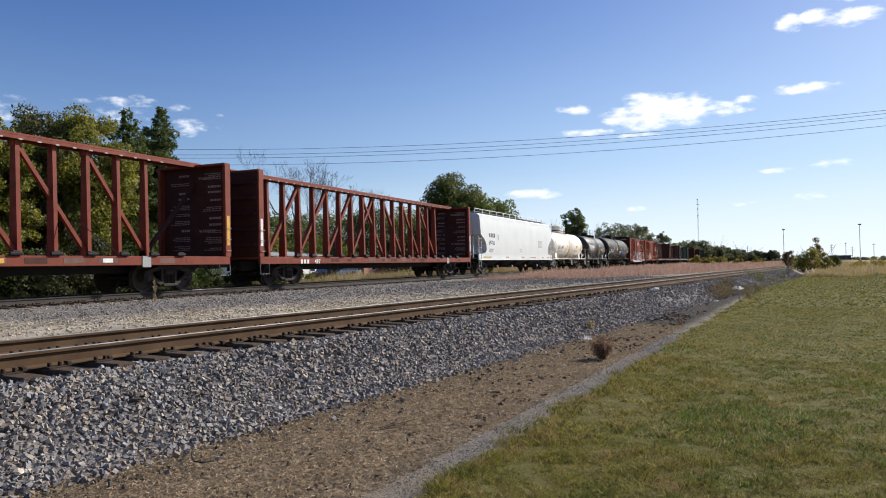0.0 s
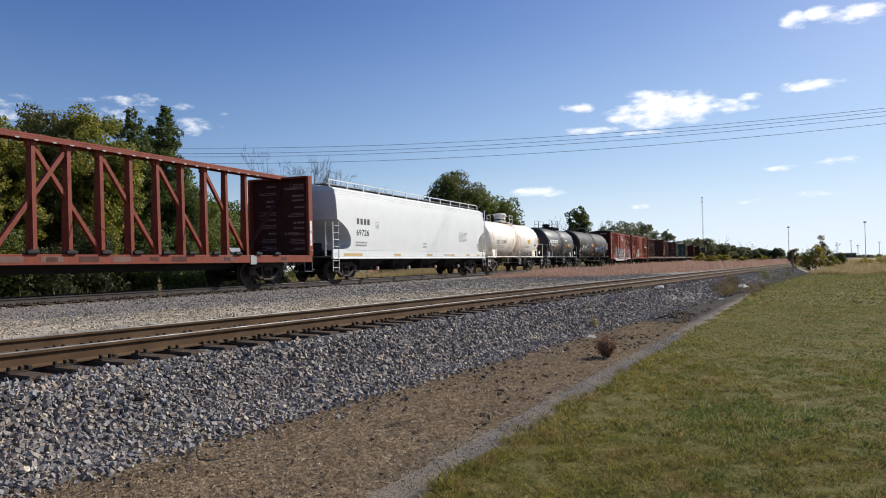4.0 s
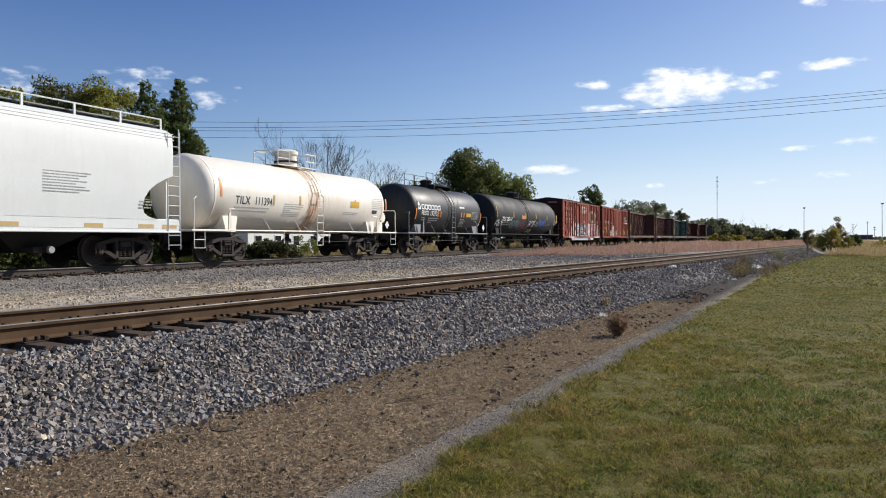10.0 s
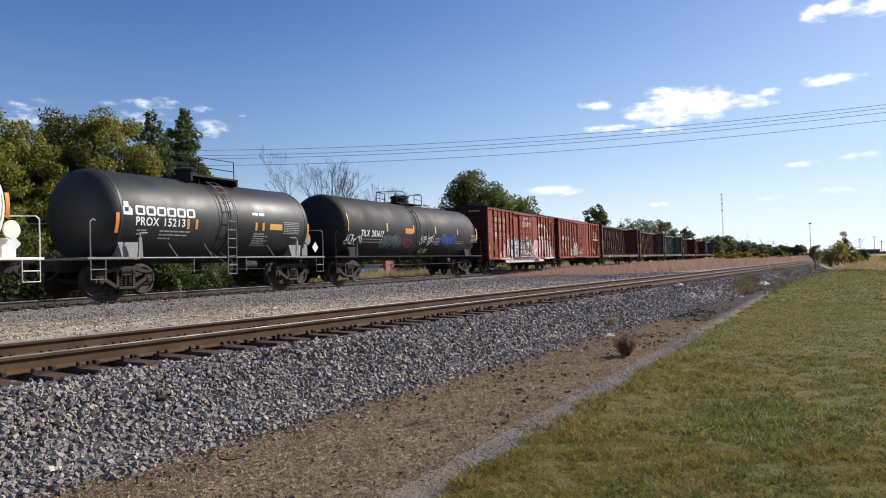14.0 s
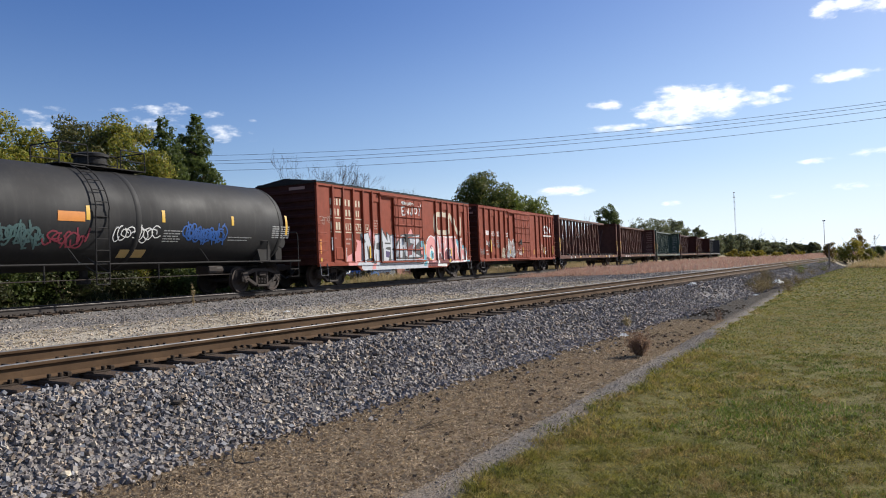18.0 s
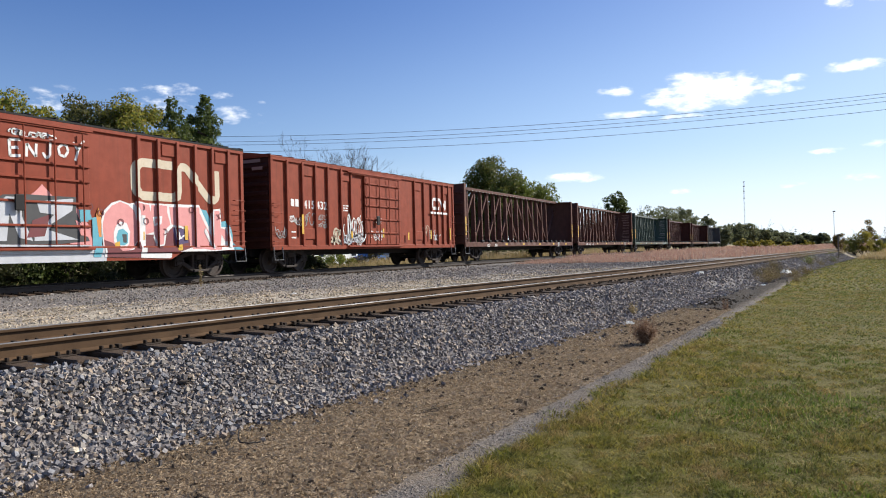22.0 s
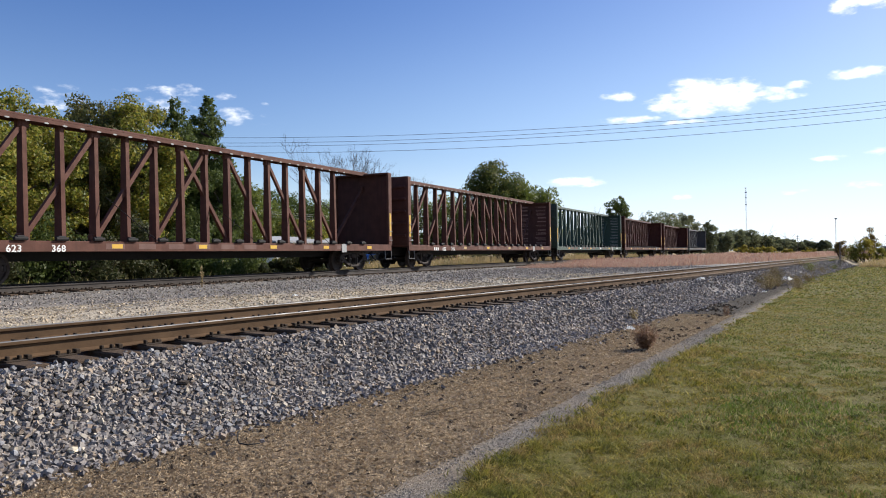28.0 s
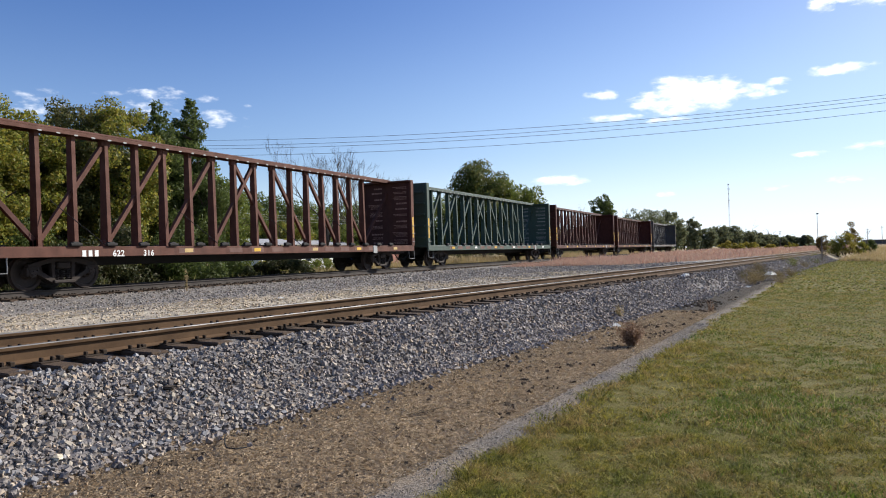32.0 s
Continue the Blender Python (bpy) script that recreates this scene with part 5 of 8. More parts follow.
def scrawl(car, x, z, w, hgt, mat, seed, y=None, r=None, zc=None, thick=0.03, name="spray_tag"):
    """A sprayed scrawl: looping strokes, no readable letters; flat on a wall or round a tank."""
    rnd = random.Random(seed)
    s = Shape()
    strokes = max(5, int(w / 0.15))
    for i in range(strokes):
        cx = x + w * (i + 0.5) / strokes
        a0, sweep = rnd.uniform(0, 6.28), rnd.choice((-1, 1)) * rnd.uniform(2.6, 6.6)
        ra, rb = min(0.22, w / strokes * rnd.uniform(0.7, 1.2)), hgt * rnd.uniform(0.18, 0.42)
        cz = z + hgt * rnd.uniform(0.35, 0.65)
        pts = [(cx + ra * math.cos(a0 + sweep * q / 9) + 0.02 * q * rnd.uniform(0, 0.5), cz + rb * math.sin(a0 + sweep * q / 9)) for q in range(10)]
        if rnd.random() < 0.5:
            pts.append((pts[-1][0] + rnd.uniform(-0.12, 0.2), z + hgt * rnd.choice((0.0, 1.0))))
        fine = []
        for (ax, az), (bx, bz) in zip(pts, pts[1:]):
            cut = max(1, int(abs(bz - az) / 0.09)) if r is not None else 1
            fine += [((ax + (bx - ax) * j / cut, az + (bz - az) * j / cut), (ax + (bx - ax) * (j + 1) / cut, az + (bz - az) * (j + 1) / cut)) for j in range(cut)]
        for (ax, az), (bx, bz) in fine:
            dx, dz = bx - ax, bz - az
            ln = math.hypot(dx, dz) or 1
            nx, nz = -dz / ln * thick / 2, dx / ln * thick / 2
            q = [(ax + nx, az + nz), (bx + nx, bz + nz), (bx - nx, bz - nz), (ax - nx, az - nz)]
            if r is None:
                v = [(u, y - o, wz) for o in (0.0, 0.004) for u, wz in q]
            else:
                v = [(u, -(r + 0.013 + o) * math.cos((wz - zc) / r), zc + (r + 0.013 + o) * math.sin((wz - zc) / r)) for o in (0.0, 0.004) for u, wz in q]
            s.add(v, [(0, 1, 2, 3), (4, 5, 6, 7), (0, 1, 5, 4), (1, 2, 6, 5), (2, 3, 7, 6), (3, 0, 4, 7)])
    return part(name, s, mat, car)


def black_tank_short():
    r, zc = 1.43, 2.38
    car, h, L = tank("tank_car", "short glossy black tank car with white lettering", 83.65, 95.35, 4.15, r, zc, "tank_black", "grey_iron", 0.55)
    top = zc + r
    part("top_platform", Shape().box(-1.1, 1.3, -0.8, 0.8, top + 0.10, top + 0.16).slab(-1.1, -1.0, -0.8, 0.8, top - 0.1, top + 0.12, 0.01).slab(1.2, 1.3, -0.8, 0.8, top - 0.1, top + 0.12, 0.01), "black_iron", car)
    part("valve_housing", Shape().lathe([(0, 0.34), (0.32, 0.34), (0.36, 0.38), (0.42, 0.38), (0.5, 0.22)], (-0.5, 0, top), "z", 18), "black_iron", car)
    for x0, x1, y in ((-1.95, -0.7, 0.7), (-0.6, 1.2, 0.7), (-0.6, 1.2, -0.7), (-1.95, -1.0, -0.7)):
        part("guard_rail", Shape().path([(x0, y, top - 0.1), (x0, y, top + 0.78), (x1, y, top + 0.80), (x1, y, top - 0.1)], 0.02, 6).tube((x0, y, top + 0.45), (x1, y, top + 0.45), 0.016, 6), "black_iron", car)
    tank_ladder(car, 0.05, r, zc, "grey_iron")
    for dx in (-0.45, 0.05, 0.5):
        part("tank_band", Shape().lathe([(dx - 0.03, r + 0.01), (dx - 0.02, r + 0.022), (dx + 0.02, r + 0.022), (dx + 0.03, r + 0.01)], (0, 0, zc), "x", 56), "tank_black", car, smooth=True)
    for x, a0, a1 in ((-L + 0.5, -22, 2), (-1.98, -14, -1), (-1.6, -14, -1), (1.45, -12, 0), (1.85, -12, 0), (L - 0.6, -22, 2)):
        curved_patch(car, x, x + 0.12, radians(a0), radians(a1), r, zc, "orange")
    # name panel in plain white blocks, with a round emblem before it
    s = Shape()
    for i in range(6):
        x = -L + 1.22 + i * 0.42
        a0, a1 = radians(0.5), radians(12)
        for (b0, b1, u0, u1) in ((0, 0.22, 0.03, 0.34), (0.78, 1, 0.03, 0.34), (0.1, 0.9, 0, 0.085), (0.1, 0.9, 0.285, 0.37)):
            s.add([(xx, -(r + q) * math.cos(a), zc + (r + q) * math.sin(a)) for q in (0.014, 0.018) for xx in (x + u0, x + u1) for a in (a0 + (a1 - a0) * b0, a0 + (a1 - a0) * b1)], [(0, 1, 3, 2), (4, 5, 7, 6), (0, 1, 5, 4), (2, 3, 7, 6)])
    part("name_panel", s, "white_mark", car, "row of bold white blocks")
    for a0, a1, u0, u1 in ((0, 8, 0.0, 0.14), (0, 8, 0.28, 0.42), (0, 4, 0.1, 0.32), (9, 16, 0.12, 0.30), (4, 10, 0.05, 0.12), (4, 10, 0.30, 0.37)):
        curved_patch(car, -L + 0.68 + u0, -L + 0.68 + u1, radians(a0), radians(a1), r, zc, "white_mark", "emblem")
    curved_text(car, "PROX", 0.35, -L + 1.22, radians(-11.5), r, zc, "white_mark", 0.92)
    curved_text(car, "15213", 0.35, -L + 2.30, radians(-11.5), r, zc, "white_mark", 1.0)
    curved_bars(car, -L + 1.3, radians(-17), [0.4, 0.35], 0.04, 0.08, r, zc, "grey_mark")
    curved_bars(car, -L + 2.2, radians(-17), [1.3, 1.2, 0.5], 0.045, 0.075, r, zc, "grey_mark")
    curved_bars(car, 1.4, radians(-16), [0.6, 0.85, 0.6, 0.85, 0.7, 0.85], 0.045, 0.045, r, zc, "grey_mark")
    curved_patch(car, 2.3, 3.05, radians(-10), radians(-1), r, zc, "yellow", "placard", "yellow notice panel")
    curved_bars(car, 3.15, radians(3), [1.0] * 7, 0.035, 0.035, r, zc, "grey_mark")
    curved_bars(car, 1.3, radians(14), [0.75], 0.10, 0.05, r, zc, "white_mark")
    part("hazard_placard", Shape().prism([(h - 0.55, 1.28), (h - 0.33, 1.50), (h - 0.55, 1.72), (h - 0.77, 1.50)], "y", -1.40, -1.39), "white_mark", car, "white diamond placard")
    return car


black_tank_short()


def black_tank_long():
    r, zc = 1.50, 2.45
    car, h, L = tank("tank_car", "long matt black tank car tagged with spray paint", 96.1, 113.25, 6.75, r, zc, "tank_black_dull", "black_iron", 0.5)
    top = zc + r
    top_gear(car, 0.35, top, "black_iron", "black_iron", long=1.5)
    tank_ladder(car, -0.58, r, zc, "black_iron")
    part("tank_band", Shape().lathe([(0.62, r + 0.01), (0.66, r + 0.03), (0.80, r + 0.03), (0.84, r + 0.01)], (0, 0, zc), "x", 56), "tank_black_dull", car, smooth=True)
    for x, a0, a1 in ((-L + 0.62, -8, 22), (-3.92, -5, 10), (-1.06, -5, 10), (1.62, -4, 10), (4.70, -4, 8), (L - 0.4, -14, 14)):
        curved_patch(car, x, x + 0.12, radians(a0), radians(a1), r, zc, "yellow")
    curved_patch(car, -1.93, -1.10, radians(-7), radians(3), r, zc, "orange", "placard", "orange notice panel")
    curved_text(car, "TILX", 0.41, -6.30, radians(-15.5), r, zc, "white_mark", 0.84)
    curved_text(car, "283617", 0.41, -5.32, radians(-15.5), r, zc, "white_mark", 0.84)
    curved_bars(car, -6.3, radians(-20), [2.1, 2.0], 0.035, 0.11, r, zc, "grey_mark")
    scrawl(car, -7.55, 1.55, 1.3, 0.55, "white_mark", 4, r=r, zc=zc)
    scrawl(car, -4.4, 1.5, 2.1, 0.65, "teal_mark", 8, r=r, zc=zc, thick=0.06)
    scrawl(car, -4.35, 1.45, 2.0, 0.8, "teal_mark", 9, r=r + 0.004, zc=zc, thick=0.05)
    scrawl(car, -2.25, 1.5, 1.2, 0.6, "red_tag", 12, r=r, zc=zc, thick=0.05)
    scrawl(car, -0.1, 1.7, 1.6, 0.55, "white_mark", 15, r=r, zc=zc)
    scrawl(car, 2.55, 1.65, 1.85, 0.75, "blue_mark", 21, r=r, zc=zc, thick=0.05)
    scrawl(car, 2.7, 1.8, 1.55, 0.45, "blue_mark", 22, r=r + 0.005, zc=zc, thick=0.055)
    scrawl(car, 2.75, 1.85, 1.5, 0.35, "blue_mark", 23, r=r + 0.009, zc=zc, thick=0.045)
    curved_patch(car, 0.3, 1.25, radians(-50), radians(-38), r, zc, "faded_yellow", "spray_patch", "yellow sprayed patch")
    curved_bars(car, 1.72, radians(-13), [0.75, 0.7, 0.6, 0.75, 0.65], 0.035, 0.05, r, zc, "grey_mark")
    curved_bars(car, 4.6, radians(-19), [1.2, 1.0], 0.03, 0.07, r, zc, "grey_mark")
    curved_bars(car, 6.9, radians(-2), [1.0] * 6, 0.045, 0.035, r, zc, "grey_mark")
    return car


black_tank_long()


def boxcar(label, x0, x1, mat, ribs_l, door, ribs_r, belly):
    car, h = new_car("boxcar", label, x0, x1, (x1 - x0) / 2 - 1.65)
    W, z0, z1 = 1.50, 0.92, 4.28
    part("body", Shape().slab(-h + 0.1, h - 0.1, -W, W, z0, z1, 0.02), mat, car, "ribbed steel body")
    roof_mat = "black_iron" if mat == "box_red" else mat
    roof = part("roof", Shape().prism([(-W - 0.06, z1 - 0.02), (-W - 0.06, z1 + 0.04), (0, z1 + 0.26), (W + 0.06, z1 + 0.04), (W + 0.06, z1 - 0.02)], "x", -h, h), roof_mat, car, "corrugated steel roof")
    n = 22
    for i in range(n):
        xb = -h + 2 * h * (i + 1) / n - 0.07
        part("roof_rib", Shape().prism([(-W - 0.055, z1 + 0.043), (-W - 0.055, z1 + 0.08), (0, z1 + 0.30), (W + 0.055, z1 + 0.08), (W + 0.055, z1 + 0.043), (0, z1 + 0.263)], "x", xb, xb + 0.06), roof_mat, roof)
    for k in (-1, 1):
        y = k * W
        part("top_rail", Shape().slab(-h, h, y - 0.06, y + 0.06, z1 - 0.12, z1, 0.012), mat, car)
        part("side_sill", Shape().slab(-h, h, y - 0.07, y + 0.04, z0 - 0.08, z0 + 0.10, 0.012), mat, car)
        if belly:
            part("belly_sill", Shape().prism([(belly[0], z0), (belly[1], z0 - 0.31), (belly[2], z0 - 0.31), (belly[3], z0)], "y", y - 0.03, y + 0.03), mat, car)
        for x in [-h + r for r in ribs_l] + [h - r for r in ribs_r]:
            part("rib", Shape().slab(x - 0.07, x + 0.07, y - 0.09, y + 0.09, z0 + 0.05, z1 - 0.05, 0.02), mat, car)
        for x in (-h + 0.08, h - 0.08):
            part("corner_post", Shape().slab(x - 0.08, x + 0.08, y - 0.05, y + 0.05, z0, z1, 0.015), mat, car)
    d = part("door", Shape().slab(door[0], door[1], -W - 0.10, -W - 0.03, z0 + 0.10, z1 - 0.22, 0.015), mat, car, "sliding door with locking bars")
    for z in (1.55, 2.15, 2.75, 3.15, 3.72):
        part("door_rail", Shape().slab(door[0], door[1], -W - 0.15, -W - 0.10, z - 0.03, z + 0.03, 0.01), mat, d)
    for x in np.linspace(door[0] + 0.25, door[1] - 0.25, 4):
        part("lock_bar", Shape().tube((x, -W - 0.19, z0 + 0.15), (x, -W - 0.19, z1 - 0.25), 0.022, 6), mat, d)
    part("door_latch", Shape().slab(door[0] + 0.8, door[0] + 1.05, -W - 0.24, -W - 0.19, 1.9, 2.3, 0.02), "black_iron", d)
    for z in (z0 + 0.03, z1 - 0.16):
        part("door_track", Shape().slab(door[0] - 1.4, door[1] + 0.1, -W - 0.17, -W - 0.05, z - 0.03, z + 0.03, 0.01), mat, car)
    for k in (-1, 1):
        for z in np.linspace(1.25, 3.95, 9):
            # end ribs and sheet: body red darkened to stand for the end's shade
            part("end_rib", Shape().slab(min(k * (h - 0.1), k * (h + 0.02)), max(k * (h - 0.1), k * (h + 0.02)), -W + 0.1, W - 0.1, z - 0.09, z + 0.09, 0.04), "end_shade", car)
        part("end_sheet", Shape().slab(min(k * (h - 0.1), k * (h - 0.06)), max(k * (h - 0.1), k * (h - 0.06)), -W, W, z0, z1 + 0.1, 0.005), "end_shade", car, "corrugated end, its red darkened for shade")
        for y in (-W - 0.13, W + 0.13):
            xa, xb = (k * (h - 0.05), k * (h - 0.55)) if k > 0 else (-h + 0.05, -h + 0.55)
            grab_irons(car, min(xa, xb), max(xa, xb), y, (1.15, 1.5, 1.85, 2.2, 2.55), mat)
            part("sill_step", Shape().path([(xa, y + 0.05 * (1 if y < 0 else -1), 0.95), (xa, y, 0.48), (xb, y, 0.48), (xb, y + 0.05 * (1 if y < 0 else -1), 0.95)], 0.016, 6), "grey_iron", car)
    part("center_sill", Shape().slab(-h + 0.3, h - 0.3, -0.3, 0.3, 0.62, 0.92, 0.02), "black_iron", car)
    return car, h, W


def panel(car, x0, x1, z0, z1, y, mat, name="vent_panel"):
    part(name, Shape().slab(x0, x1, y - 0.035, y, z0, z1, 0.012), mat, car)


def ribbon(car, x, z, sx, sz, wide, h, W, ribs, mat):
    """A painted ribbon emblem: one bent band with rounded turns."""
    pts = [(1.02, 1.0)]

    def turn(cx, cz, r, a0, a1):
        for i in range(7):
            a = radians(a0 + (a1 - a0) * i / 6)
            pts.append((cx + r * math.cos(a), cz + r * math.sin(a)))

    turn(0.26, 0.74, 0.26, 90, 180)
    turn(0.26, 0.26, 0.26, 180, 270)
    turn(0.96, 0.22, 0.22, 270, 360)
    turn(1.32, 0.86, 0.14, 180, 40)
    turn(2.18, 0.16, 0.16, 220, 360)
    pts.append((2.34, 1.0))
    pts = [(x + sx * u, z + sz * w) for u, w in pts]
    s = Shape()
    left, right = [], []
    for i, (px, pz) in enumerate(pts):
        ax, az = pts[max(i - 1, 0)]
        bx, bz = pts[min(i + 1, len(pts) - 1)]
        dx, dz = bx - ax, bz - az
        ln = math.hypot(dx, dz)
        left.append((px - dz / ln * wide / 2, pz + dx / ln * wide / 2))
        right.append((px + dz / ln * wide / 2, pz - dx / ln * wide / 2))
    zones, edge = [], -h
    for r in sorted(ribs) + [h]:
        zones.append((edge, min(r - 0.07, h), -W - 0.001))
        if r < h:
            zones.append((r - 0.07, r + 0.07, -W - 0.091))
        edge = r + 0.07
    for i in range(len(pts) - 1):
        quad = [left[i], left[i + 1], right[i + 1], right[i]]
        for a, b, face in zones:
            c = clipped(quad, a, b, 0.0, 9.0)
            if len(c) > 2:
                s.prism(c, "y", face - 0.004, face)
    part("emblem", s, mat, car, "painted ribbon emblem")


def clipped(pts, x0, x1, z0, z1):
    """The part of an outline that lies within a rectangle."""
    for axis, lim, sign in ((0, x0, 1), (0, x1, -1), (1, z0, 1), (1, z1, -1)):
        res = []
        for p, q in zip(pts, pts[1:] + pts[:1]):
            a, b = sign * (p[axis] - lim), sign * (q[axis] - lim)
            if a >= 0:
                res.append(p)
            if (a > 0 > b) or (a < 0 < b):
                t = a / (a - b)
                res.append((p[0] + (q[0] - p[0]) * t, p[1] + (q[1] - p[1]) * t))
        pts = res
        if len(pts) < 3:
            return []
    return pts


def first_boxcar():
    car, h, W = boxcar("rust-red boxcar covered in large spray-painted pieces", 114.4, 129.9, "box_red",
                       (1.15, 1.95, 2.75, 3.55, 4.35, 5.05), (-1.45, 1.55), (0.75, 1.5, 2.25, 3.0, 3.75, 4.5), (-4.95, -4.45, 4.45, 5.1))
    y = -W - 0.006
    for x0 in (-h + 1.27, -h + 4.47, h - 3.6, h - 1.35):
        panel(car, x0, x0 + 0.62, 3.75, 4.10, y, "box_red_dull")
    panel(car, -h + 1.3, -h + 1.85, 1.12, 1.62, y, "box_red_dull", "lower_panel")
    # operator's name and number in cream rows
    for z, runs in ((3.42, ((0.98, 0.95), (2.1, 0.55), (2.95, 0.5))), (2.98, ((0.98, 0.8), (2.15, 0.5), (2.98, 0.35)))):
        s = Shape()
        for x, w in runs:
            n = max(2, round(w / 0.23))
            for i in range(n):
                s.box(-h + x + w * i / n, -h + x + w * (i + 0.5) / n, y - 0.004, y, z, z + 0.28)
        part("lettering_bar", s, "cream_mark", car, "row of cream capital-height blocks")
    for z in (2.86, 2.26):
        for x, w in ((0.98, 0.8), (2.05, 0.58), (2.88, 0.62)):
            part("painted_line", Shape().box(-h + x, -h + x + w, y - 0.004, y, z, z + 0.045), "cream_mark", car)
    s = Shape()
    for i in range(4):
        s.box(-h + 0.98 + i * 0.2, -h + 1.11 + i * 0.2, y - 0.004, y, 2.38, 2.70)
    part("lettering_bar", s, "cream_mark", car)
    write("413", 0.42, -h + 2.05, y, 2.38, "cream_mark", car, 0.82)
    write("575", 0.42, -h + 2.86, y, 2.38, "cream_mark", car, 0.82)
    bars(-h + 0.98, y, 2.05, [0.4, 0.35], 0.07, 0.12, "pale_red_mark", car)
    bars(-h + 2.1, y, 2.02, [0.45, 0.42], 0.07, 0.12, "pale_red_mark", car)
    bars(-h + 4.45, y, 2.9, [0.4, 0.42, 0.4, 0.35, 0.0, 0.4, 0.35], 0.06, 0.06, "pale_red_mark", car)
    part("painted_line", Shape().box(-h + 2.62, -h + 2.70, y - 0.004, y, 1.0, 2.24), "cream_mark", car)
    f = Shape()
    for (u0, u1, w0, w1) in ((0, 0.26, 0, 0.02), (0, 0.26, 0.30, 0.32), (0, 0.02, 0, 0.32), (0.24, 0.26, 0, 0.32), (0.08, 0.18, 0.08, 0.2)):
        f.box(-h + 3.78 + u0, -h + 3.78 + u1, y - 0.004, y, 2.35 + w0, 2.35 + w1)
    part("stencil_frame", f, "cream_mark", car)
    # the big cream ribbon emblem
    ribbon(car, h - 4.62, 2.50, 1.43, 0.98, 0.26, h, W, [-h + r for r in (1.15, 1.95, 2.75, 3.55, 4.35, 5.05)] + [h - r for r in (0.75, 1.5, 2.25, 3.0, 3.75, 4.5)], "cream_mark")
    # spray-painted pieces along the lower side, over sheet, ribs, door and sill alike
    P = y - 0.012
    ribs = [-h + r for r in (1.15, 1.95, 2.75, 3.55, 4.35, 5.05)] + [h - r for r in (0.75, 1.5, 2.25, 3.0, 3.75, 4.5)]
    zones = [(-4.45, 4.45, 0.61, 0.84, -W - 0.031), (-h, h, 0.84, 0.97, -W - 0.071), (-1.45, 1.55, 1.02, 4.06, -W - 0.101)]
    edge = -h
    for r in ribs + [h]:
        for a, b in ((edge, min(r - 0.07, h)),):
            if b > a and not (a < 0 < b):
                zones.append((a, b, 1.02, 4.2, y))
        if r < h:
            zones.append((r - 0.07, r + 0.07, 0.97, 4.2, -W - 0.091))
        edge = r + 0.07
    zones += [(-h + 5.12, -1.46, 1.02, 4.2, y), (1.56, h - 4.57, 1.02, 4.2, y)]
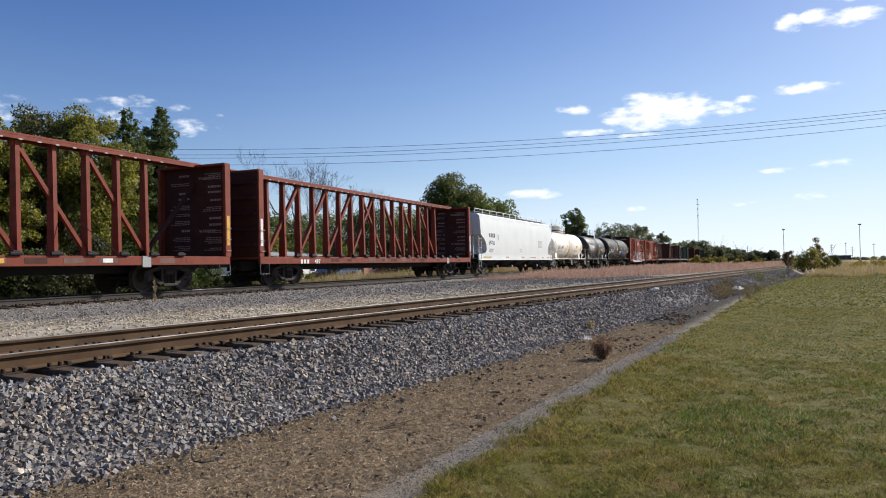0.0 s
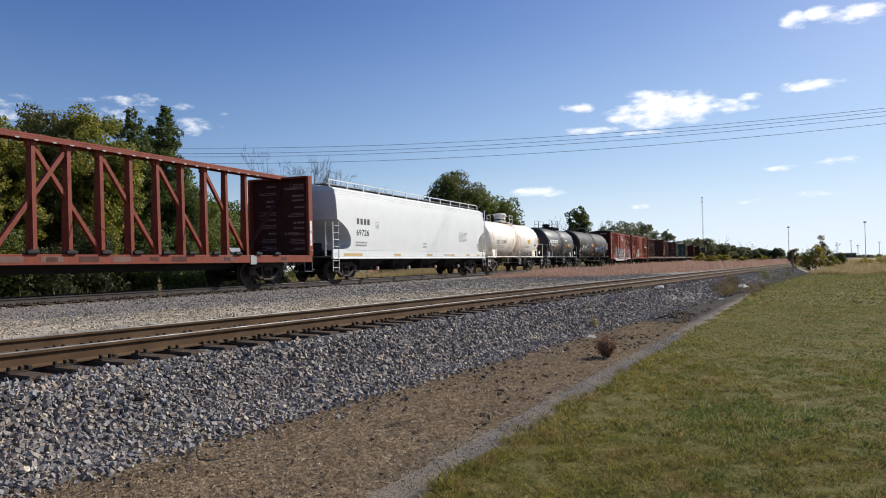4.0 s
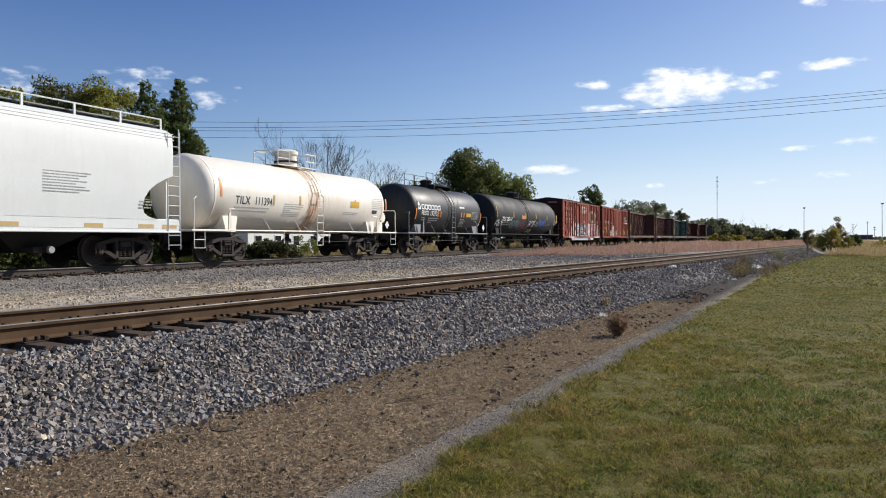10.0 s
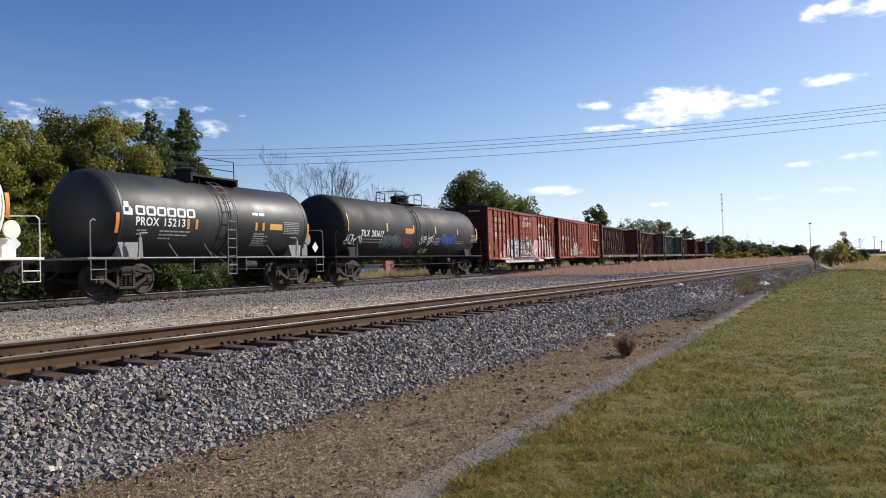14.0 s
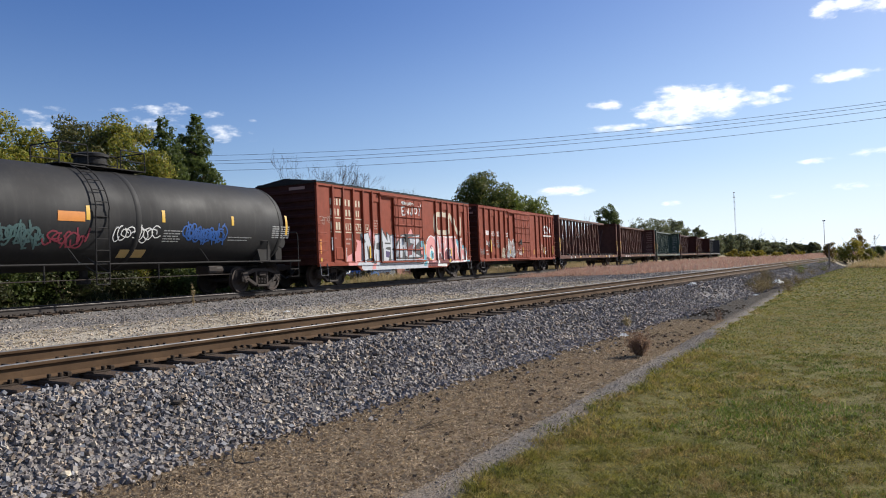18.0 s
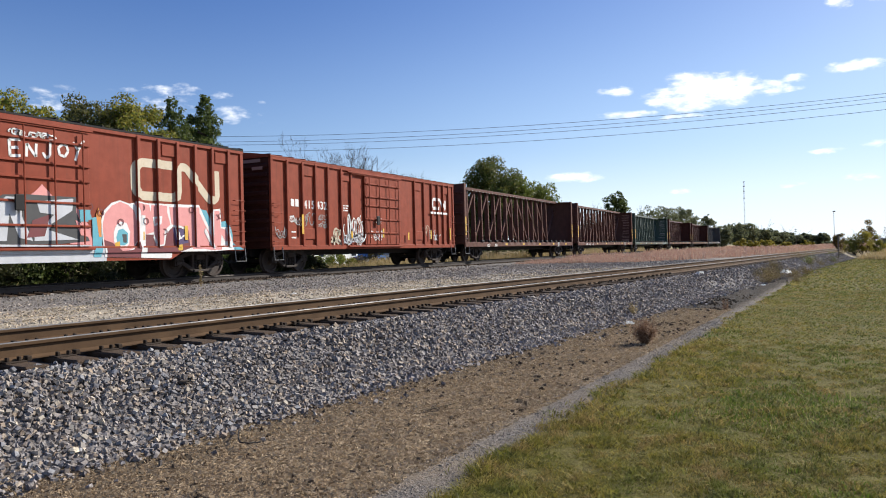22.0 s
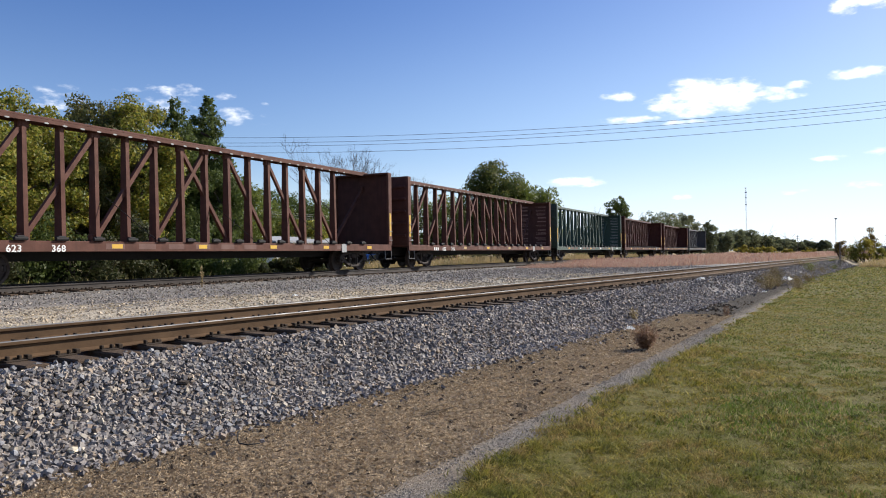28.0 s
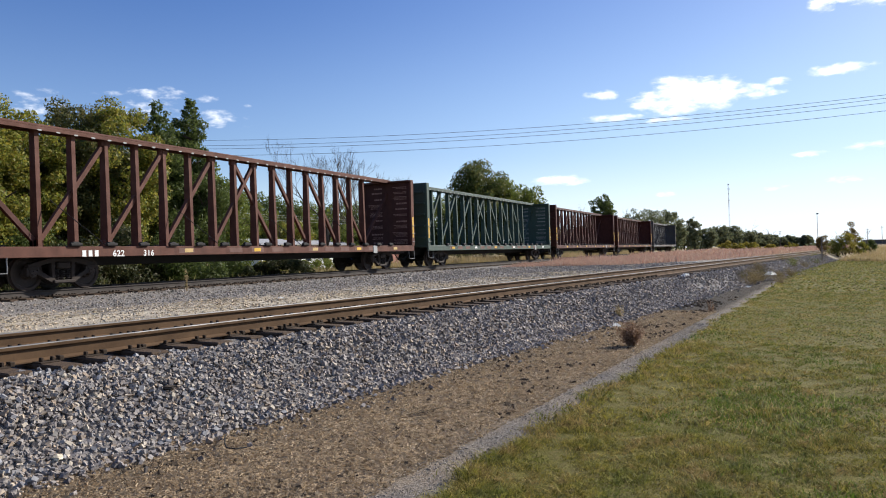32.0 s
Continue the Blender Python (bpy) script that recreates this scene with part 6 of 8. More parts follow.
    pieces = (
        ("pink", [(-5.6, 0.84), (-5.56, 1.24), (-5.2, 1.36), (-4.84, 1.56), (-4.72, 1.8), (-4.88, 2.0), (-4.52, 1.92), (-4.32, 2.0), (-4.32, 1.12), (-4.92, 0.84)]),
        ("pink", [(-3.8, 2.24), (-3.6, 2.52), (-3.44, 2.28), (-3.32, 2.0), (-3.4, 1.36), (-3.64, 1.36)]),
        ("pink", [(-1.4, 1.92), (-1.2, 2.24), (-1.0, 2.2), (-1.04, 1.6), (-1.28, 1.64)]),
        ("pink", [(-0.32, 2.2), (-0.04, 2.4), (0.16, 2.6), (0.52, 2.24)]),
        ("pink", [(1.0, 2.12), (1.2, 2.0), (1.52, 1.56), (1.76, 1.04), (0.92, 1.08)]),
        ("cyan", [(1.24, 2.0), (1.6, 2.0), (1.68, 1.76), (1.32, 1.68)]),
        ("silver_white", [(-4.92, 0.8), (-4.76, 0.96), (-4.36, 1.12), (-4.36, 1.32), (-1.52, 1.32), (-1.4, 1.08), (2.12, 1.04), (2.08, 0.4), (-4.2, 0.56), (-4.48, 0.72)]),
        ("pink", [(-3.56, 0.64), (-3.44, 1.28), (-3.2, 1.28), (-3.24, 0.64)]),
        ("black_mark", [(-4.48, 2.24), (-3.76, 2.32), (-3.48, 1.68), (-3.28, 2.24), (-2.76, 2.32), (-2.72, 2.56), (-2.48, 2.48), (-2.12, 2.12), (-2.12, 2.4), (-1.8, 2.24), (-1.4, 2.32), (-1.4, 1.16), (-1.8, 1.0), (-2.52, 0.88), (-3.12, 0.96), (-3.36, 0.88), (-3.92, 1.0), (-4.44, 1.04), (-4.4, 1.8)]),
        ("black_mark", [(-1.4, 1.84), (-0.88, 2.28), (-0.36, 2.32), (1.12, 2.32), (1.12, 1.92), (1.52, 1.16), (0.6, 1.08), (-1.4, 1.08)]),
        ("silver_white", [(-4.4, 2.2), (-3.8, 2.28), (-3.44, 1.48), (-3.2, 2.2), (-2.76, 2.24), (-2.8, 1.88), (-3.08, 1.84), (-3.12, 1.56), (-2.8, 1.52), (-2.84, 1.04), (-3.12, 0.96), (-3.12, 1.4), (-3.36, 1.0), (-3.48, 1.16), (-3.68, 1.4), (-3.96, 1.8), (-3.84, 1.12), (-4.36, 1.04), (-4.36, 1.8), (-4.16, 1.88)]),
        ("silver_white", [(-2.68, 2.44), (-2.52, 2.4), (-2.04, 1.92), (-2.04, 2.32), (-1.88, 2.2), (-1.8, 1.88), (-2.32, 1.88), (-2.32, 1.8), (-1.76, 1.8), (-1.76, 1.68), (-2.24, 1.64), (-2.28, 1.56), (-1.8, 1.52), (-2.0, 1.04), (-2.44, 0.96), (-2.44, 1.6), (-2.56, 1.64), (-2.52, 1.8), (-2.68, 1.96)]),
        ("silver_white", [(-1.76, 2.2), (-1.44, 2.24), (-1.44, 1.64), (-1.68, 1.56), (-1.44, 1.48), (-1.48, 1.12), (-1.76, 1.08)]),
        ("silver_white", [(-1.36, 1.68), (-0.8, 2.24), (-0.4, 2.24), (-0.4, 1.76), (-0.12, 1.16), (-0.48, 1.24), (-0.72, 1.84), (-0.8, 1.16), (-1.08, 1.16), (-1.12, 1.6), (-1.24, 1.2), (-1.4, 1.2)]),
        ("silver_white", [(0.0, 2.16), (1.04, 2.28), (1.0, 1.96), (0.4, 1.6), (0.32, 1.44), (1.16, 1.2), (-0.08, 1.16), (-0.08, 1.32), (0.48, 1.84), (0.08, 1.88)]),
        ("purple_mark", [(-2.24, 1.48), (-1.84, 1.44), (-1.96, 1.16), (-2.24, 1.2)]),
        ("dark_red_mark", [(-0.28, 1.24), (-0.12, 1.68), (0.36, 1.84), (0.2, 1.28)]),
        ("cyan", [(1.68, 1.8), (1.92, 1.84), (2.0, 1.28), (1.92, 0.72), (1.68, 0.72)]),
        ("cyan", [(1.2, 2.0), (1.44, 2.0), (1.48, 1.68), (1.24, 1.68)]),
        ("pink", [(1.08, 1.72), (1.24, 1.64), (1.44, 1.52), (1.44, 1.28), (1.24, 1.32)]),
        ("orange", [(1.8, 1.88), (1.88, 2.08), (1.96, 1.88), (1.96, 1.28), (1.88, 1.28)]),
        ("cyan", [(5.64, 2.2), (5.96, 2.16), (6.2, 1.76), (6.84, 1.84), (7.0, 1.6), (7.16, 1.12), (7.64, 0.88), (4.36, 0.84), (3.28, 0.8), (3.36, 1.6)]),
        ("white_mark", [(1.96, 1.72), (2.04, 2.0), (2.32, 2.24), (2.6, 2.32), (2.92, 2.24), (3.16, 2.28), (3.16, 2.32), (3.64, 2.28), (5.64, 2.32), (6.08, 1.6), (6.2, 2.2), (6.6, 2.24), (6.64, 1.64), (6.96, 1.64), (6.96, 1.44), (7.16, 0.88), (5.04, 0.8), (4.6, 0.72), (4.36, 0.64), (2.04, 0.72)]),
        ("pink", [(2.0, 1.6), (2.08, 1.92), (2.32, 2.16), (2.6, 2.28), (2.88, 2.2), (3.08, 2.04), (3.2, 1.68), (3.2, 1.2), (3.0, 0.96), (2.72, 0.88), (2.32, 0.88), (2.04, 1.04)]),
        ("pink", [(3.08, 2.28), (3.64, 2.24), (3.68, 2.04), (3.72, 2.24), (4.32, 2.24), (4.32, 2.04), (4.44, 1.68), (4.2, 1.48), (4.16, 1.08), (3.84, 1.04), (3.8, 1.44), (3.48, 1.36), (3.48, 1.76), (3.28, 1.8), (3.24, 2.08)]),
        ("pink", [(4.4, 2.2), (5.56, 2.24), (5.88, 1.72), (6.2, 1.28), (6.24, 2.16), (6.56, 2.16), (6.6, 1.6), (6.84, 1.56), (7.0, 1.16), (6.8, 1.16), (6.64, 1.4), (6.56, 0.88), (6.08, 0.88), (5.8, 0.92), (5.28, 0.92), (5.08, 1.6), (4.76, 1.64), (4.48, 1.68)]),
        ("dark_red_mark", [(2.04, 1.2), (2.32, 1.12), (2.6, 0.88), (3.0, 0.92), (3.2, 1.16), (3.28, 0.96), (3.28, 0.68), (2.12, 0.72)]),
        ("dark_red_mark", [(3.48, 1.36), (3.8, 1.36), (3.84, 1.0), (4.2, 1.04), (4.28, 1.4), (4.52, 1.6), (5.16, 1.52), (5.24, 0.96), (4.6, 0.8), (3.92, 0.8), (3.48, 0.8)]),
        ("purple_mark", [(4.52, 1.56), (5.08, 1.52), (5.16, 1.12), (4.64, 1.04)]),
        ("white_mark", [(2.36, 1.4), (2.44, 1.6), (2.6, 1.72), (2.8, 1.68), (2.92, 1.44), (2.88, 1.08), (2.72, 0.96), (2.44, 1.0), (2.36, 1.16)]),
        ("cyan", [(2.44, 1.28), (2.52, 1.48), (2.68, 1.52), (2.84, 1.4), (2.84, 1.12), (2.72, 1.04), (2.48, 1.04)]),
        ("black_mark", [(2.64, 1.36), (2.8, 1.36), (2.8, 1.12), (2.68, 1.12)]),
        ("yellow", [(2.4, 1.12), (2.56, 1.16), (2.56, 0.96), (2.4, 1.0)]),
        ("yellow", [(3.32, 1.44), (3.44, 1.44), (3.44, 1.2), (3.36, 1.2)]),
        ("yellow", [(4.64, 1.04), (4.88, 1.08), (4.84, 0.88), (4.68, 0.88)]),
        ("white_mark", [(3.76, 1.88), (4.04, 1.92), (4.0, 1.68), (3.8, 1.6)]),
        ("pink", [(3.84, 1.84), (3.96, 1.84), (3.92, 1.72), (3.84, 1.68)]),
        ("white_mark", [(3.28, 1.92), (3.48, 1.92), (3.48, 1.64), (3.28, 1.64)]),
        ("cyan", [(3.36, 1.84), (3.44, 1.84), (3.44, 1.68), (3.36, 1.68)]),
        ("white_mark", [(3.8, 1.36), (3.92, 1.12), (3.88, 1.04), (3.76, 1.28)]),
        ("white_mark", [(4.6, 1.68), (4.76, 1.28), (5.08, 1.4), (5.12, 1.36), (4.68, 1.2)]),
        ("white_mark", [(5.92, 1.6), (6.28, 0.92), (6.2, 0.92), (5.84, 1.48)]),
    )
    for i, (mat, pts) in enumerate(pieces):
        s = Shape()
        for x0, x1, z0, z1, face in zones:
            c = clipped(pts, x0, x1, z0, z1)
            if len(c) > 2:
                s.prism(c, "y", face - 0.004 - 0.0006 * i, face - 0.001)
        part("spray_shape", s, mat, car)
    rnd = random.Random(9)
    for i in range(9):
        cx, cz = (1.95, 1.6, 2.6, 3.15, 3.5, 4.2, 5.3, 6.2, 6.6)[i], (1.95, 2.1, 1.7, 2.15, 1.75, 1.45, 2.15, 1.95, 2.0)[i]
        if min(abs(cx - r) for r in ribs) < 0.2:
            cx += 0.22
        ring = Shape()
        for a in np.linspace(0, 2 * math.pi, 13)[:-1]:
            q = a + 2 * math.pi / 12
            ring.prism([(cx + k * math.cos(b), cz + k * math.sin(b)) for k, b in ((0.10, a), (0.10, q), (0.075, q), (0.075, a))], "y", y - 0.036, y - 0.030)
        part("spray_ring", ring, "dark_red_mark", car)
    strokes = {"E": (((0.9, 1), (0.1, 0.95), (0.15, 0.05), (0.9, 0.1)), ((0.15, 0.5), (0.75, 0.55))), "N": (((0.1, 0), (0.15, 0.75), (0.8, 0.05), (0.85, 0.8)),), "J": (((0.3, 0.95), (1.0, 1.0)), ((0.7, 1.0), (0.65, 0.1), (0.35, -0.05), (0.1, 0.25))),
               "O": (((0.5, 0.8), (0.1, 0.55), (0.2, 0.15), (0.6, 0.05), (0.9, 0.4), (0.75, 0.75), (0.5, 0.8)),), "Y": (((0.1, 0.9), (0.5, 0.45)), ((1.0, 1.1), (0.5, 0.45), (0.25, -0.2)))}
    for i, ch in enumerate("ENJOY"):
        s = Shape()
        for line in strokes[ch]:
            for (ax, az), (bx, bz) in zip(line, line[1:]):
                s.beam((-0.72 + i * 0.44 + ax * 0.36, -W - 0.106, 3.22 + 0.04 * i + az * 0.44), (-0.72 + i * 0.44 + bx * 0.36, -W - 0.106, 3.22 + 0.04 * i + bz * 0.44), 0.005, 0.07)
        part("spray_tag", s, "white_mark", car, "hand-sprayed white letter")
    scrawl(car, -0.65, 3.72, 1.1, 0.2, "white_mark", 33, y=-W - 0.112, thick=0.04)
    scrawl(car, -h + 0.25, 2.55, 0.75, 0.4, "pale_red_mark", 35, y=y, thick=0.03)
    for x, z0, z1, m in ((-h + 0.12, 1.35, 1.95, "orange"), (-h + 0.14, 0.92, 1.2, "yellow"), (-h + 4.0, 1.15, 1.7, "yellow"), (-h + 6.35, 1.25, 1.7, "yellow"), (h - 2.75, 1.2, 1.65, "yellow"), (-h + 1.0, 1.5, 2.05, "white_mark"), (-h + 1.98, 0.98, 1.6, "white_mark")):
        part("reflector", Shape().box(x, x + 0.13, P - 0.024, P - 0.018, z0, z1), m, car)
    end_marks(car, -h - 0.02, 1, 4.15, [(-1.0, 0.8)], "pale_red_mark")


def second_boxcar():
    car, h, W = boxcar("dull rust-red boxcar with white numbers and small tags", 131.35, 147.0, "box_red_dull",
                       (0.95, 1.9, 2.75, 3.6, 4.55, 5.3), (-1.5, 1.6), (0.7, 1.35, 2.0, 2.7, 3.6, 4.6), None)
    y = -W - 0.006
    for x0 in (-h + 1.98, -h + 4.63, h - 4.5, h - 1.25):
        panel(car, x0, x0 + 0.60, 3.72, 4.08, y, "box_red_dull")
    for x0 in (-h + 1.98, -h + 3.7, h - 4.5):
        panel(car, x0, x0 + 0.72, 1.25, 1.68, y, "box_red_dull", "lower_panel")
    s = Shape()
    for i in range(2):
        s.box(-h + 1.2 + i * 0.27, -h + 1.40 + i * 0.27, y - 0.004, y, 2.50, 2.78)
    part("lettering_bar", s, "white_mark", car)
    write("415", 0.44, -h + 2.0, y, 2.46, "white_mark", car, 1.0)
    write("432", 0.44, -h + 2.84, y, 2.46, "white_mark", car, 1.0)
    E = "white_mark"
    ex = h - 2.75
    ribbon(car, ex + 0.08, 2.92, 0.70, 0.46, 0.16, h, W, [-h + r for r in (0.95, 1.9, 2.75, 3.6, 4.55, 5.3)] + [h - r for r in (0.7, 1.35, 2.0, 2.7, 3.6, 4.6)], E)
    for q, w in ((-0.2, 0.62), (0.52, 0.62), (1.26, 0.5)):
        bars(ex + q, -W - 0.096, 2.72, [w], 0.11, 0.05, E, car)
    bars(-h + 4.65, y, 2.7, [0.5, 0.5, 0.45], 0.05, 0.05, "white_mark", car)
    bars(-h + 1.2, y, 1.55, [0.35, 0.0, 0.35], 0.05, 0.06, "white_mark", car)
    scrawl(car, -h + 1.15, 1.75, 0.65, 0.42, "white_mark", 41, y=y, thick=0.035)
    scrawl(car, -h + 1.98, 1.75, 0.7, 0.55, "grey_mark", 43, y=y, thick=0.035)
    scrawl(car, -h + 2.95, 1.65, 0.6, 0.35, "grey_mark", 44, y=y, thick=0.035)
    scrawl(car, -h + 3.68, 1.0, 0.82, 0.7, "cream_mark", 47, y=y - 0.04, thick=0.08)
    scrawl(car, -h + 4.6, 1.0, 0.75, 1.3, "white_mark", 45, y=y - 0.1, thick=0.05)
    scrawl(car, -h + 5.3, 1.0, 0.85, 1.3, "white_mark", 49, y=y - 0.1, thick=0.05)
    scrawl(car, -h + 4.7, 0.98, 1.3, 0.5, "silver_white", 50, y=y - 0.1, thick=0.06)
    scrawl(car, h - 3.0, 1.3, 0.5, 0.5, "white_mark", 46, y=y, thick=0.04)
    for tx, tz, tw, th, tm, sd, k in ((0.3, 1.2, 0.6, 0.5, "grey_mark", 61, 0.03), (3.75, 1.1, 0.75, 0.5, "white_mark", 62, 0.05), (4.6, 1.0, 0.6, 0.6, "silver_white", 63, 0.06), 
                                      (2.85, 2.0, 0.6, 0.25, "grey_mark", 65, 0.025), (12.0, 1.5, 0.6, 0.5, "cream_mark", 66, 0.03), (13.2, 1.2, 0.55, 0.35, "white_mark", 67, 0.03)):
        scrawl(car, -h + tx, tz, tw, th, tm, sd, y=y - 0.010, thick=k)
    scrawl(car, -1.1, 1.2, 1.0, 0.5, "white_mark", 68, y=-W - 0.104, thick=0.035)
    bars(-0.6, -W - 0.11, 2.2, [0.5, 0.4], 0.06, 0.08, "white_mark", car)
    for x, z0, z1 in ((-h + 1.72, 1.45, 2.2), (-0.05, 1.35, 1.75), (2.35, 1.25, 1.6), (h - 3.05, 1.3, 1.75), (h - 0.75, 1.25, 1.9), (-h + 5.15, 1.3, 1.6)):
        part("reflector", Shape().box(x, x + 0.12, y - 0.115, y - 0.105, z0, z1), "yellow", car)
    end_marks(car, -h - 0.02, 1, 4.2, [(-1.1, 0.9), (-1.2, 0.5)], "pale_red_mark")


first_boxcar()
second_boxcar()

# ---- ballast, gravel, lawn, litter ----
CUBE = [(x, y, z) for z in (-0.72, 0.72) for y in (-0.72, 0.72) for x in (-0.72, 0.72)]
CUBE_F = [(0, 2, 3), (0, 3, 1), (4, 5, 7), (4, 7, 6), (0, 1, 5), (0, 5, 4), (2, 6, 7), (2, 7, 3), (0, 4, 6), (0, 6, 2), (1, 3, 7), (1, 7, 5)]


def settled(rs, n):
    """n rotations as matrices: any heading, lying flat but for a random tilt."""
    a, b, c = rs.uniform(0, 2 * math.pi, n), rs.normal(0, 0.55, n), rs.normal(0, 0.55, n)
    o, i = np.zeros(n), np.ones(n)
    z = np.stack([np.cos(a), -np.sin(a), o, np.sin(a), np.cos(a), o, o, o, i], -1).reshape(n, 3, 3)
    y = np.stack([np.cos(b), o, np.sin(b), o, i, o, -np.sin(b), o, np.cos(b)], -1).reshape(n, 3, 3)
    x = np.stack([i, o, o, o, np.cos(c), -np.sin(c), o, np.sin(c), np.cos(c)], -1).reshape(n, 3, 3)
    return z @ y @ x


def rocks(rs, centres, sizes):
    n = len(centres)
    v = (np.array(CUBE)[None] + rs.uniform(-0.27, 0.27, (n, 8, 3))) * rs.uniform(0.65, 1.3, (n, 1, 3)) * np.array([1.08, 0.95, 0.72])
    v = np.einsum("nij,nkj->nki", settled(rs, n), v) * sizes[:, None, None] + centres[:, None]
    f = np.array(CUBE_F)[None] + 8 * np.arange(n)[:, None, None]
    return v.reshape(-1, 3), f.reshape(-1, 3)


def build_ballast():
    rs = np.random.RandomState(11)
    bed = thing("ballast", "bed of crushed grey stone with scattered tan pieces", "ballast", kind="structure")
    cs, sz = [], []
    for x0, x1, per_m2, r in ((-14.0, 1.8, 150, 0.036), (1.8, 7.0, 1400, 0.023), (7.0, 14.0, 850, 0.028), (14.0, 26.0, 470, 0.030), (26.0, 75.0, 115, 0.036)):
        n = int((x1 - x0) * 5.0 * per_m2)
        x = rs.uniform(x0, x1, n)
        d = rs.uniform(-3.25, 1.75, n)
        keep = (np.abs(np.abs(d) - 0.755) > 0.10) & ((d > -2.45) | (rs.uniform(size=n) < np.clip((d + 2.85) * 2.2, 0.035, 1) ** 1.5))
        keep &= ~((np.abs(d) < 0.75) & (x < 30) & (rs.uniform(size=n) < 0.25))
        keep &= ~((np.abs(d) > 0.80) & (np.abs(d) < 1.30) & (rs.uniform(size=n) < 0.45))
        x, d = x[keep], d[keep]
        y = 8.11 - 0.128 * x + d
        size = r * rs.uniform(0.6, 1.35, len(x))
        lift = np.where(np.abs(d) < 1.32, -0.035, 0.012)
        z = ground_z(x, y) + lift + size * rs.uniform(-0.2, 0.5, len(x))
        cs.append(np.stack([x, y, z], -1))
        sz.append(size)
    cs, sz = np.concatenate(cs), np.concatenate(sz)
    v, f = rocks(rs, cs, sz)
    bulk("stones", v, f, "stones", "stuff", "crushed grey stone", "", bed)
    # the stones that lie nearest, one by one
    m, nt, b = graph("single_stone")
    info = nt.nodes.new("ShaderNodeObjectInfo")
    ramp = nt.nodes.new("ShaderNodeValToRGB")
    el = ramp.color_ramp.elements
    for i, c in enumerate([(0.10, 0.095, 0.10), (0.17, 0.165, 0.17), (0.25, 0.245, 0.25), (0.20, 0.17, 0.14), (0.38, 0.33, 0.26)]):
        if i > 1:
            el.new(0.5)
    for i, c in enumerate([(0.10, 0.095, 0.10), (0.17, 0.165, 0.17), (0.25, 0.245, 0.25), (0.20, 0.17, 0.14), (0.38, 0.33, 0.26)]):
        el[i].position, el[i].color = i / 4, (*c, 1)
    nt.links.new(info.outputs["Random"], ramp.inputs[0])
    nt.links.new(ramp.outputs[0], b.inputs["Base Color"])
    b.inputs["Roughness"].default_value = 0.85
    MAT["single_stone"] = m
    kinds = []
    for i in range(8):
        v, f = rocks(rs, np.zeros((1, 3)), np.array([0.026]))
        me = bpy.data.meshes.new("stone")
        me.from_pydata(v.tolist(), [], f.tolist())
        me.materials.append(m)
        kinds.append(me)
    for i in range(300):
        x, d = rs.uniform(3.4, 6.4), rs.uniform(-2.6, -1.2)
        y = 8.11 - 0.128 * x + d
        part("stone", kinds[i % 8], "single_stone", bed, at=pose(x, y, float(ground_z(x, y)) + 0.035, rs.uniform(-25, 25), rs.uniform(-25, 25), rs.uniform(0, 360)))
    # finer gravel of the yard between the tracks, and loose stones on the dirt
    n = 44000
    x = np.where(rs.uniform(size=n) < 0.2, rs.uniform(-14, 2, n), 2 + 46 * rs.uniform(size=n) ** 1.5)
    y = 8.11 - 0.128 * x + rs.uniform(1.7, 13.5, n)
    keep = y < 21.5
    x, y = x[keep], y[keep]
    keep = np.abs(np.abs(y - TRAIN_Y) - 0.755) > 0.10
    x, y = x[keep], y[keep]
    size = 0.0135 * rs.uniform(0.4, 1.5, len(x)) ** 1.3 * (1 + np.abs(x) / 40)
    d = y - (8.11 - 0.128 * x)
    tan = (d + rs.normal(0, 1.2, len(x)) < 5.2) & (x + rs.normal(0, 5, len(x)) < 24)
    for name, sel, mat, label in (("yard_gravel", ~tan, "gravel_stones", "loose grey gravel between the tracks"), ("tan_gravel", tan, "tan_chips", "tan stone chips beside the main track")):
        v, f = rocks(rs, np.stack([x, y, ground_z(x, y) + size * 0.25], -1)[sel], size[sel])
        bulk(name, v, f, mat, "stuff", label, "gravel")
    n = 9000
    x = 2.5 + 14 * rs.uniform(size=n) ** 1.5
    u = rs.uniform(size=n)
    lo, hi = 2.5 - 0.062 * x, 8.11 - 0.128 * x - 2.3
    y = np.where(u < 0.85, lo + rs.uniform(-0.05, 0.5, n), lo + (hi - lo) * rs.uniform(0, 1, n) ** 0.7)
    size = 0.0036 * rs.uniform(0.5, 1.8, n) * (1 + x / 25)
    v, f = rocks(rs, np.stack([x, y, ground_z(x, y) + size * 0.3], -1), size)
    bulk("path_gravel", v, f, "gravel_stones", "stuff", "fine grey gravel along the lawn's edge", "gravel")


build_ballast()


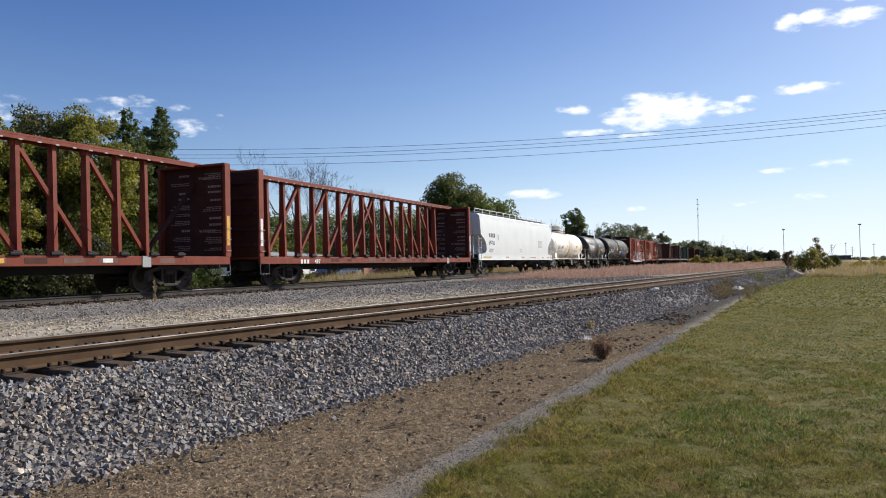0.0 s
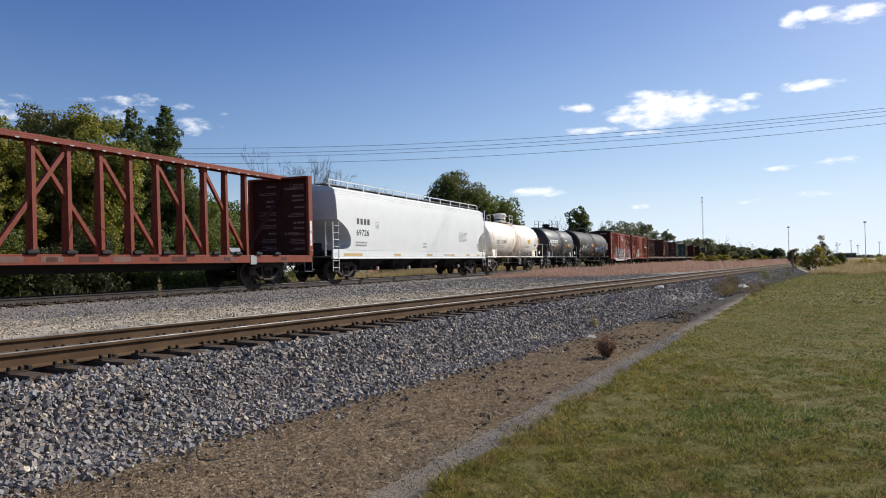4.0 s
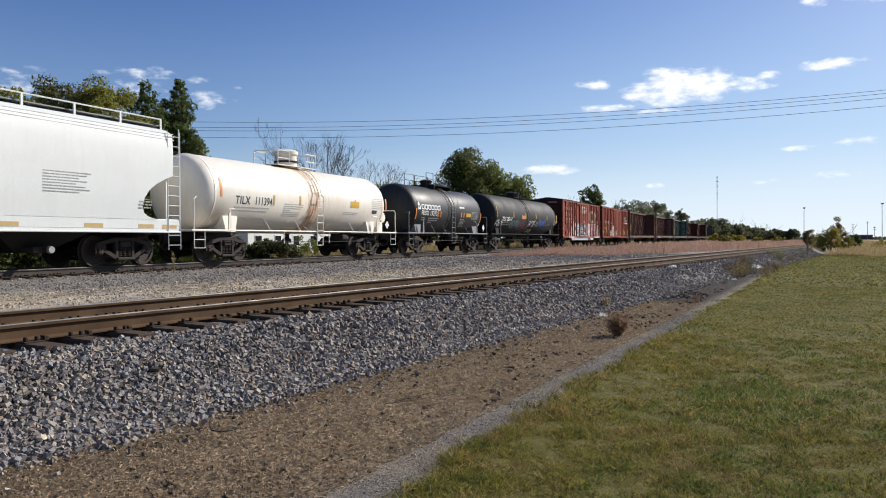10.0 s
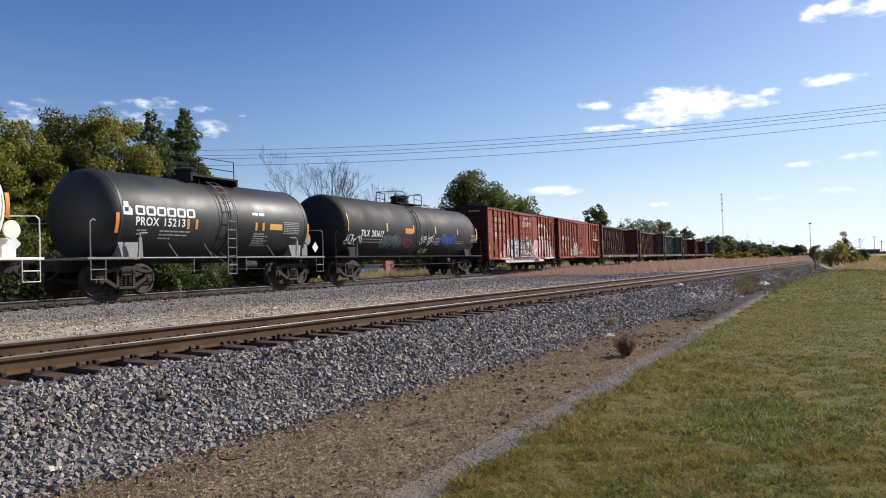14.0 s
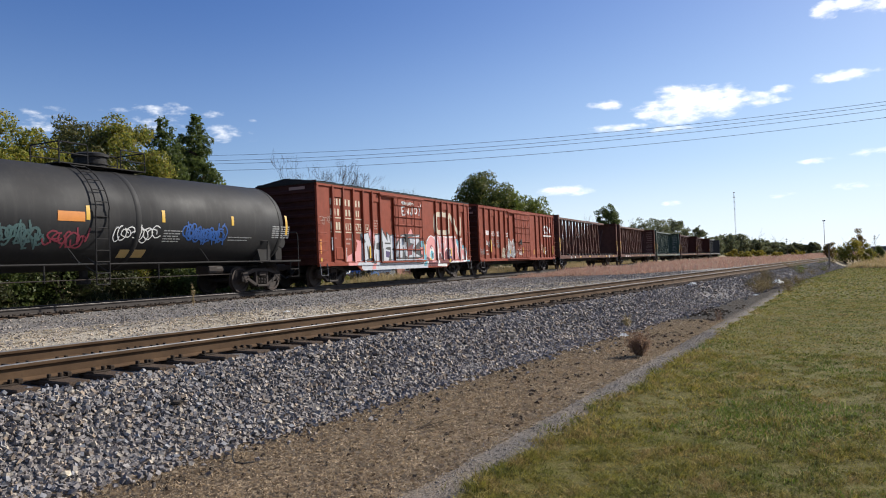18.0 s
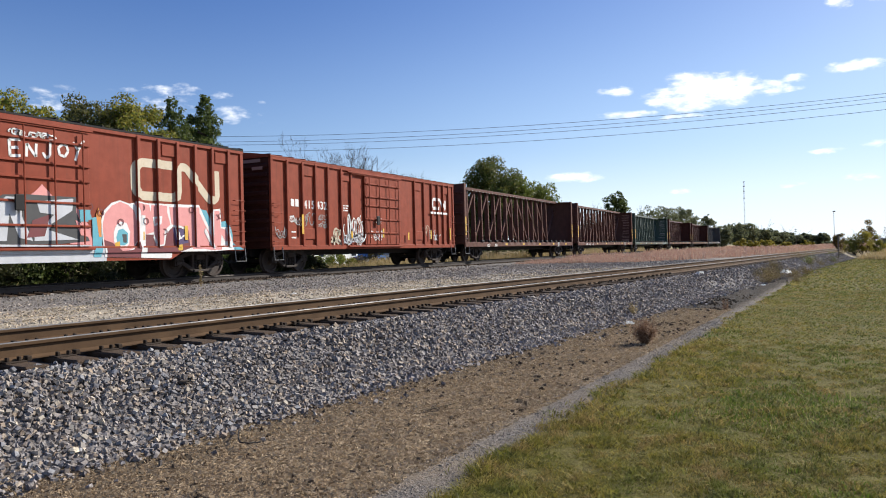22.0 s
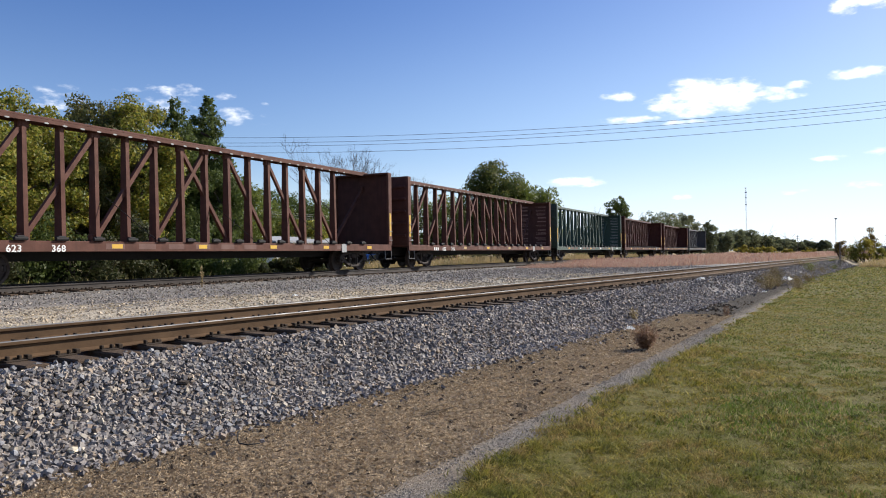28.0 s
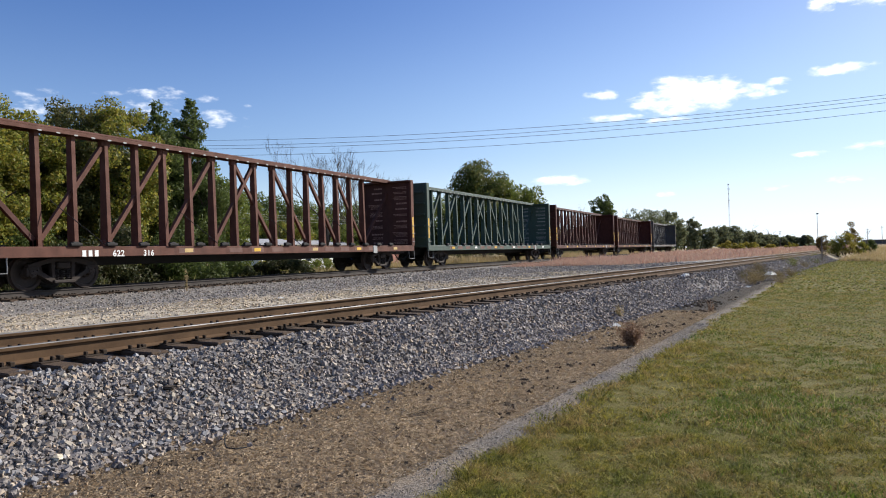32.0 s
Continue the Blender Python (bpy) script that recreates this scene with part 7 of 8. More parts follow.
def blades(rs, x, y, z, height, width, lean=0.5):
    """Grass blades, each a narrow bent strip of two faces."""
    n = len(x)
    a = rs.uniform(0, 2 * math.pi, n)
    ux, uy = np.cos(a) * width / 2, np.sin(a) * width / 2
    b = rs.uniform(0, 2 * math.pi, n)
    k = height * lean * rs.uniform(0.1, 1.0, n)
    lx, ly = np.cos(b) * k, np.sin(b) * k
    base = np.stack([x, y, z - 0.01], -1)
    side = np.stack([ux, uy, np.zeros(n)], -1)
    mid = base + np.stack([lx * 0.35, ly * 0.35, height * 0.6], -1)
    tip = base + np.stack([lx, ly, height * rs.uniform(0.8, 1.0, n)], -1)
    v = np.stack([base - side, base + side, mid + side * 0.8, mid - side * 0.8, tip], 1).reshape(-1, 3)
    o = 5 * np.arange(n)[:, None]
    f = np.concatenate([o + np.array([0, 1, 2]), o + np.array([0, 2, 3]), o + np.array([3, 2, 4])])
    return v, f


def patchy(x, y, s, k):
    return np.sin(x * s + 1.3 * np.sin(y * s * 0.7 + k)) * np.sin(y * s * 1.2 + 1.7 * np.sin(x * s * 0.6 - k))


def lawn_material():
    """Green blades that turn yellow and tan in patches of half a metre to some metres."""
    m, nt, b = graph("lawn_blades")
    co = nt.nodes.new("ShaderNodeTexCoord").outputs["Object"]
    geo = nt.nodes.new("ShaderNodeNewGeometry")
    each = geo.outputs["Random Per Island"]
    flat = stretched(nt, co, 1.0, 1.0, 0.0)
    wide, mid, small = noise_of(nt, flat, 0.55, 4.0, 0.6), noise_of(nt, flat, 2.3, 4.0, 0.6), noise_of(nt, flat, 8.0, 4.0, 0.65)
    # greener away from the worn edge beside the dirt
    sep = nt.nodes.new("ShaderNodeSeparateXYZ")
    nt.links.new(co, sep.inputs[0])
    lush = rng(nt, sep.outputs["Y"], -0.9, 1.5, -0.055, 0.02)
    green = mixed(nt, each, (0.040, 0.055, 0.009), (0.225, 0.240, 0.050))
    olive = mixed(nt, each, (0.080, 0.075, 0.013), (0.370, 0.310, 0.060))
    tan = mixed(nt, each, (0.105, 0.070, 0.022), (0.450, 0.320, 0.130))
    col = mixed(nt, rng(nt, mathn(nt, "ADD", mathn(nt, "ADD", mathn(nt, "MULTIPLY", wide, 0.6), mathn(nt, "MULTIPLY", mid, 0.4)), lush), 0.42, 0.54), green, olive)
    col = mixed(nt, rng(nt, mathn(nt, "ADD", mathn(nt, "MULTIPLY", mid, 0.55), mathn(nt, "MULTIPLY", small, 0.45)), 0.49, 0.60, 0.0, 0.9), col, tan)
    col = mixed(nt, rng(nt, small, 0.46, 0.34, 0.0, 0.75), col, (0.040, 0.050, 0.012))
    nt.links.new(col, b.inputs["Base Color"])
    b.inputs["Roughness"].default_value, b.inputs["Specular IOR Level"].default_value = 0.75, 0.2
    tr = nt.nodes.new("ShaderNodeBsdfTranslucent")
    nt.links.new(col, tr.inputs["Color"])
    ms = nt.nodes.new("ShaderNodeMixShader")
    ms.inputs[0].default_value = 0.4
    nt.links.new(b.outputs[0], ms.inputs[1])
    nt.links.new(tr.outputs[0], ms.inputs[2])
    nt.links.new(ms.outputs[0], nt.nodes["Material Output"].inputs[0])
    MAT["lawn_blades"] = m


lawn_material()


def build_lawn():
    rs = np.random.RandomState(21)
    xs, ys, hs, ws = [], [], [], []
    for r0, r1, n, h, w in ((3.0, 7.0, 80000, 0.036, 0.0072), (7.0, 13.0, 80000, 0.040, 0.0125), (13.0, 28.0, 80000, 0.046, 0.022), (28.0, 76.0, 80000, 0.06, 0.075)):
        r = np.sqrt(rs.uniform(r0 ** 2, r1 ** 2, n))
        a = np.radians(rs.uniform(-13, 34 if r1 < 14 else 12, n))
        x, y = r * np.cos(a), r * np.sin(a)
        edge = 2.5 - 0.062 * x + 0.16 * patchy(x, y, 2.1, 0.4) + 0.10 * patchy(x, y, 5.3, 1.9) + rs.normal(0, 0.06, n)
        keep = y < edge
        x, y = x[keep], y[keep]
        tuft = 0.95 + 0.35 * patchy(x, y, 1.4, 2.0) + 0.55 * patchy(x, y, 6.0, 3.0) + 0.4 * patchy(x, y, 13.0, 1.0) + 1.0 * np.exp(-((y - (2.45 - 0.062 * x)) / 0.16) ** 2)
        xs.append(x), ys.append(y)
        hs.append(h * np.clip(np.where(x > 13, 0.6 + 0.4 * tuft, tuft), 0.3, 3) * rs.uniform(0.5, 1.3, len(x)))
        ws.append(np.full(len(x), w) * rs.uniform(0.6, 1.3, len(x)))
    # the rest of the lawn round the standpoint
    for r0, r1, n, h, w in ((0.4, 9.0, 60000, 0.038, 0.014), (9.0, 28.0, 40000, 0.045, 0.035)):
        r = np.sqrt(rs.uniform(r0 ** 2, r1 ** 2, n))
        a = np.radians(rs.uniform(34, 347, n))
        x, y = r * np.cos(a), r * np.sin(a)
        keep = y < 2.5 - 0.062 * x + 0.22 * patchy(x, y, 2.1, 0.4) + rs.normal(0, 0.07, n)
        x, y = x[keep], y[keep]
        xs.append(x), ys.append(y)
        hs.append(h * rs.uniform(0.5, 1.3, len(x)))
        ws.append(w * rs.uniform(0.6, 1.3, len(x)))
    x, y, h, w = (np.concatenate(q) for q in (xs, ys, hs, ws))
    h = np.where(x > 13, h * 0.7, h)
    v, f = blades(rs, x, y, ground_z(x, y), h, w, 2.3)
    bulk("lawn_grass", v, f, "lawn_blades", "stuff", "mown green lawn with dry yellow and brown patches", "grass")


def lawn_tufts():
    rs = np.random.RandomState(22)
    n = 60000
    r = np.sqrt(rs.uniform(3.2 ** 2, 15.0 ** 2, n))
    a = np.radians(rs.uniform(-13, 34, n))
    x, y = r * np.cos(a), r * np.sin(a)
    keep = (y < 2.45 - 0.062 * x + rs.normal(0, 0.05, n)) & (patchy(x, y, 1.1, 4.0) + 0.5 * patchy(x, y, 4.3, 1.0) + 1.3 * np.exp(-((x - 7.6) ** 2 + (y - 0.25) ** 2 * 3) / 1.4) + rs.normal(0, 0.3, n) > 0.85)
    x, y = x[keep], y[keep]
    v, f = blades(rs, x, y, ground_z(x, y), 0.055 * rs.uniform(0.5, 1.3, len(x)), 0.006 * (1 + r[keep] / 12), 1.2)
    bulk("green_tufts", v, f, "tuft_blades", "stuff", "longer bright green tufts in the lawn", "grass")


def pale_stems():
    rs = np.random.RandomState(23)
    n = 15000
    r = np.sqrt(rs.uniform(3.2 ** 2, 11.0 ** 2, n))
    a = np.radians(rs.uniform(-13, 34, n))
    x, y = r * np.cos(a), r * np.sin(a)
    keep = (y < 2.5 - 0.062 * x) & (0.6 * patchy(x, y, 3.3, 2.0) + 1.5 * np.exp(-((x - 7.6) ** 2 + (y - 0.2) ** 2 * 3) / 1.4) + rs.normal(0, 0.5, n) > 0.95)
    x, y = x[keep], y[keep]
    v, f = blades(rs, x, y, ground_z(x, y), rs.uniform(0.04, 0.085, len(x)), 0.0045 * (1 + r[keep] / 10), 1.4)
    bulk("pale_stems", v, f, "pale_stem", "stuff", "thin pale stems standing out of the lawn", "grass")


island_material("pale_stem", [(0.26, 0.27, 0.07), (0.34, 0.31, 0.12), (0.20, 0.25, 0.05), (0.42, 0.37, 0.20)], rough=0.7, bump=0, through_light=0.45)
pale_stems()
island_material("tuft_blades", [(0.068, 0.118, 0.014), (0.085, 0.14, 0.018), (0.11, 0.15, 0.024), (0.125, 0.165, 0.036)], rough=0.7, bump=0, through_light=0.45)
lawn_tufts()
build_lawn()


def build_tall_grass():
    rs = np.random.RandomState(31)
    # reddish stand between the tracks
    n = 64000
    x = 44 + 150 * rs.uniform(size=n) ** 1.35
    lo, hi = 8.11 - 0.128 * x + np.interp(x, [44, 52, 60, 200], [6.5, 4.5, 3.2, 3.0]), np.full(n, 16.6)
    y = lo + (hi - lo) * rs.uniform(size=n)
    keep = patchy(x, y, 0.35, 0.7) + rs.normal(0, 0.5, n) > -0.55
    x, y = x[keep], y[keep]
    h = 0.52 * rs.uniform(0.4, 1.2, len(x)) * np.interp(x, [44, 60, 200], [0.6, 1.0, 1.1]) * (0.8 + 0.45 * patchy(x, y, 0.5, 2.2))
    v, f = blades(rs, x, y, ground_z(x, y), h, 0.012 + 0.0004 * x, 0.7)
    bulk("reddish_grass", v, f, "pink_grass", "stuff", "tall reddish autumn grass between the tracks", "tall grass")
    # pale meadow beyond the lawn
    n = 42000
    x = 72 + 90 * rs.uniform(size=n) ** 1.5
    y = rs.uniform(-45, 3, n)
    y = np.minimum(y, 8.11 - 0.128 * x - 2.8 - rs.uniform(0, 3, n))
    x = x + 5.0 * np.sin(y * 0.33) + 2.0 * np.sin(y * 1.1)
    h = rs.uniform(0.3, 1.25, n) * np.interp(x, [66, 82], [0.35, 1.0]) * (0.75 + 0.4 * patchy(x, y, 0.6, 1.2))
    v, f = blades(rs, x, y, ground_z(x, y), h, 0.05, 0.6)
    bulk("meadow_grass", v, f, "dry_grass", "stuff", "pale dry meadow grass beyond the lawn", "tall grass")
    # dry verge behind the train
    n = 30000
    x = rs.uniform(6, 130, n)
    y = rs.uniform(21.8, 39, n)
    h = 0.55 * rs.uniform(0.3, 1.2, n)
    v, f = blades(rs, x, y, ground_z(x, y), h, 0.045, 0.6)
    n = 26000
    x2 = 34 + 110 * rs.uniform(size=n) ** 1.2
    y2 = rs.uniform(23.4, 30.0, n)
    h2 = rs.uniform(0.8, 1.5, n) * np.interp(x2, [34, 40, 46], [0.35, 0.5, 1.0]) * (0.85 + 0.25 * patchy(x2, y2, 0.4, 1.5))
    v2, f2 = blades(rs, x2, y2, ground_z(x2, y2), h2, 0.03, 0.5)
    bulk("tall_dry_grass", v2, f2, "dry_grass", "stuff", "tall tan grass standing behind the second track", "tall grass")
    bulk("verge_grass", v, f, "dry_verge", "stuff", "dry tan and green verge behind the tracks", "grass")


island_material("dry_verge", [(0.34, 0.26, 0.11), (0.44, 0.34, 0.15), (0.22, 0.21, 0.07), (0.16, 0.17, 0.045)], rough=0.7, bump=0, through_light=0.3)
build_tall_grass()


def build_dead_litter():
    rs = np.random.RandomState(41)
    n = 140000
    x = np.where(rs.uniform(size=n) < 0.10, rs.uniform(-12, 2.6, n), 2.6 + 17 * rs.uniform(size=n) ** 1.5)
    lo, hi = 2.85 - 0.062 * x, 8.11 - 0.128 * x - 2.2
    y = lo + (hi - lo) * rs.uniform(size=n)
    keep = 0.2 * patchy(x * 0.6, y * 2.0, 2.6, 0.3) + 0.4 * patchy(x, y, 6.3, 1.1) + rs.normal(0, 0.8, n) > -0.85
    x, y = x[keep], y[keep]
    n = len(x)
    L, w = rs.uniform(0.008, 0.034, n) * (1 + np.abs(x) / 18), rs.uniform(0.0015, 0.0045, n) * (1 + np.abs(x) / 10)
    a = rs.normal(-0.9, 0.8, n)
    p = np.stack([x, y, ground_z(x, y) + rs.uniform(0.001, 0.014, n)], -1)
    u = np.stack([np.cos(a) * L / 2, np.sin(a) * L / 2, rs.normal(0, 0.006, n)], -1)
    s = np.stack([-np.sin(a) * w / 2, np.cos(a) * w / 2, rs.normal(0, 0.004, n)], -1)
    v = np.stack([p - u - s, p + u - s, p + u + s, p - u + s], 1).reshape(-1, 3)
    f = np.arange(4 * n).reshape(-1, 4)
    m = 26000
    x3 = 2.5 + 30 * rs.uniform(size=m) ** 1.5
    d3 = rs.uniform(1.9, 6.5, m)
    y3 = 8.11 - 0.128 * x3 + d3
    on = (patchy(x3, y3, 0.8, 2.6) + 0.5 * patchy(x3, y3, 3.1, 0.6) + rs.normal(0, 0.5, m) > 0.1) & (y3 < 17.2)
    x3, y3 = x3[on], y3[on]
    m = len(x3)
    a3, L3, w3 = rs.uniform(0, 6.28, m), rs.uniform(0.015, 0.05, m) * (1 + x3 / 20), rs.uniform(0.003, 0.008, m) * (1 + x3 / 14)
    p3 = np.stack([x3, y3, ground_z(x3, y3) + rs.uniform(0.008, 0.024, m)], -1)
    u3 = np.stack([np.cos(a3) * L3 / 2, np.sin(a3) * L3 / 2, rs.normal(0, 0.006, m)], -1)
    s3 = np.stack([-np.sin(a3) * w3 / 2, np.cos(a3) * w3 / 2, rs.normal(0, 0.003, m)], -1)
    bulk("yard_straw", np.stack([p3 - u3 - s3, p3 + u3 - s3, p3 + u3 + s3, p3 - u3 + s3], 1).reshape(-1, 3), np.arange(4 * m).reshape(-1, 4), "straw", "stuff", "scattered straw on the yard gravel", "plant litter")
    bulk("dead_stalks", v, f, "dead_stalk", "stuff", "flattened dark dead stalks on the dirt", "plant litter")


island_material("dead_stalk", [(0.28, 0.20, 0.125), (0.38, 0.285, 0.18), (0.46, 0.355, 0.23), (0.33, 0.24, 0.155), (0.50, 0.40, 0.27), (0.40, 0.30, 0.19), (0.12, 0.085, 0.055)], rough=0.95, bump=0, through_light=0.3)
island_material("straw", [(0.50, 0.41, 0.27), (0.40, 0.32, 0.20), (0.56, 0.47, 0.33), (0.30, 0.23, 0.15)], rough=0.9, bump=0, through_light=0.3)
build_dead_litter()


island_material("weed_dark", [(0.10, 0.085, 0.035), (0.14, 0.11, 0.05), (0.08, 0.075, 0.03)], rough=0.8, bump=0, through_light=0.3)
island_material("weed_tan", [(0.26, 0.19, 0.09), (0.34, 0.25, 0.12), (0.20, 0.17, 0.06), (0.28, 0.17, 0.10)], rough=0.8, bump=0, through_light=0.3)


def small_plant(name, label, x, y, h, spread, count, mat, seed, zoff=0.0):
    """A low plant: thin stems from one root with short side leaves."""
    rnd = random.Random(seed)
    z = float(ground_z(x, y)) + zoff
    t = thing(name, label, "weed", at=pose(x, y, z))
    stems, lv, lf = Shape(), [], []
    for i in range(count):
        a, k = rnd.uniform(0, 2 * math.pi), rnd.uniform(0.1, 1.0) * spread
        hh = h * rnd.uniform(0.45, 1.0)
        tip = Vector((math.cos(a) * k, math.sin(a) * k, hh))
        mid = tip * 0.5 + Vector((0, 0, hh * 0.12))
        root = Vector((math.cos(a) * 0.03, math.sin(a) * 0.03, -0.02))
        stems.path([root, mid, tip], 0.002 + h * 0.003, 4)
        for j in range(15):
            p = root.lerp(tip, rnd.uniform(0.25, 1.0)) + Vector((rnd.uniform(-1, 1), rnd.uniform(-1, 1), rnd.uniform(-0.3, 0.6))) * spread * 0.18
            s = h * rnd.uniform(0.03, 0.07)
            d = Vector((rnd.uniform(-1, 1), rnd.uniform(-1, 1), rnd.uniform(-0.4, 1))).normalized() * s
            e = d.orthogonal().normalized() * s * 0.4
            o = len(lv)
            lv += [p - d, p + e, p + d, p - e]
            lf.append((o, o + 1, o + 2, o + 3))
    tagged(part("stem", stems, "weed_red" if mat == "weed_red" else "stalk", t), kind="stuff")
    bulk("foliage", [tuple(p) for p in lv], lf, mat, "", "", "", t)
    return t


small_plant("dried_weed", "dried reddish-brown weed on bare dirt", 12.4, 2.38, 0.42, 0.26, 90, "weed_red", 1)
small_plant("dried_weed", "sparse tan weed at the foot of the ballast", 17.2, 3.55, 0.32, 0.2, 26, "dry_grass", 2)
small_plant("dried_weed", "small dry sprig on the dirt", 19.3, 1.75, 0.3, 0.1, 12, "weed_red", 3)
small_plant("dried_weed", "thin tan stalk beside the second track", 17.2, 16.7, 0.75, 0.08, 7, "dry_grass", 4)
rw = random.Random(8)
for i in range(22):
    wx = rw.uniform(30.5, 41)
    wy = rw.gauss(1.25, 0.45) - 0.05 * (wx - 29)
    if abs(math.degrees(math.atan2(wy, wx)) - 1.17) < 0.45 and wx < 39.5:
        wy += 0.55
    small_plant("roadside_weed", "brown-green weed clump between ballast and lawn", wx, wy, rw.uniform(0.22, 0.6), rw.uniform(0.4, 0.8), 30, rw.choice(("weed_tan", "leaf_brown", "weed_tan", "weed_dark")), 50 + i)
for i in range(9):
    wx = rw.uniform(48, 74)
    small_plant("roadside_weed", "low green weed at the lawn's far edge", wx, -0.6 - 0.07 * (wx - 46) + rw.uniform(-0.5, 1.2), rw.uniform(0.3, 0.7), 0.6, 20, rw.choice(("leaf_brown", "weed_tan", "leaf_green")), 90 + i)


def scrap(name, label, x, y, size, mat, seed, dz=0.0):
    """A crumpled scrap lying on the ground."""
    rs = np.random.RandomState(seed)
    bm = bmesh.new()
    if mat == "litter_film":
        bmesh.ops.create_grid(bm, x_segments=6, y_segments=6, size=1)
        for v in bm.verts:
            v.co = Vector((v.co.x * size * rs.uniform(0.7, 1.1), v.co.y * size * rs.uniform(0.6, 0.95), size * (rs.uniform(-0.15, 0.45) + 0.35 * (1 - v.co.x ** 2))))
    else:
        bmesh.ops.create_icosphere(bm, subdivisions=2, radius=1)
        for v in bm.verts:
            v.co = Vector((v.co.x * size, v.co.y * size * 0.6, v.co.z * size * 0.3)) * (1 + rs.uniform(-0.3, 0.25))
    me = bpy.data.meshes.new(name)
    bm.to_mesh(me)
    bm.free()
    me.materials.append(MAT[mat])
    ob = new(name, me)
    ob.matrix_basis = pose(x, y, float(ground_z(x, y)) + size * 0.22 + dz, 0, 0, rs.uniform(0, 360))
    tagged(ob, label, "litter")


scrap("crumpled_paper", "crumpled white paper on the bare dirt", 15.0, 3.18, 0.10, "litter_film", 1, 0.03)
scrap("crumpled_paper", "small white paper scrap at the ballast's foot", 8.62, 4.31, 0.035, "litter_film", 2)
scrap("plastic_bag", "flattened white plastic bag among weeds", 38.4, 0.79, 0.26, "litter_film", 3, 0.06)
scrap("plastic_bag", "small white bag on the ballast", 26.4, 3.2, 0.14, "litter_film", 4, 0.05)
scrap("crumpled_paper", "white scrap on the yard gravel", 14.1, 10.8, 0.07, "litter_film", 5)
scrap("crumpled_paper", "pale scrap in the weeds", 30.4, 1.4, 0.09, "litter_film", 6)
scrap("tan_stone", "large tan stone at the ballast's foot", 4.0, 5.28, 0.07, "cream_mark", 7, 0.03)
scrap("dark_wood_chunk", "blackened chunk of wood on the ballast", 5.45, 5.55, 0.075, "bark", 8, 0.03)
hs = Shape()
hp = [(5.2, 4.62, -0.90), (5.06, 4.52, -0.885), (4.90, 4.38, -0.885), (4.80, 4.27, -0.89), (4.80, 4.18, -0.89), (4.90, 4.14, -0.90)]
hs.path(hp, 0.006, 6)
ob = part("rubber_hose", hs, "black_iron")
tagged(ob, "short curved black rubber hose on the dirt", "hose")


def twigs(x, y, n, seed, label):
    rnd = random.Random(seed)
    z = float(ground_z(x, y))
    t = thing("dead_twigs", label, "twigs", at=pose(x, y, z))
    for i in range(n):
        a = rnd.uniform(-0.9, 0.9)
        L = rnd.uniform(0.1, 0.4)
        px, py = rnd.uniform(-0.2, 0.2), rnd.uniform(-0.25, 0.25)
        part("twig", Shape().tube((px, py, 0.010), (px + math.cos(a) * L, py + math.sin(a) * L, rnd.uniform(0.010, 0.05)), 0.004, 5, 0.002), "stalk" if i % 3 else "bark", t)


def clods():
    rs = np.random.RandomState(77)
    n = 4200
    x = 2.8 + 22 * rs.uniform(size=n) ** 1.5
    lo, hi = 2.95 - 0.062 * x, 8.11 - 0.128 * x - 2.3
    y = lo + (hi - lo) * rs.uniform(size=n)
    keep = patchy(x, y, 2.2, 0.9) + rs.normal(0, 0.5, n) > 0.35
    x, y = x[keep], y[keep]
    size = 0.011 * rs.uniform(0.4, 1.6, len(x)) ** 1.6 * (1 + x / 25)
    v, f = rocks(rs, np.stack([x, y, ground_z(x, y) + size * 0.35], -1), size)
    bulk("dirt_clods", v, f, "clod", "stuff", "small dark clods on the bare dirt", "dirt")


island_material("clod", [(0.055, 0.039, 0.027), (0.085, 0.061, 0.04), (0.13, 0.094, 0.06), (0.19, 0.138, 0.09)], rough=0.95, bump=0.4)
clods()
twigs(6.6, 3.42, 16, 3, "heap of thin dead twigs on dirt")
twigs(10.2, 3.3, 8, 4, "few dead twigs flattened on dirt")
twigs(5.6, 2.95, 8, 5, "scattered dead twigs beside the gravel path")

# ---- trees and bushes ----
def leaf_cloud(rs, centres, radii, count, size, squash=0.85):
    """Small leaf faces scattered over the outer part of each clump."""
    k = len(centres)
    pick = rs.choice(k, count, p=radii ** 2 / np.sum(radii ** 2))
    d = rs.normal(size=(count, 3))
    d /= np.linalg.norm(d, axis=1)[:, None]
    rr = radii[pick] * rs.uniform(0.35, 1.08, count) ** 0.6
    p = centres[pick] + d * rr[:, None] * np.array([1, 1, squash])
    s = size * rs.uniform(0.5, 1.3, count)
    u = d + rs.normal(0, 0.9, (count, 3))
    u = np.cross(u, rs.normal(size=(count, 3)))
    u /= np.linalg.norm(u, axis=1)[:, None] + 1e-9
    w = np.cross(u, d + rs.normal(0, 0.5, (count, 3)))
    w /= np.linalg.norm(w, axis=1)[:, None] + 1e-9
    u, w = u * s[:, None], w * (s * 0.55)[:, None]
    v = np.stack([p - u, p + w * 0.9, p + u, p - w * 0.9], 1).reshape(-1, 3)
    f = np.arange(count * 4).reshape(-1, 4)
    return v, f


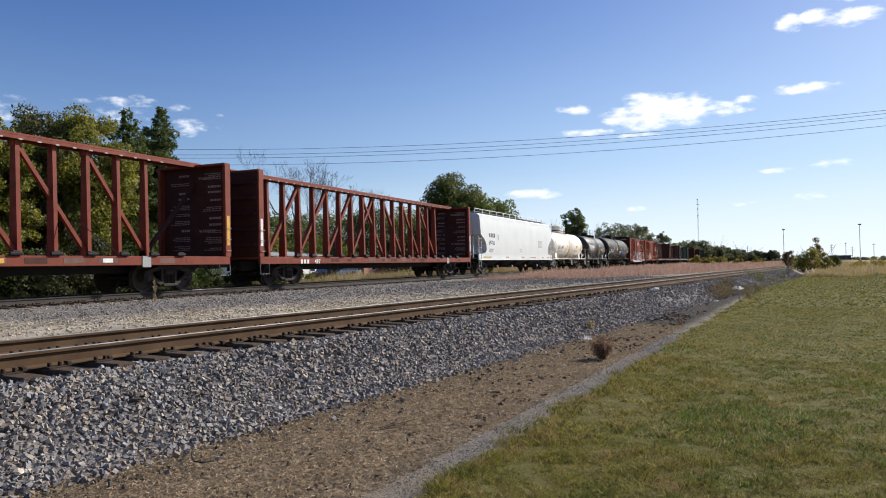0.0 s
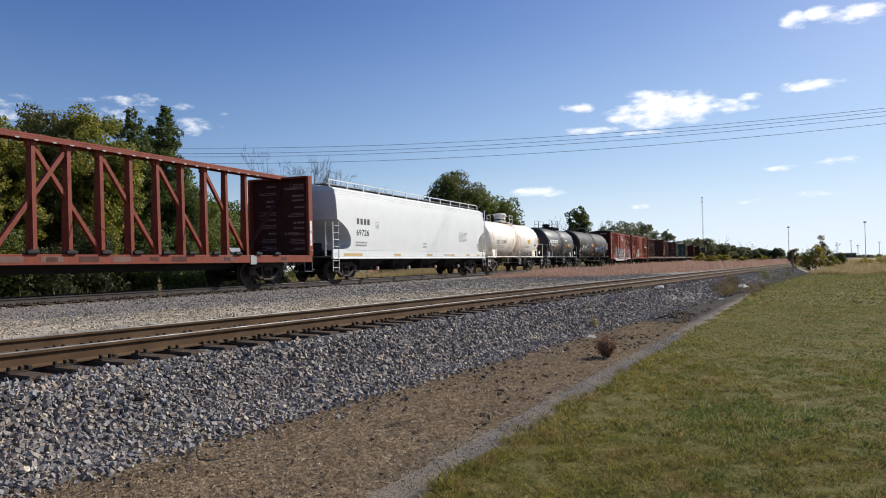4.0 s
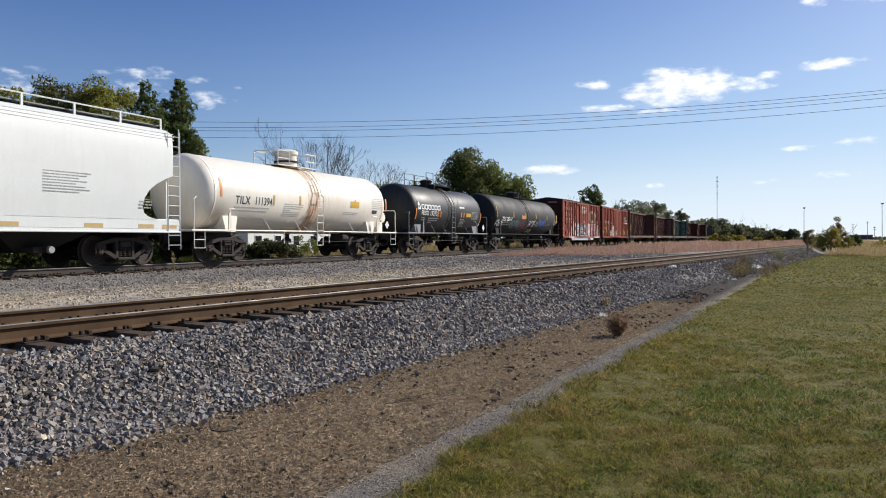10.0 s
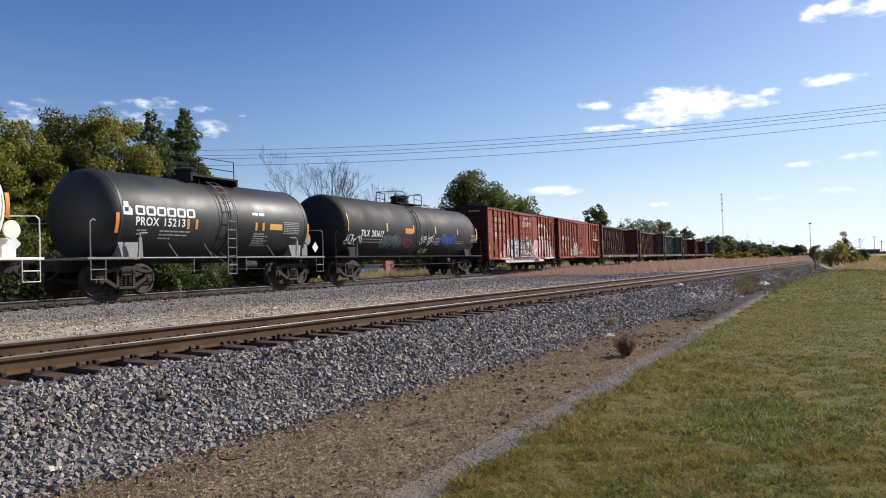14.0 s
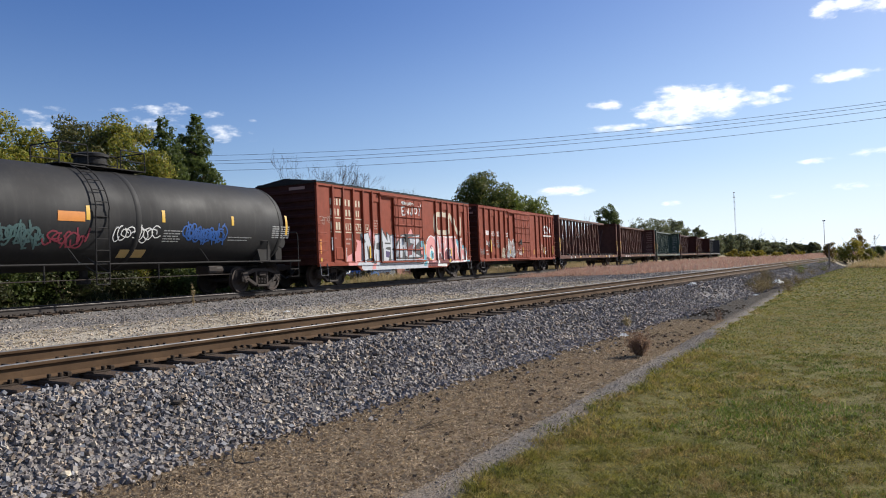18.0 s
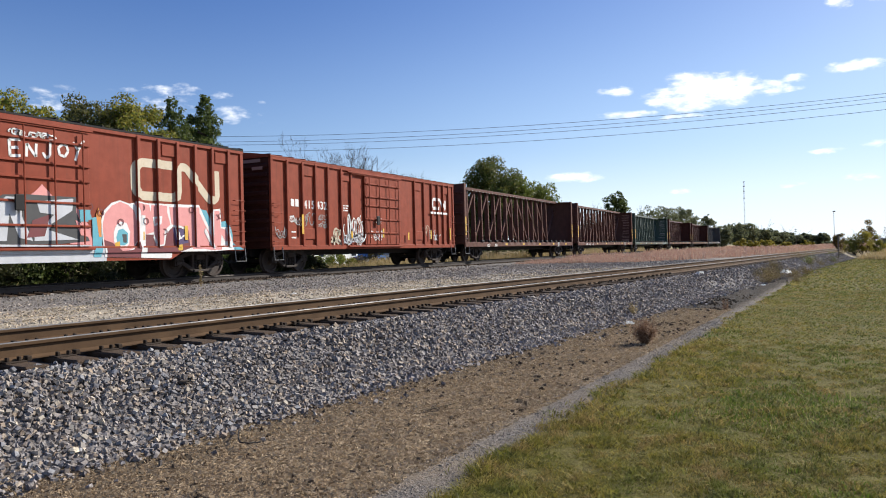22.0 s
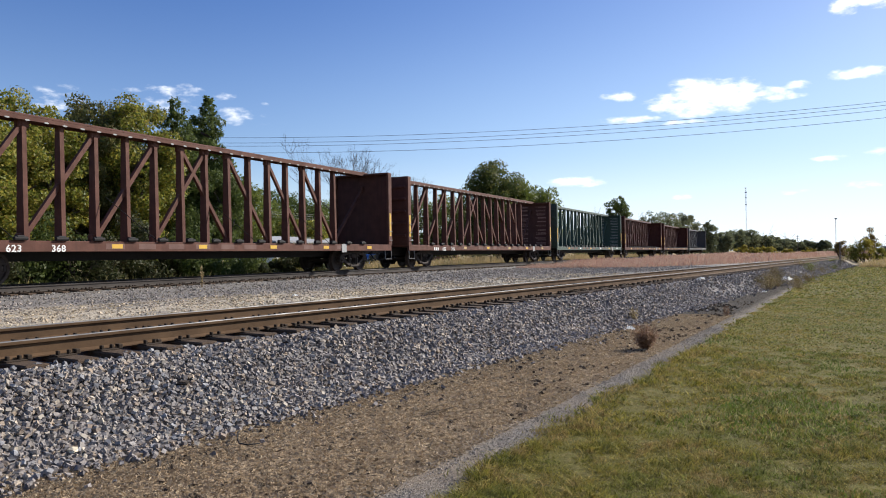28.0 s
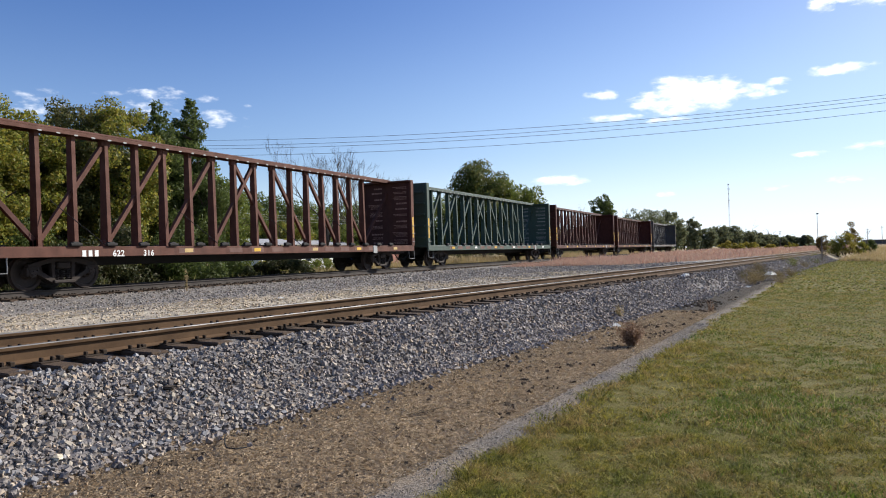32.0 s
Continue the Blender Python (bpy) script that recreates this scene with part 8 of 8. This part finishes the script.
def crown_clumps(rnd, w, h, low, n, seed, gaps=-0.22):
    """Places and sizes of leaf clumps in an uneven crown with gaps, none past the height h."""
    c, r = [], []
    zm, hz = h * (low + 1) / 2, h * (1 - low) / 2
    tries = 0
    while len(c) < n and tries < 20 * n:
        tries += 1
        d = Vector((rnd.gauss(0, 1), rnd.gauss(0, 1), rnd.gauss(0, 1))).normalized()
        env = 0.93 + 0.22 * noise.noise(d * 1.9 + Vector((seed * 3.1, 0, 0))) + 0.14 * noise.noise(d * 5.0 + Vector((0, seed * 1.7, 0)))
        q = env * rnd.uniform(0.12, 1.0) ** 0.45
        p = Vector((d.x * q * w / 2, d.y * q * w / 2, zm + d.z * q * hz * 0.98))
        if noise.noise(p * (5.5 / w) + Vector((0, 0, seed * 2.3))) < gaps:
            continue
        rad = min(w, hz * 2) * rnd.uniform(0.06, 0.15)
        p.z = min(p.z, h - rad * rnd.uniform(0.6, 1.0))
        c.append(tuple(p))
        r.append(rad)
    return c, r


def limbs(shape, rnd, p, d, length, r, depth, tips, spread=0.7, up=0.15, seg=6):
    """A limb in two bends that forks into thinner ones."""
    q = p + d * length * 0.5 + Vector((rnd.uniform(-1, 1), rnd.uniform(-1, 1), 0)) * length * 0.06
    e = q + (d + Vector((rnd.uniform(-1, 1), rnd.uniform(-1, 1), rnd.uniform(-0.2, 0.5))) * 0.25).normalized() * length * 0.5
    r = max(r, 0.006)
    shape.tube(p, q, r, seg, r * 0.8, caps=False)
    shape.tube(q, e, r * 0.8, seg, r * 0.58, caps=False)
    tips.append(e)
    if depth == 0:
        return
    for i in range(rnd.choice((2, 3, 3))):
        nd = (d + Vector((rnd.uniform(-1, 1), rnd.uniform(-1, 1), rnd.uniform(-0.3, 0.8) + up)) * spread).normalized()
        limbs(shape, rnd, e if i else q.lerp(e, 0.6), nd, length * rnd.uniform(0.55, 0.8), r * 0.55, depth - 1, tips, spread, up, max(4, seg - 1))


def tree(label, x, y, h, w, leaf, seed, leaves=6000, size=0.16, low=0.25, gap=-0.22, cone=False, name="tree"):
    rnd, rs = random.Random(seed), np.random.RandomState(seed)
    z = float(ground_z(x, y)) - 0.05
    t = thing(name, label, "tree", at=pose(x, y, z))
    wood, tips = Shape(), []
    base_h = h * low
    lean = Vector((rnd.uniform(-0.06, 0.06), rnd.uniform(-0.06, 0.06), 1)).normalized()
    top = lean * (h * 0.62)
    wood.tube((0, 0, 0), lean * base_h, h * 0.028, 9, h * 0.022, caps=False)
    wood.tube(lean * base_h, top, h * 0.022, 8, h * 0.008, caps=False)
    for i in range(7 if not cone else 12):
        f = rnd.uniform(low, 0.62) if not cone else low + (0.9 - low) * i / 12
        p = lean * (h * f)
        a = rnd.uniform(0, 2 * math.pi)
        d = Vector((math.cos(a), math.sin(a), rnd.uniform(0.35, 0.9) if not cone else 0.25)).normalized()
        ln = w * 0.42 * rnd.uniform(0.5, 0.9) * ((1.05 - f) if cone else 1)
        limbs(wood, rnd, p, d, ln, h * 0.010, 1, tips)
    part("trunk", wood, "bark", t, "rough brown trunk and limbs")
    c, r = [], []
    if cone:
        for i in range(300):
            f = rnd.uniform(0.05, 1.0)
            k = w * 0.5 * (1.02 - f) ** 0.62 * (1 + 0.10 * math.sin(f * 31) + 0.16 * math.sin(f * 83))
            a = rnd.uniform(0, 2 * math.pi)
            q = k * rnd.uniform(0.3, 1.0)
            c.append((math.cos(a) * q, math.sin(a) * q, h * (0.06 + 0.92 * f)))
            r.append(max(0.14, min(0.40, k * rnd.uniform(0.2, 0.42))))
    else:
        c, r = crown_clumps(rnd, w, h, low, 150, seed % 97 + 1, gap)
    v, f = leaf_cloud(rs, np.array(c), np.array(r), leaves, size)
    bulk("crown", v, f, leaf, "", "", "", t)
    return t


def bare_tree(label, x, y, h, w, seed, depth=5):
    rnd = random.Random(seed)
    t = thing("bare_tree", label, "tree", at=pose(x, y, float(ground_z(x, y)) - 0.05))
    tips = []
    part("trunk", Shape().path([(0, 0, 0), (0.02 * h, 0.01 * h, h * 0.2), (0.01 * h, 0, h * 0.42)], h * 0.016, 8), "bare_bark", t, "leafless grey trunk")
    for i in range(6):
        s = Shape()
        a = 2 * math.pi * i / 6 + rnd.uniform(-0.4, 0.4)
        d = Vector((math.cos(a) * w / h, math.sin(a) * w / h, rnd.uniform(0.5, 1.4))).normalized()
        limbs(s, rnd, Vector((0.012 * h, 0, h * rnd.uniform(0.2, 0.42))), d, h * 0.25, h * 0.0065, depth, tips, 0.62, 0.12, 4)
        part("limb", s, "bare_bark", t)
    return t


def bush(label, x, y, h, w, leaf, seed, leaves=1500, size=0.11, name="bush"):
    rnd, rs = random.Random(seed), np.random.RandomState(seed)
    t = thing(name, label, "bush", at=pose(x, y, float(ground_z(x, y)) - 0.03))
    s, tips = Shape(), []
    c, r = [], []
    for i in range(9):
        a = rnd.uniform(0, 2 * math.pi)
        d = Vector((math.cos(a) * 0.6, math.sin(a) * 0.6, 1)).normalized()
        s.tube((0.05 * math.cos(a), 0.05 * math.sin(a), 0), d * h * rnd.uniform(0.5, 0.9), 0.025, 5, 0.008, caps=False)
    for i in range(16):
        a, q = rnd.uniform(0, 2 * math.pi), rnd.uniform(0.1, 0.8)
        zz = rnd.uniform(0.15, 0.85)
        c.append((math.cos(a) * q * w / 2, math.sin(a) * q * w / 2, h * zz * (1.1 - 0.5 * q)))
        r.append(min(w, h) * rnd.uniform(0.14, 0.26))
    part("stem", s, "bark", t)
    v, f = leaf_cloud(rs, np.array(c), np.array(r), leaves, size)
    bulk("foliage", v, f, leaf, "", "", "", t)
    return t


def at(az, y=None, r=None):
    a = radians(az)
    return (y / math.tan(a), y) if y is not None else (r * math.cos(a), r * math.sin(a))


# wood close behind the train
for az, y, h, w, leaf, seed, n, kind in ((66.0, 29.0, 8.6, 6.0, "leaf_autumn", 1, 15000, ""), (61.0, 30.0, 9.0, 5.6, "leaf_autumn", 2, 16000, ""), (57.4, 30.5, 8.9, 4.2, "leaf_autumn", 3, 16000, ""),
                                         (54.1, 31.0, 8.7, 3.6, "leaf_autumn", 4, 15000, ""), (55.6, 34.5, 8.6, 4.5, "leaf_olive", 12, 12000, ""), (51.2, 32.0, 10.2, 5.2, "leaf_olive", 5, 22000, "airy"), (48.3, 30.6, 10.0, 5.0, "leaf_autumn", 6, 26000, ""),
                                         (49.8, 34.0, 9.8, 5.0, "leaf_green", 13, 15000, ""), (45.9, 31.0, 10.3, 4.6, "leaf_dark", 7, 20000, "cone"), (43.65, 31.0, 10.9, 4.2, "leaf_dark", 10, 20000, "cone"), (44.8, 32.5, 9.6, 4.6, "leaf_green", 14, 20000, ""),
                                         (43.4, 30.4, 7.6, 4.0, "leaf_dark", 15, 14000, ""), (41.2, 33.5, 6.6, 3.6, "leaf_green", 8, 8000, ""), (71.0, 28.0, 8.0, 6.5, "leaf_green", 9, 11000, "")):
    x, y = at(az, y)
    label = "dark evergreen with a pointed top" if kind == "cone" else ("broad tree turning yellow in autumn" if leaf == "leaf_autumn" else ("thin-leaved grey-green roadside tree" if kind == "airy" else "broad dark-green roadside tree"))
    tree(label, x, y, h, w, leaf, seed, int(n * 1.35), 0.088, low=0.10, cone=kind == "cone", gap=-0.22 if kind == "airy" else -0.42)
rb = random.Random(4)
for i in range(20):
    az = 74 - i * 1.95
    x, y = at(az, rb.uniform(24.0, 26.2))
    bush("dense green undergrowth behind the track", x, y, rb.uniform(1.7, 3.4) * (1 if az > 42 else 0.62), rb.uniform(2.6, 3.8), rb.choice(("leaf_under", "leaf_dark", "leaf_under")), 200 + i, 5500, 0.075)
for i in range(9):
    az = 72 - i * 3.6
    x, y = at(az, rb.uniform(36, 40))
    tree("tree deeper in the wood", x, y, rb.uniform(7.5, 9.5), 6.5, rb.choice(("leaf_dark", "leaf_green")), 230 + i, 9000, 0.13, low=0.05)
# belt further off, behind the yard
for az, r, h, w, leaf in ((40.2, 82, 8.2, 8, "leaf_green"), (38.0, 88, 9.2, 8.5, "leaf_dark"), (35.6, 92, 8.6, 9, "leaf_green"), (33.0, 95, 8.6, 9, "leaf_dark"), (30.6, 98, 9.0, 9, "leaf_autumn"), (28.0, 96, 9.2, 9, "leaf_dark"), (25.6, 100, 9.8, 9, "leaf_green"), (23.2, 100, 8.5, 9, "leaf_dark"),
                          (37.0, 80, 5.4, 7, "leaf_autumn"), (34.2, 84, 5.0, 7, "leaf_green"), (31.6, 88, 5.2, 7, "leaf_green")):
    x, y = at(az, r=r)
    tree("tree in the belt beyond the yard", x, y, h, w, leaf, int(az * 10), 14000, 0.15, low=0.03, gap=-0.5)
x, y = at(33.9, r=62)
bare_tree("tall leafless tree beyond the track", x, y, 10.9, 6.2, 3)
x, y = at(31.2, r=66)
bare_tree("leafless tree with a round crown", x, y, 9.6, 5.6, 5)
x, y = at(21.9, r=72)
tree("round leafy tree standing alone", x, y, 10.5, 7.2, "leaf_mid", 77, 34000, 0.125, low=0.08, gap=-0.45)
x, y = at(19.2, r=73)
tree("lower rounded tree beside it", x, y, 9.0, 6.0, "leaf_green", 78, 22000, 0.125, low=0.08, gap=-0.45)
x, y = at(12.7, r=118)
tree("small dark round-topped tree standing alone", x, y, 10.1, 3.9, "leaf_dark", 79, 8000, 0.15, low=0.35, gap=-0.4)
for az, r, h, w, seed in ((14.1, 125, 8.2, 5.5, 11), (11.4, 128, 8.2, 7.0, 12)):
    x, y = at(az, r=r)
    bare_tree("distant leafless grey tree", x, y, h, w, seed, 4)
# distant trees, their leaf colour already carrying the haze
for az, r, el, w, leaf in ((10.3, 165, 2.85, 6, "leaf_hazed"), (9.3, 170, 2.9, 6.5, "leaf_hazed"), (8.2, 188, 2.95, 6, "leaf_hazed"), (7.5, 200, 2.4, 6, "leaf_hazed"), (6.2, 240, 2.15, 5, "leaf_hazed"), (6.9, 250, 1.5, 9, "leaf_hazed"), (5.3, 290, 1.35, 8, "leaf_hazed"), (4.4, 300, 1.42, 9, "leaf_hazed"),
                           (3.6, 310, 1.3, 9, "leaf_hazed"), (2.9, 320, 1.0, 15, "leaf_hazed"), (2.0, 330, 0.8, 15, "leaf_hazed"), (1.1, 340, 0.62, 15, "leaf_hazed"), (0.2, 350, 0.4, 15, "leaf_hazed"), (-0.15, 350, 0.52, 6, "leaf_hazed"), (-1.2, 350, 0.48, 6, "leaf_hazed"),
                           (13.2, 140, 1.9, 8, "leaf_hazed"), (15.0, 140, 1.8, 8, "leaf_hazed"), (16.6, 120, 1.9, 8, "leaf_hazed"), (11.6, 150, 1.9, 9, "leaf_hazed"), (17.8, 118, 1.8, 8, "leaf_hazed")):
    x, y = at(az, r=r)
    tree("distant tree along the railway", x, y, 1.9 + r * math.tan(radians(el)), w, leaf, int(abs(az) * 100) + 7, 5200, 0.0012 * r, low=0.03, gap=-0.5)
for az, r, h, w in ((4.0, 170, 2.2, 4), (3.3, 150, 1.7, 3.2), (2.4, 150, 2.0, 4.5), (1.2, 150, 1.6, 3.5), (-0.2, 150, 1.4, 3)):
    x, y = at(az, r=r)
    bush("yellowing bush in the dry grass", x, y, h, w, "leaf_yellow", int(az * 100) + 900, 1800, 0.14)
for az, r, h, w, leaf in ((-2.2, 84, 2.3, 1.3, "leaf_brown"), (-3.1, 82, 2.6, 1.8, "leaf_autumn"), (-3.6, 82, 3.1, 2.0, "leaf_yellow"), (-4.0, 84, 3.9, 1.5, "leaf_brown"), (-4.5, 84, 2.9, 1.5, "leaf_autumn"), (-5.0, 90, 2.0, 1.5, "leaf_dark"), (-6.4, 96, 1.5, 3.2, "leaf_yellow"), (-7.6, 96, 1.6, 3.4, "leaf_yellow")):
    x, y = at(az, r=r)
    bush("yellow-brown bush in the meadow", x, y, h, w, leaf, int(az * 100) + 1900, 3000, 0.065)


def far_woods():
    rs = np.random.RandomState(61)
    c, r = [], []
    for az in np.arange(-12, 60, 0.35):
        rad = rs.uniform(330, 420)
        top = np.interp(az, [-12, -8, -4, -1.5, 0, 2, 5, 60], [1.2, 1.2, 1.2, 1.2, 1.4, 2.4, 4.5, 7.0]) * rs.uniform(0.75, 1.2)
        for q in range(3):
            c.append((rad * math.cos(radians(az)) + rs.normal(0, 3), rad * math.sin(radians(az)) + rs.normal(0, 3), -1.2 + top * (0.25 + 0.3 * q)))
            r.append(rs.uniform(0.9, 1.5))
    # horizon woods, haze included in the leaf colour
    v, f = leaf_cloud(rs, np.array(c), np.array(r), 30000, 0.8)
    bulk("far_woods", v, f, "leaf_hazed", "stuff", "far line of woods on the horizon, paled for haze", "woods")


far_woods()


# ---- wires, mast, poles ----
def cable(name, label, p, q, sag, r, steps=24):
    s = Shape()
    pts = []
    for i in range(steps + 1):
        t = i / steps
        v = Vector(p).lerp(Vector(q), t)
        v.z -= sag * 4 * t * (1 - t)
        pts.append(v)
    s.path(pts, r, 5)
    ob = part(name, s, "wire")
    tagged(ob, label, "overhead wire", "overhead wires")


for z0, z1 in ((9.0, 9.02), (8.6, 8.81), (8.36, 8.54), (7.86, 8.05)):
    P, Q = Vector((42.6, 39.2, 3.7 + z0)), Vector((52.5, -6.4, 3.7 + z1))
    d = Q - P
    cable("overhead_wire", "thin black wire crossing high over the tracks", P - d * 0.7, Q + d * 0.7, 3.7, 0.0125, 40)
for z in (4.75, 4.55, 4.3):
    cable("overhead_wire", "low black service wire behind the wood", (30, 42, z), (110, 42, z - 0.1), 0.15, 0.014)


def mast():
    x, y = at(3.75, r=400)
    t = thing("radio_mast", "slender grey lattice radio mast far off", "mast", at=pose(x, y, -1.2))
    H = 33.2
    legs = [(0.26 * math.cos(a), 0.26 * math.sin(a)) for a in (0.3, 0.3 + 2.094, 0.3 + 4.189)]
    for u, v in legs:
        part("leg", Shape().tube((u, v, 0), (u, v, H), 0.035, 5), "mast_paint", t)
    for i in range(22):
        z = H * i / 22
        for k in range(3):
            (a, b), (c, d) = legs[k], legs[(k + 1) % 3]
            part("lattice_bar", Shape().tube((a, b, z), (c, d, z + H / 22), 0.016, 4), "mast_paint", t)
    for z, w in ((H - 0.3, 0.8), (H - 2.6, 1.1), (H - 5.0, 0.7), (H - 8.5, 0.8)):
        part("antenna", Shape().slab(-0.2, 0.2, -w / 2, w / 2, z - 0.2, z + 0.2, 0.05), "mast_paint", t)


mast()


def light_pole(az, r, top_el):
    x, y = at(az, r=r)
    zt = 0.67 + r * math.tan(radians(top_el))
    t = thing("street_lamp", "tall grey light pole with a small head", "street lamp", "light poles", at=pose(x, y, -1.1))
    h = zt + 1.1
    part("pole", Shape().tube((0, 0, 0), (0, 0, h - 0.2), 0.085, 8, 0.055), "mast_paint", t)
    part("lamp_head", Shape().slab(-0.22, 0.22, -0.34, 0.26, h - 0.28, h, 0.06), "grey_iron", t)


light_pole(-1.92, 200, 2.1)
light_pole(-6.6, 190, 2.25)


def power_pole(az, r, top_el, arms):
    x, y = at(az, r=r)
    h = 0.67 + r * math.tan(radians(top_el)) + 1.1
    t = thing("power_pole", "distant wooden power pole with crossarms", "power pole", "power poles", at=pose(x, y, -1.1))
    part("pole", Shape().tube((0, 0, 0), (0, 0, h), 0.10, 7, 0.07), "post_wood", t)
    for i in range(arms):
        part("crossarm", Shape().slab(-0.08, 0.08, -0.55, 0.55, h - 0.5 - i * 0.8, h - 0.38 - i * 0.8, 0.02), "post_wood", t)


for az, r, el, arms in ((0.45, 320, 0.98, 2), (-4.9, 300, 0.92, 2), (-5.75, 300, 1.05, 1), (-6.15, 300, 0.72, 2), (-7.4, 320, 0.9, 1)):
    power_pole(az, r, el, arms)


def signpost():
    x, y = at(-2.15, r=66)
    t = thing("wooden_post", "short weathered post at the lawn's far end", "post", at=pose(x, y, float(ground_z(x, y)) - 0.05))
    part("post", Shape().slab(-0.045, 0.045, -0.045, 0.045, 0, 2.0, 0.01), "post_wood", t)


signpost()


# ---- beyond the tracks: low buildings, parked cars ----
def building(name, label, x, y, lx, ly, h, wall, roof, turn=0, rise=0.8, windows=0):
    t = thing(name, label, "building", at=pose(x, y, float(ground_z(x, y)) - 0.1, 0, 0, turn))
    part("wall", Shape().slab(-lx / 2, lx / 2, -ly / 2, ly / 2, 0, h, 0.02), wall, t)
    part("roof", Shape().prism([(-ly / 2 - 0.4, h), (ly / 2 + 0.4, h), (ly / 2 + 0.4, h + 0.12), (0, h + rise), (-ly / 2 - 0.4, h + 0.12)], "x", -lx / 2 - 0.3, lx / 2 + 0.3), roof, t)
    for i in range(windows):
        wx = -lx / 2 + lx * (i + 0.5) / windows
        w = part("window", Shape().slab(wx - 0.55, wx + 0.55, -ly / 2 - 0.04, -ly / 2 - 0.004, 1.0, 2.1, 0.01), "house_white", t)
        part("pane", Shape().slab(wx - 0.47, wx + 0.47, -ly / 2 - 0.05, -ly / 2 - 0.042, 1.08, 2.02, 0.003), "dark_glass", w)


for i, az in enumerate((39.4, 38.2, 36.6, 35.2, 33.6, 31.8)):
    x, y = at(az, 33.0 + (i % 3) * 1.2)
    bush("low scrub on the verge behind the track", x, y, 1.5 + 0.35 * (i % 2), 3.4, ("leaf_green", "leaf_autumn", "leaf_brown")[i % 3], 330 + i, 4200, 0.06)
building("storage_shed", "long low white metal shed with a pale roof", 62, 47, 15, 6, 2.7, "house_white", "roof_grey", 0, 0.7, 5)
building("brick_house", "maroon brick outbuilding behind the yard", 86, 47, 15, 7, 2.4, "brick_red", "roof_dark", 0, 0.5, 3)
building("far_warehouse", "long dark low building on the horizon", 321, -30, 7, 8, 1.7, "roof_dark", "roof_dark", 92, 0.3)


def parked_car(label, x, y, paint, turn):
    t = thing("parked_car", label, "car", "parked cars", at=pose(x, y, float(ground_z(x, y)), 0, 0, turn))
    side = [(-2.2, 0.35), (-2.2, 0.78), (-1.95, 0.92), (-1.25, 1.0), (-0.75, 1.42), (0.65, 1.45), (1.25, 1.0), (2.05, 0.86), (2.25, 0.62), (2.22, 0.35)]
    body = Shape().prism(side, "y", -0.85, 0.85)
    ob = part("body", body, paint, t)
    g = Shape().prism([(-1.12, 1.02), (-0.72, 1.36), (0.6, 1.38), (1.08, 1.02)], "y", -0.862, -0.852).prism([(-1.12, 1.02), (-0.72, 1.36), (0.6, 1.38), (1.08, 1.02)], "y", 0.852, 0.862)
    part("side_window", g, "dark_glass", t)
    part("windscreen", Shape().add([(1.24, -0.72, 1.03), (1.24, 0.72, 1.03), (0.72, 0.68, 1.44), (0.72, -0.68, 1.44), (1.26, -0.72, 1.03), (1.26, 0.72, 1.03), (0.74, 0.68, 1.44), (0.74, -0.68, 1.44)], [(0, 1, 2, 3), (4, 5, 6, 7), (0, 1, 5, 4), (2, 3, 7, 6)]), "dark_glass", t)
    for x0 in (-1.35, 1.4):
        for y0 in (-0.8, 0.8):
            w = part("wheel", Shape().lathe([(-0.1, 0.2), (-0.1, 0.32), (0.1, 0.32), (0.1, 0.2)], (x0, y0, 0.32), "y", 18), "tyre", t)
            part("rim", Shape().lathe([(-0.11, 0.05), (-0.11, 0.19), (0.11, 0.19), (0.11, 0.05)], (x0, y0, 0.32), "y", 14), "grey_iron", w)
    for y0 in (-0.62, 0.62):
        part("headlight", Shape().slab(2.14, 2.26, y0 - 0.18, y0 + 0.18, 0.62, 0.76, 0.02), "white_mark", t)
        part("tail_light", Shape().slab(-2.22, -2.12, y0 - 0.16, y0 + 0.16, 0.72, 0.86, 0.02), "dark_red_mark", t)


parked_car("blue sedan parked beyond the dry verge", 66.5, 41.0, "car_blue", 4)
parked_car("white car parked behind the verge", 52.5, 40.0, "car_white", 0)
parked_car("grey car parked beside the shed", 73.0, 42.0, "car_grey", 20)

# ---- what moves ----
def motions():
    for car, x in CARS:
        walk(car, [(t, pose(x - s, TRAIN_Y, 0)) for t, s in ROLLED])
    ts, ss = [t for t, _ in ROLLED], [s for _, s in ROLLED]
    steps = [round(i * 0.1, 1) for i in range(321)]
    turned = [-float(np.interp(t, ts, ss)) / 0.457 for t in steps]
    for w, wx in WHEELSETS:
        walk(w, [(t, Matrix.Translation((wx, 0, 0.457)) @ Matrix.Rotation(a, 4, "Y")) for t, a in zip(steps, turned)])


motions()
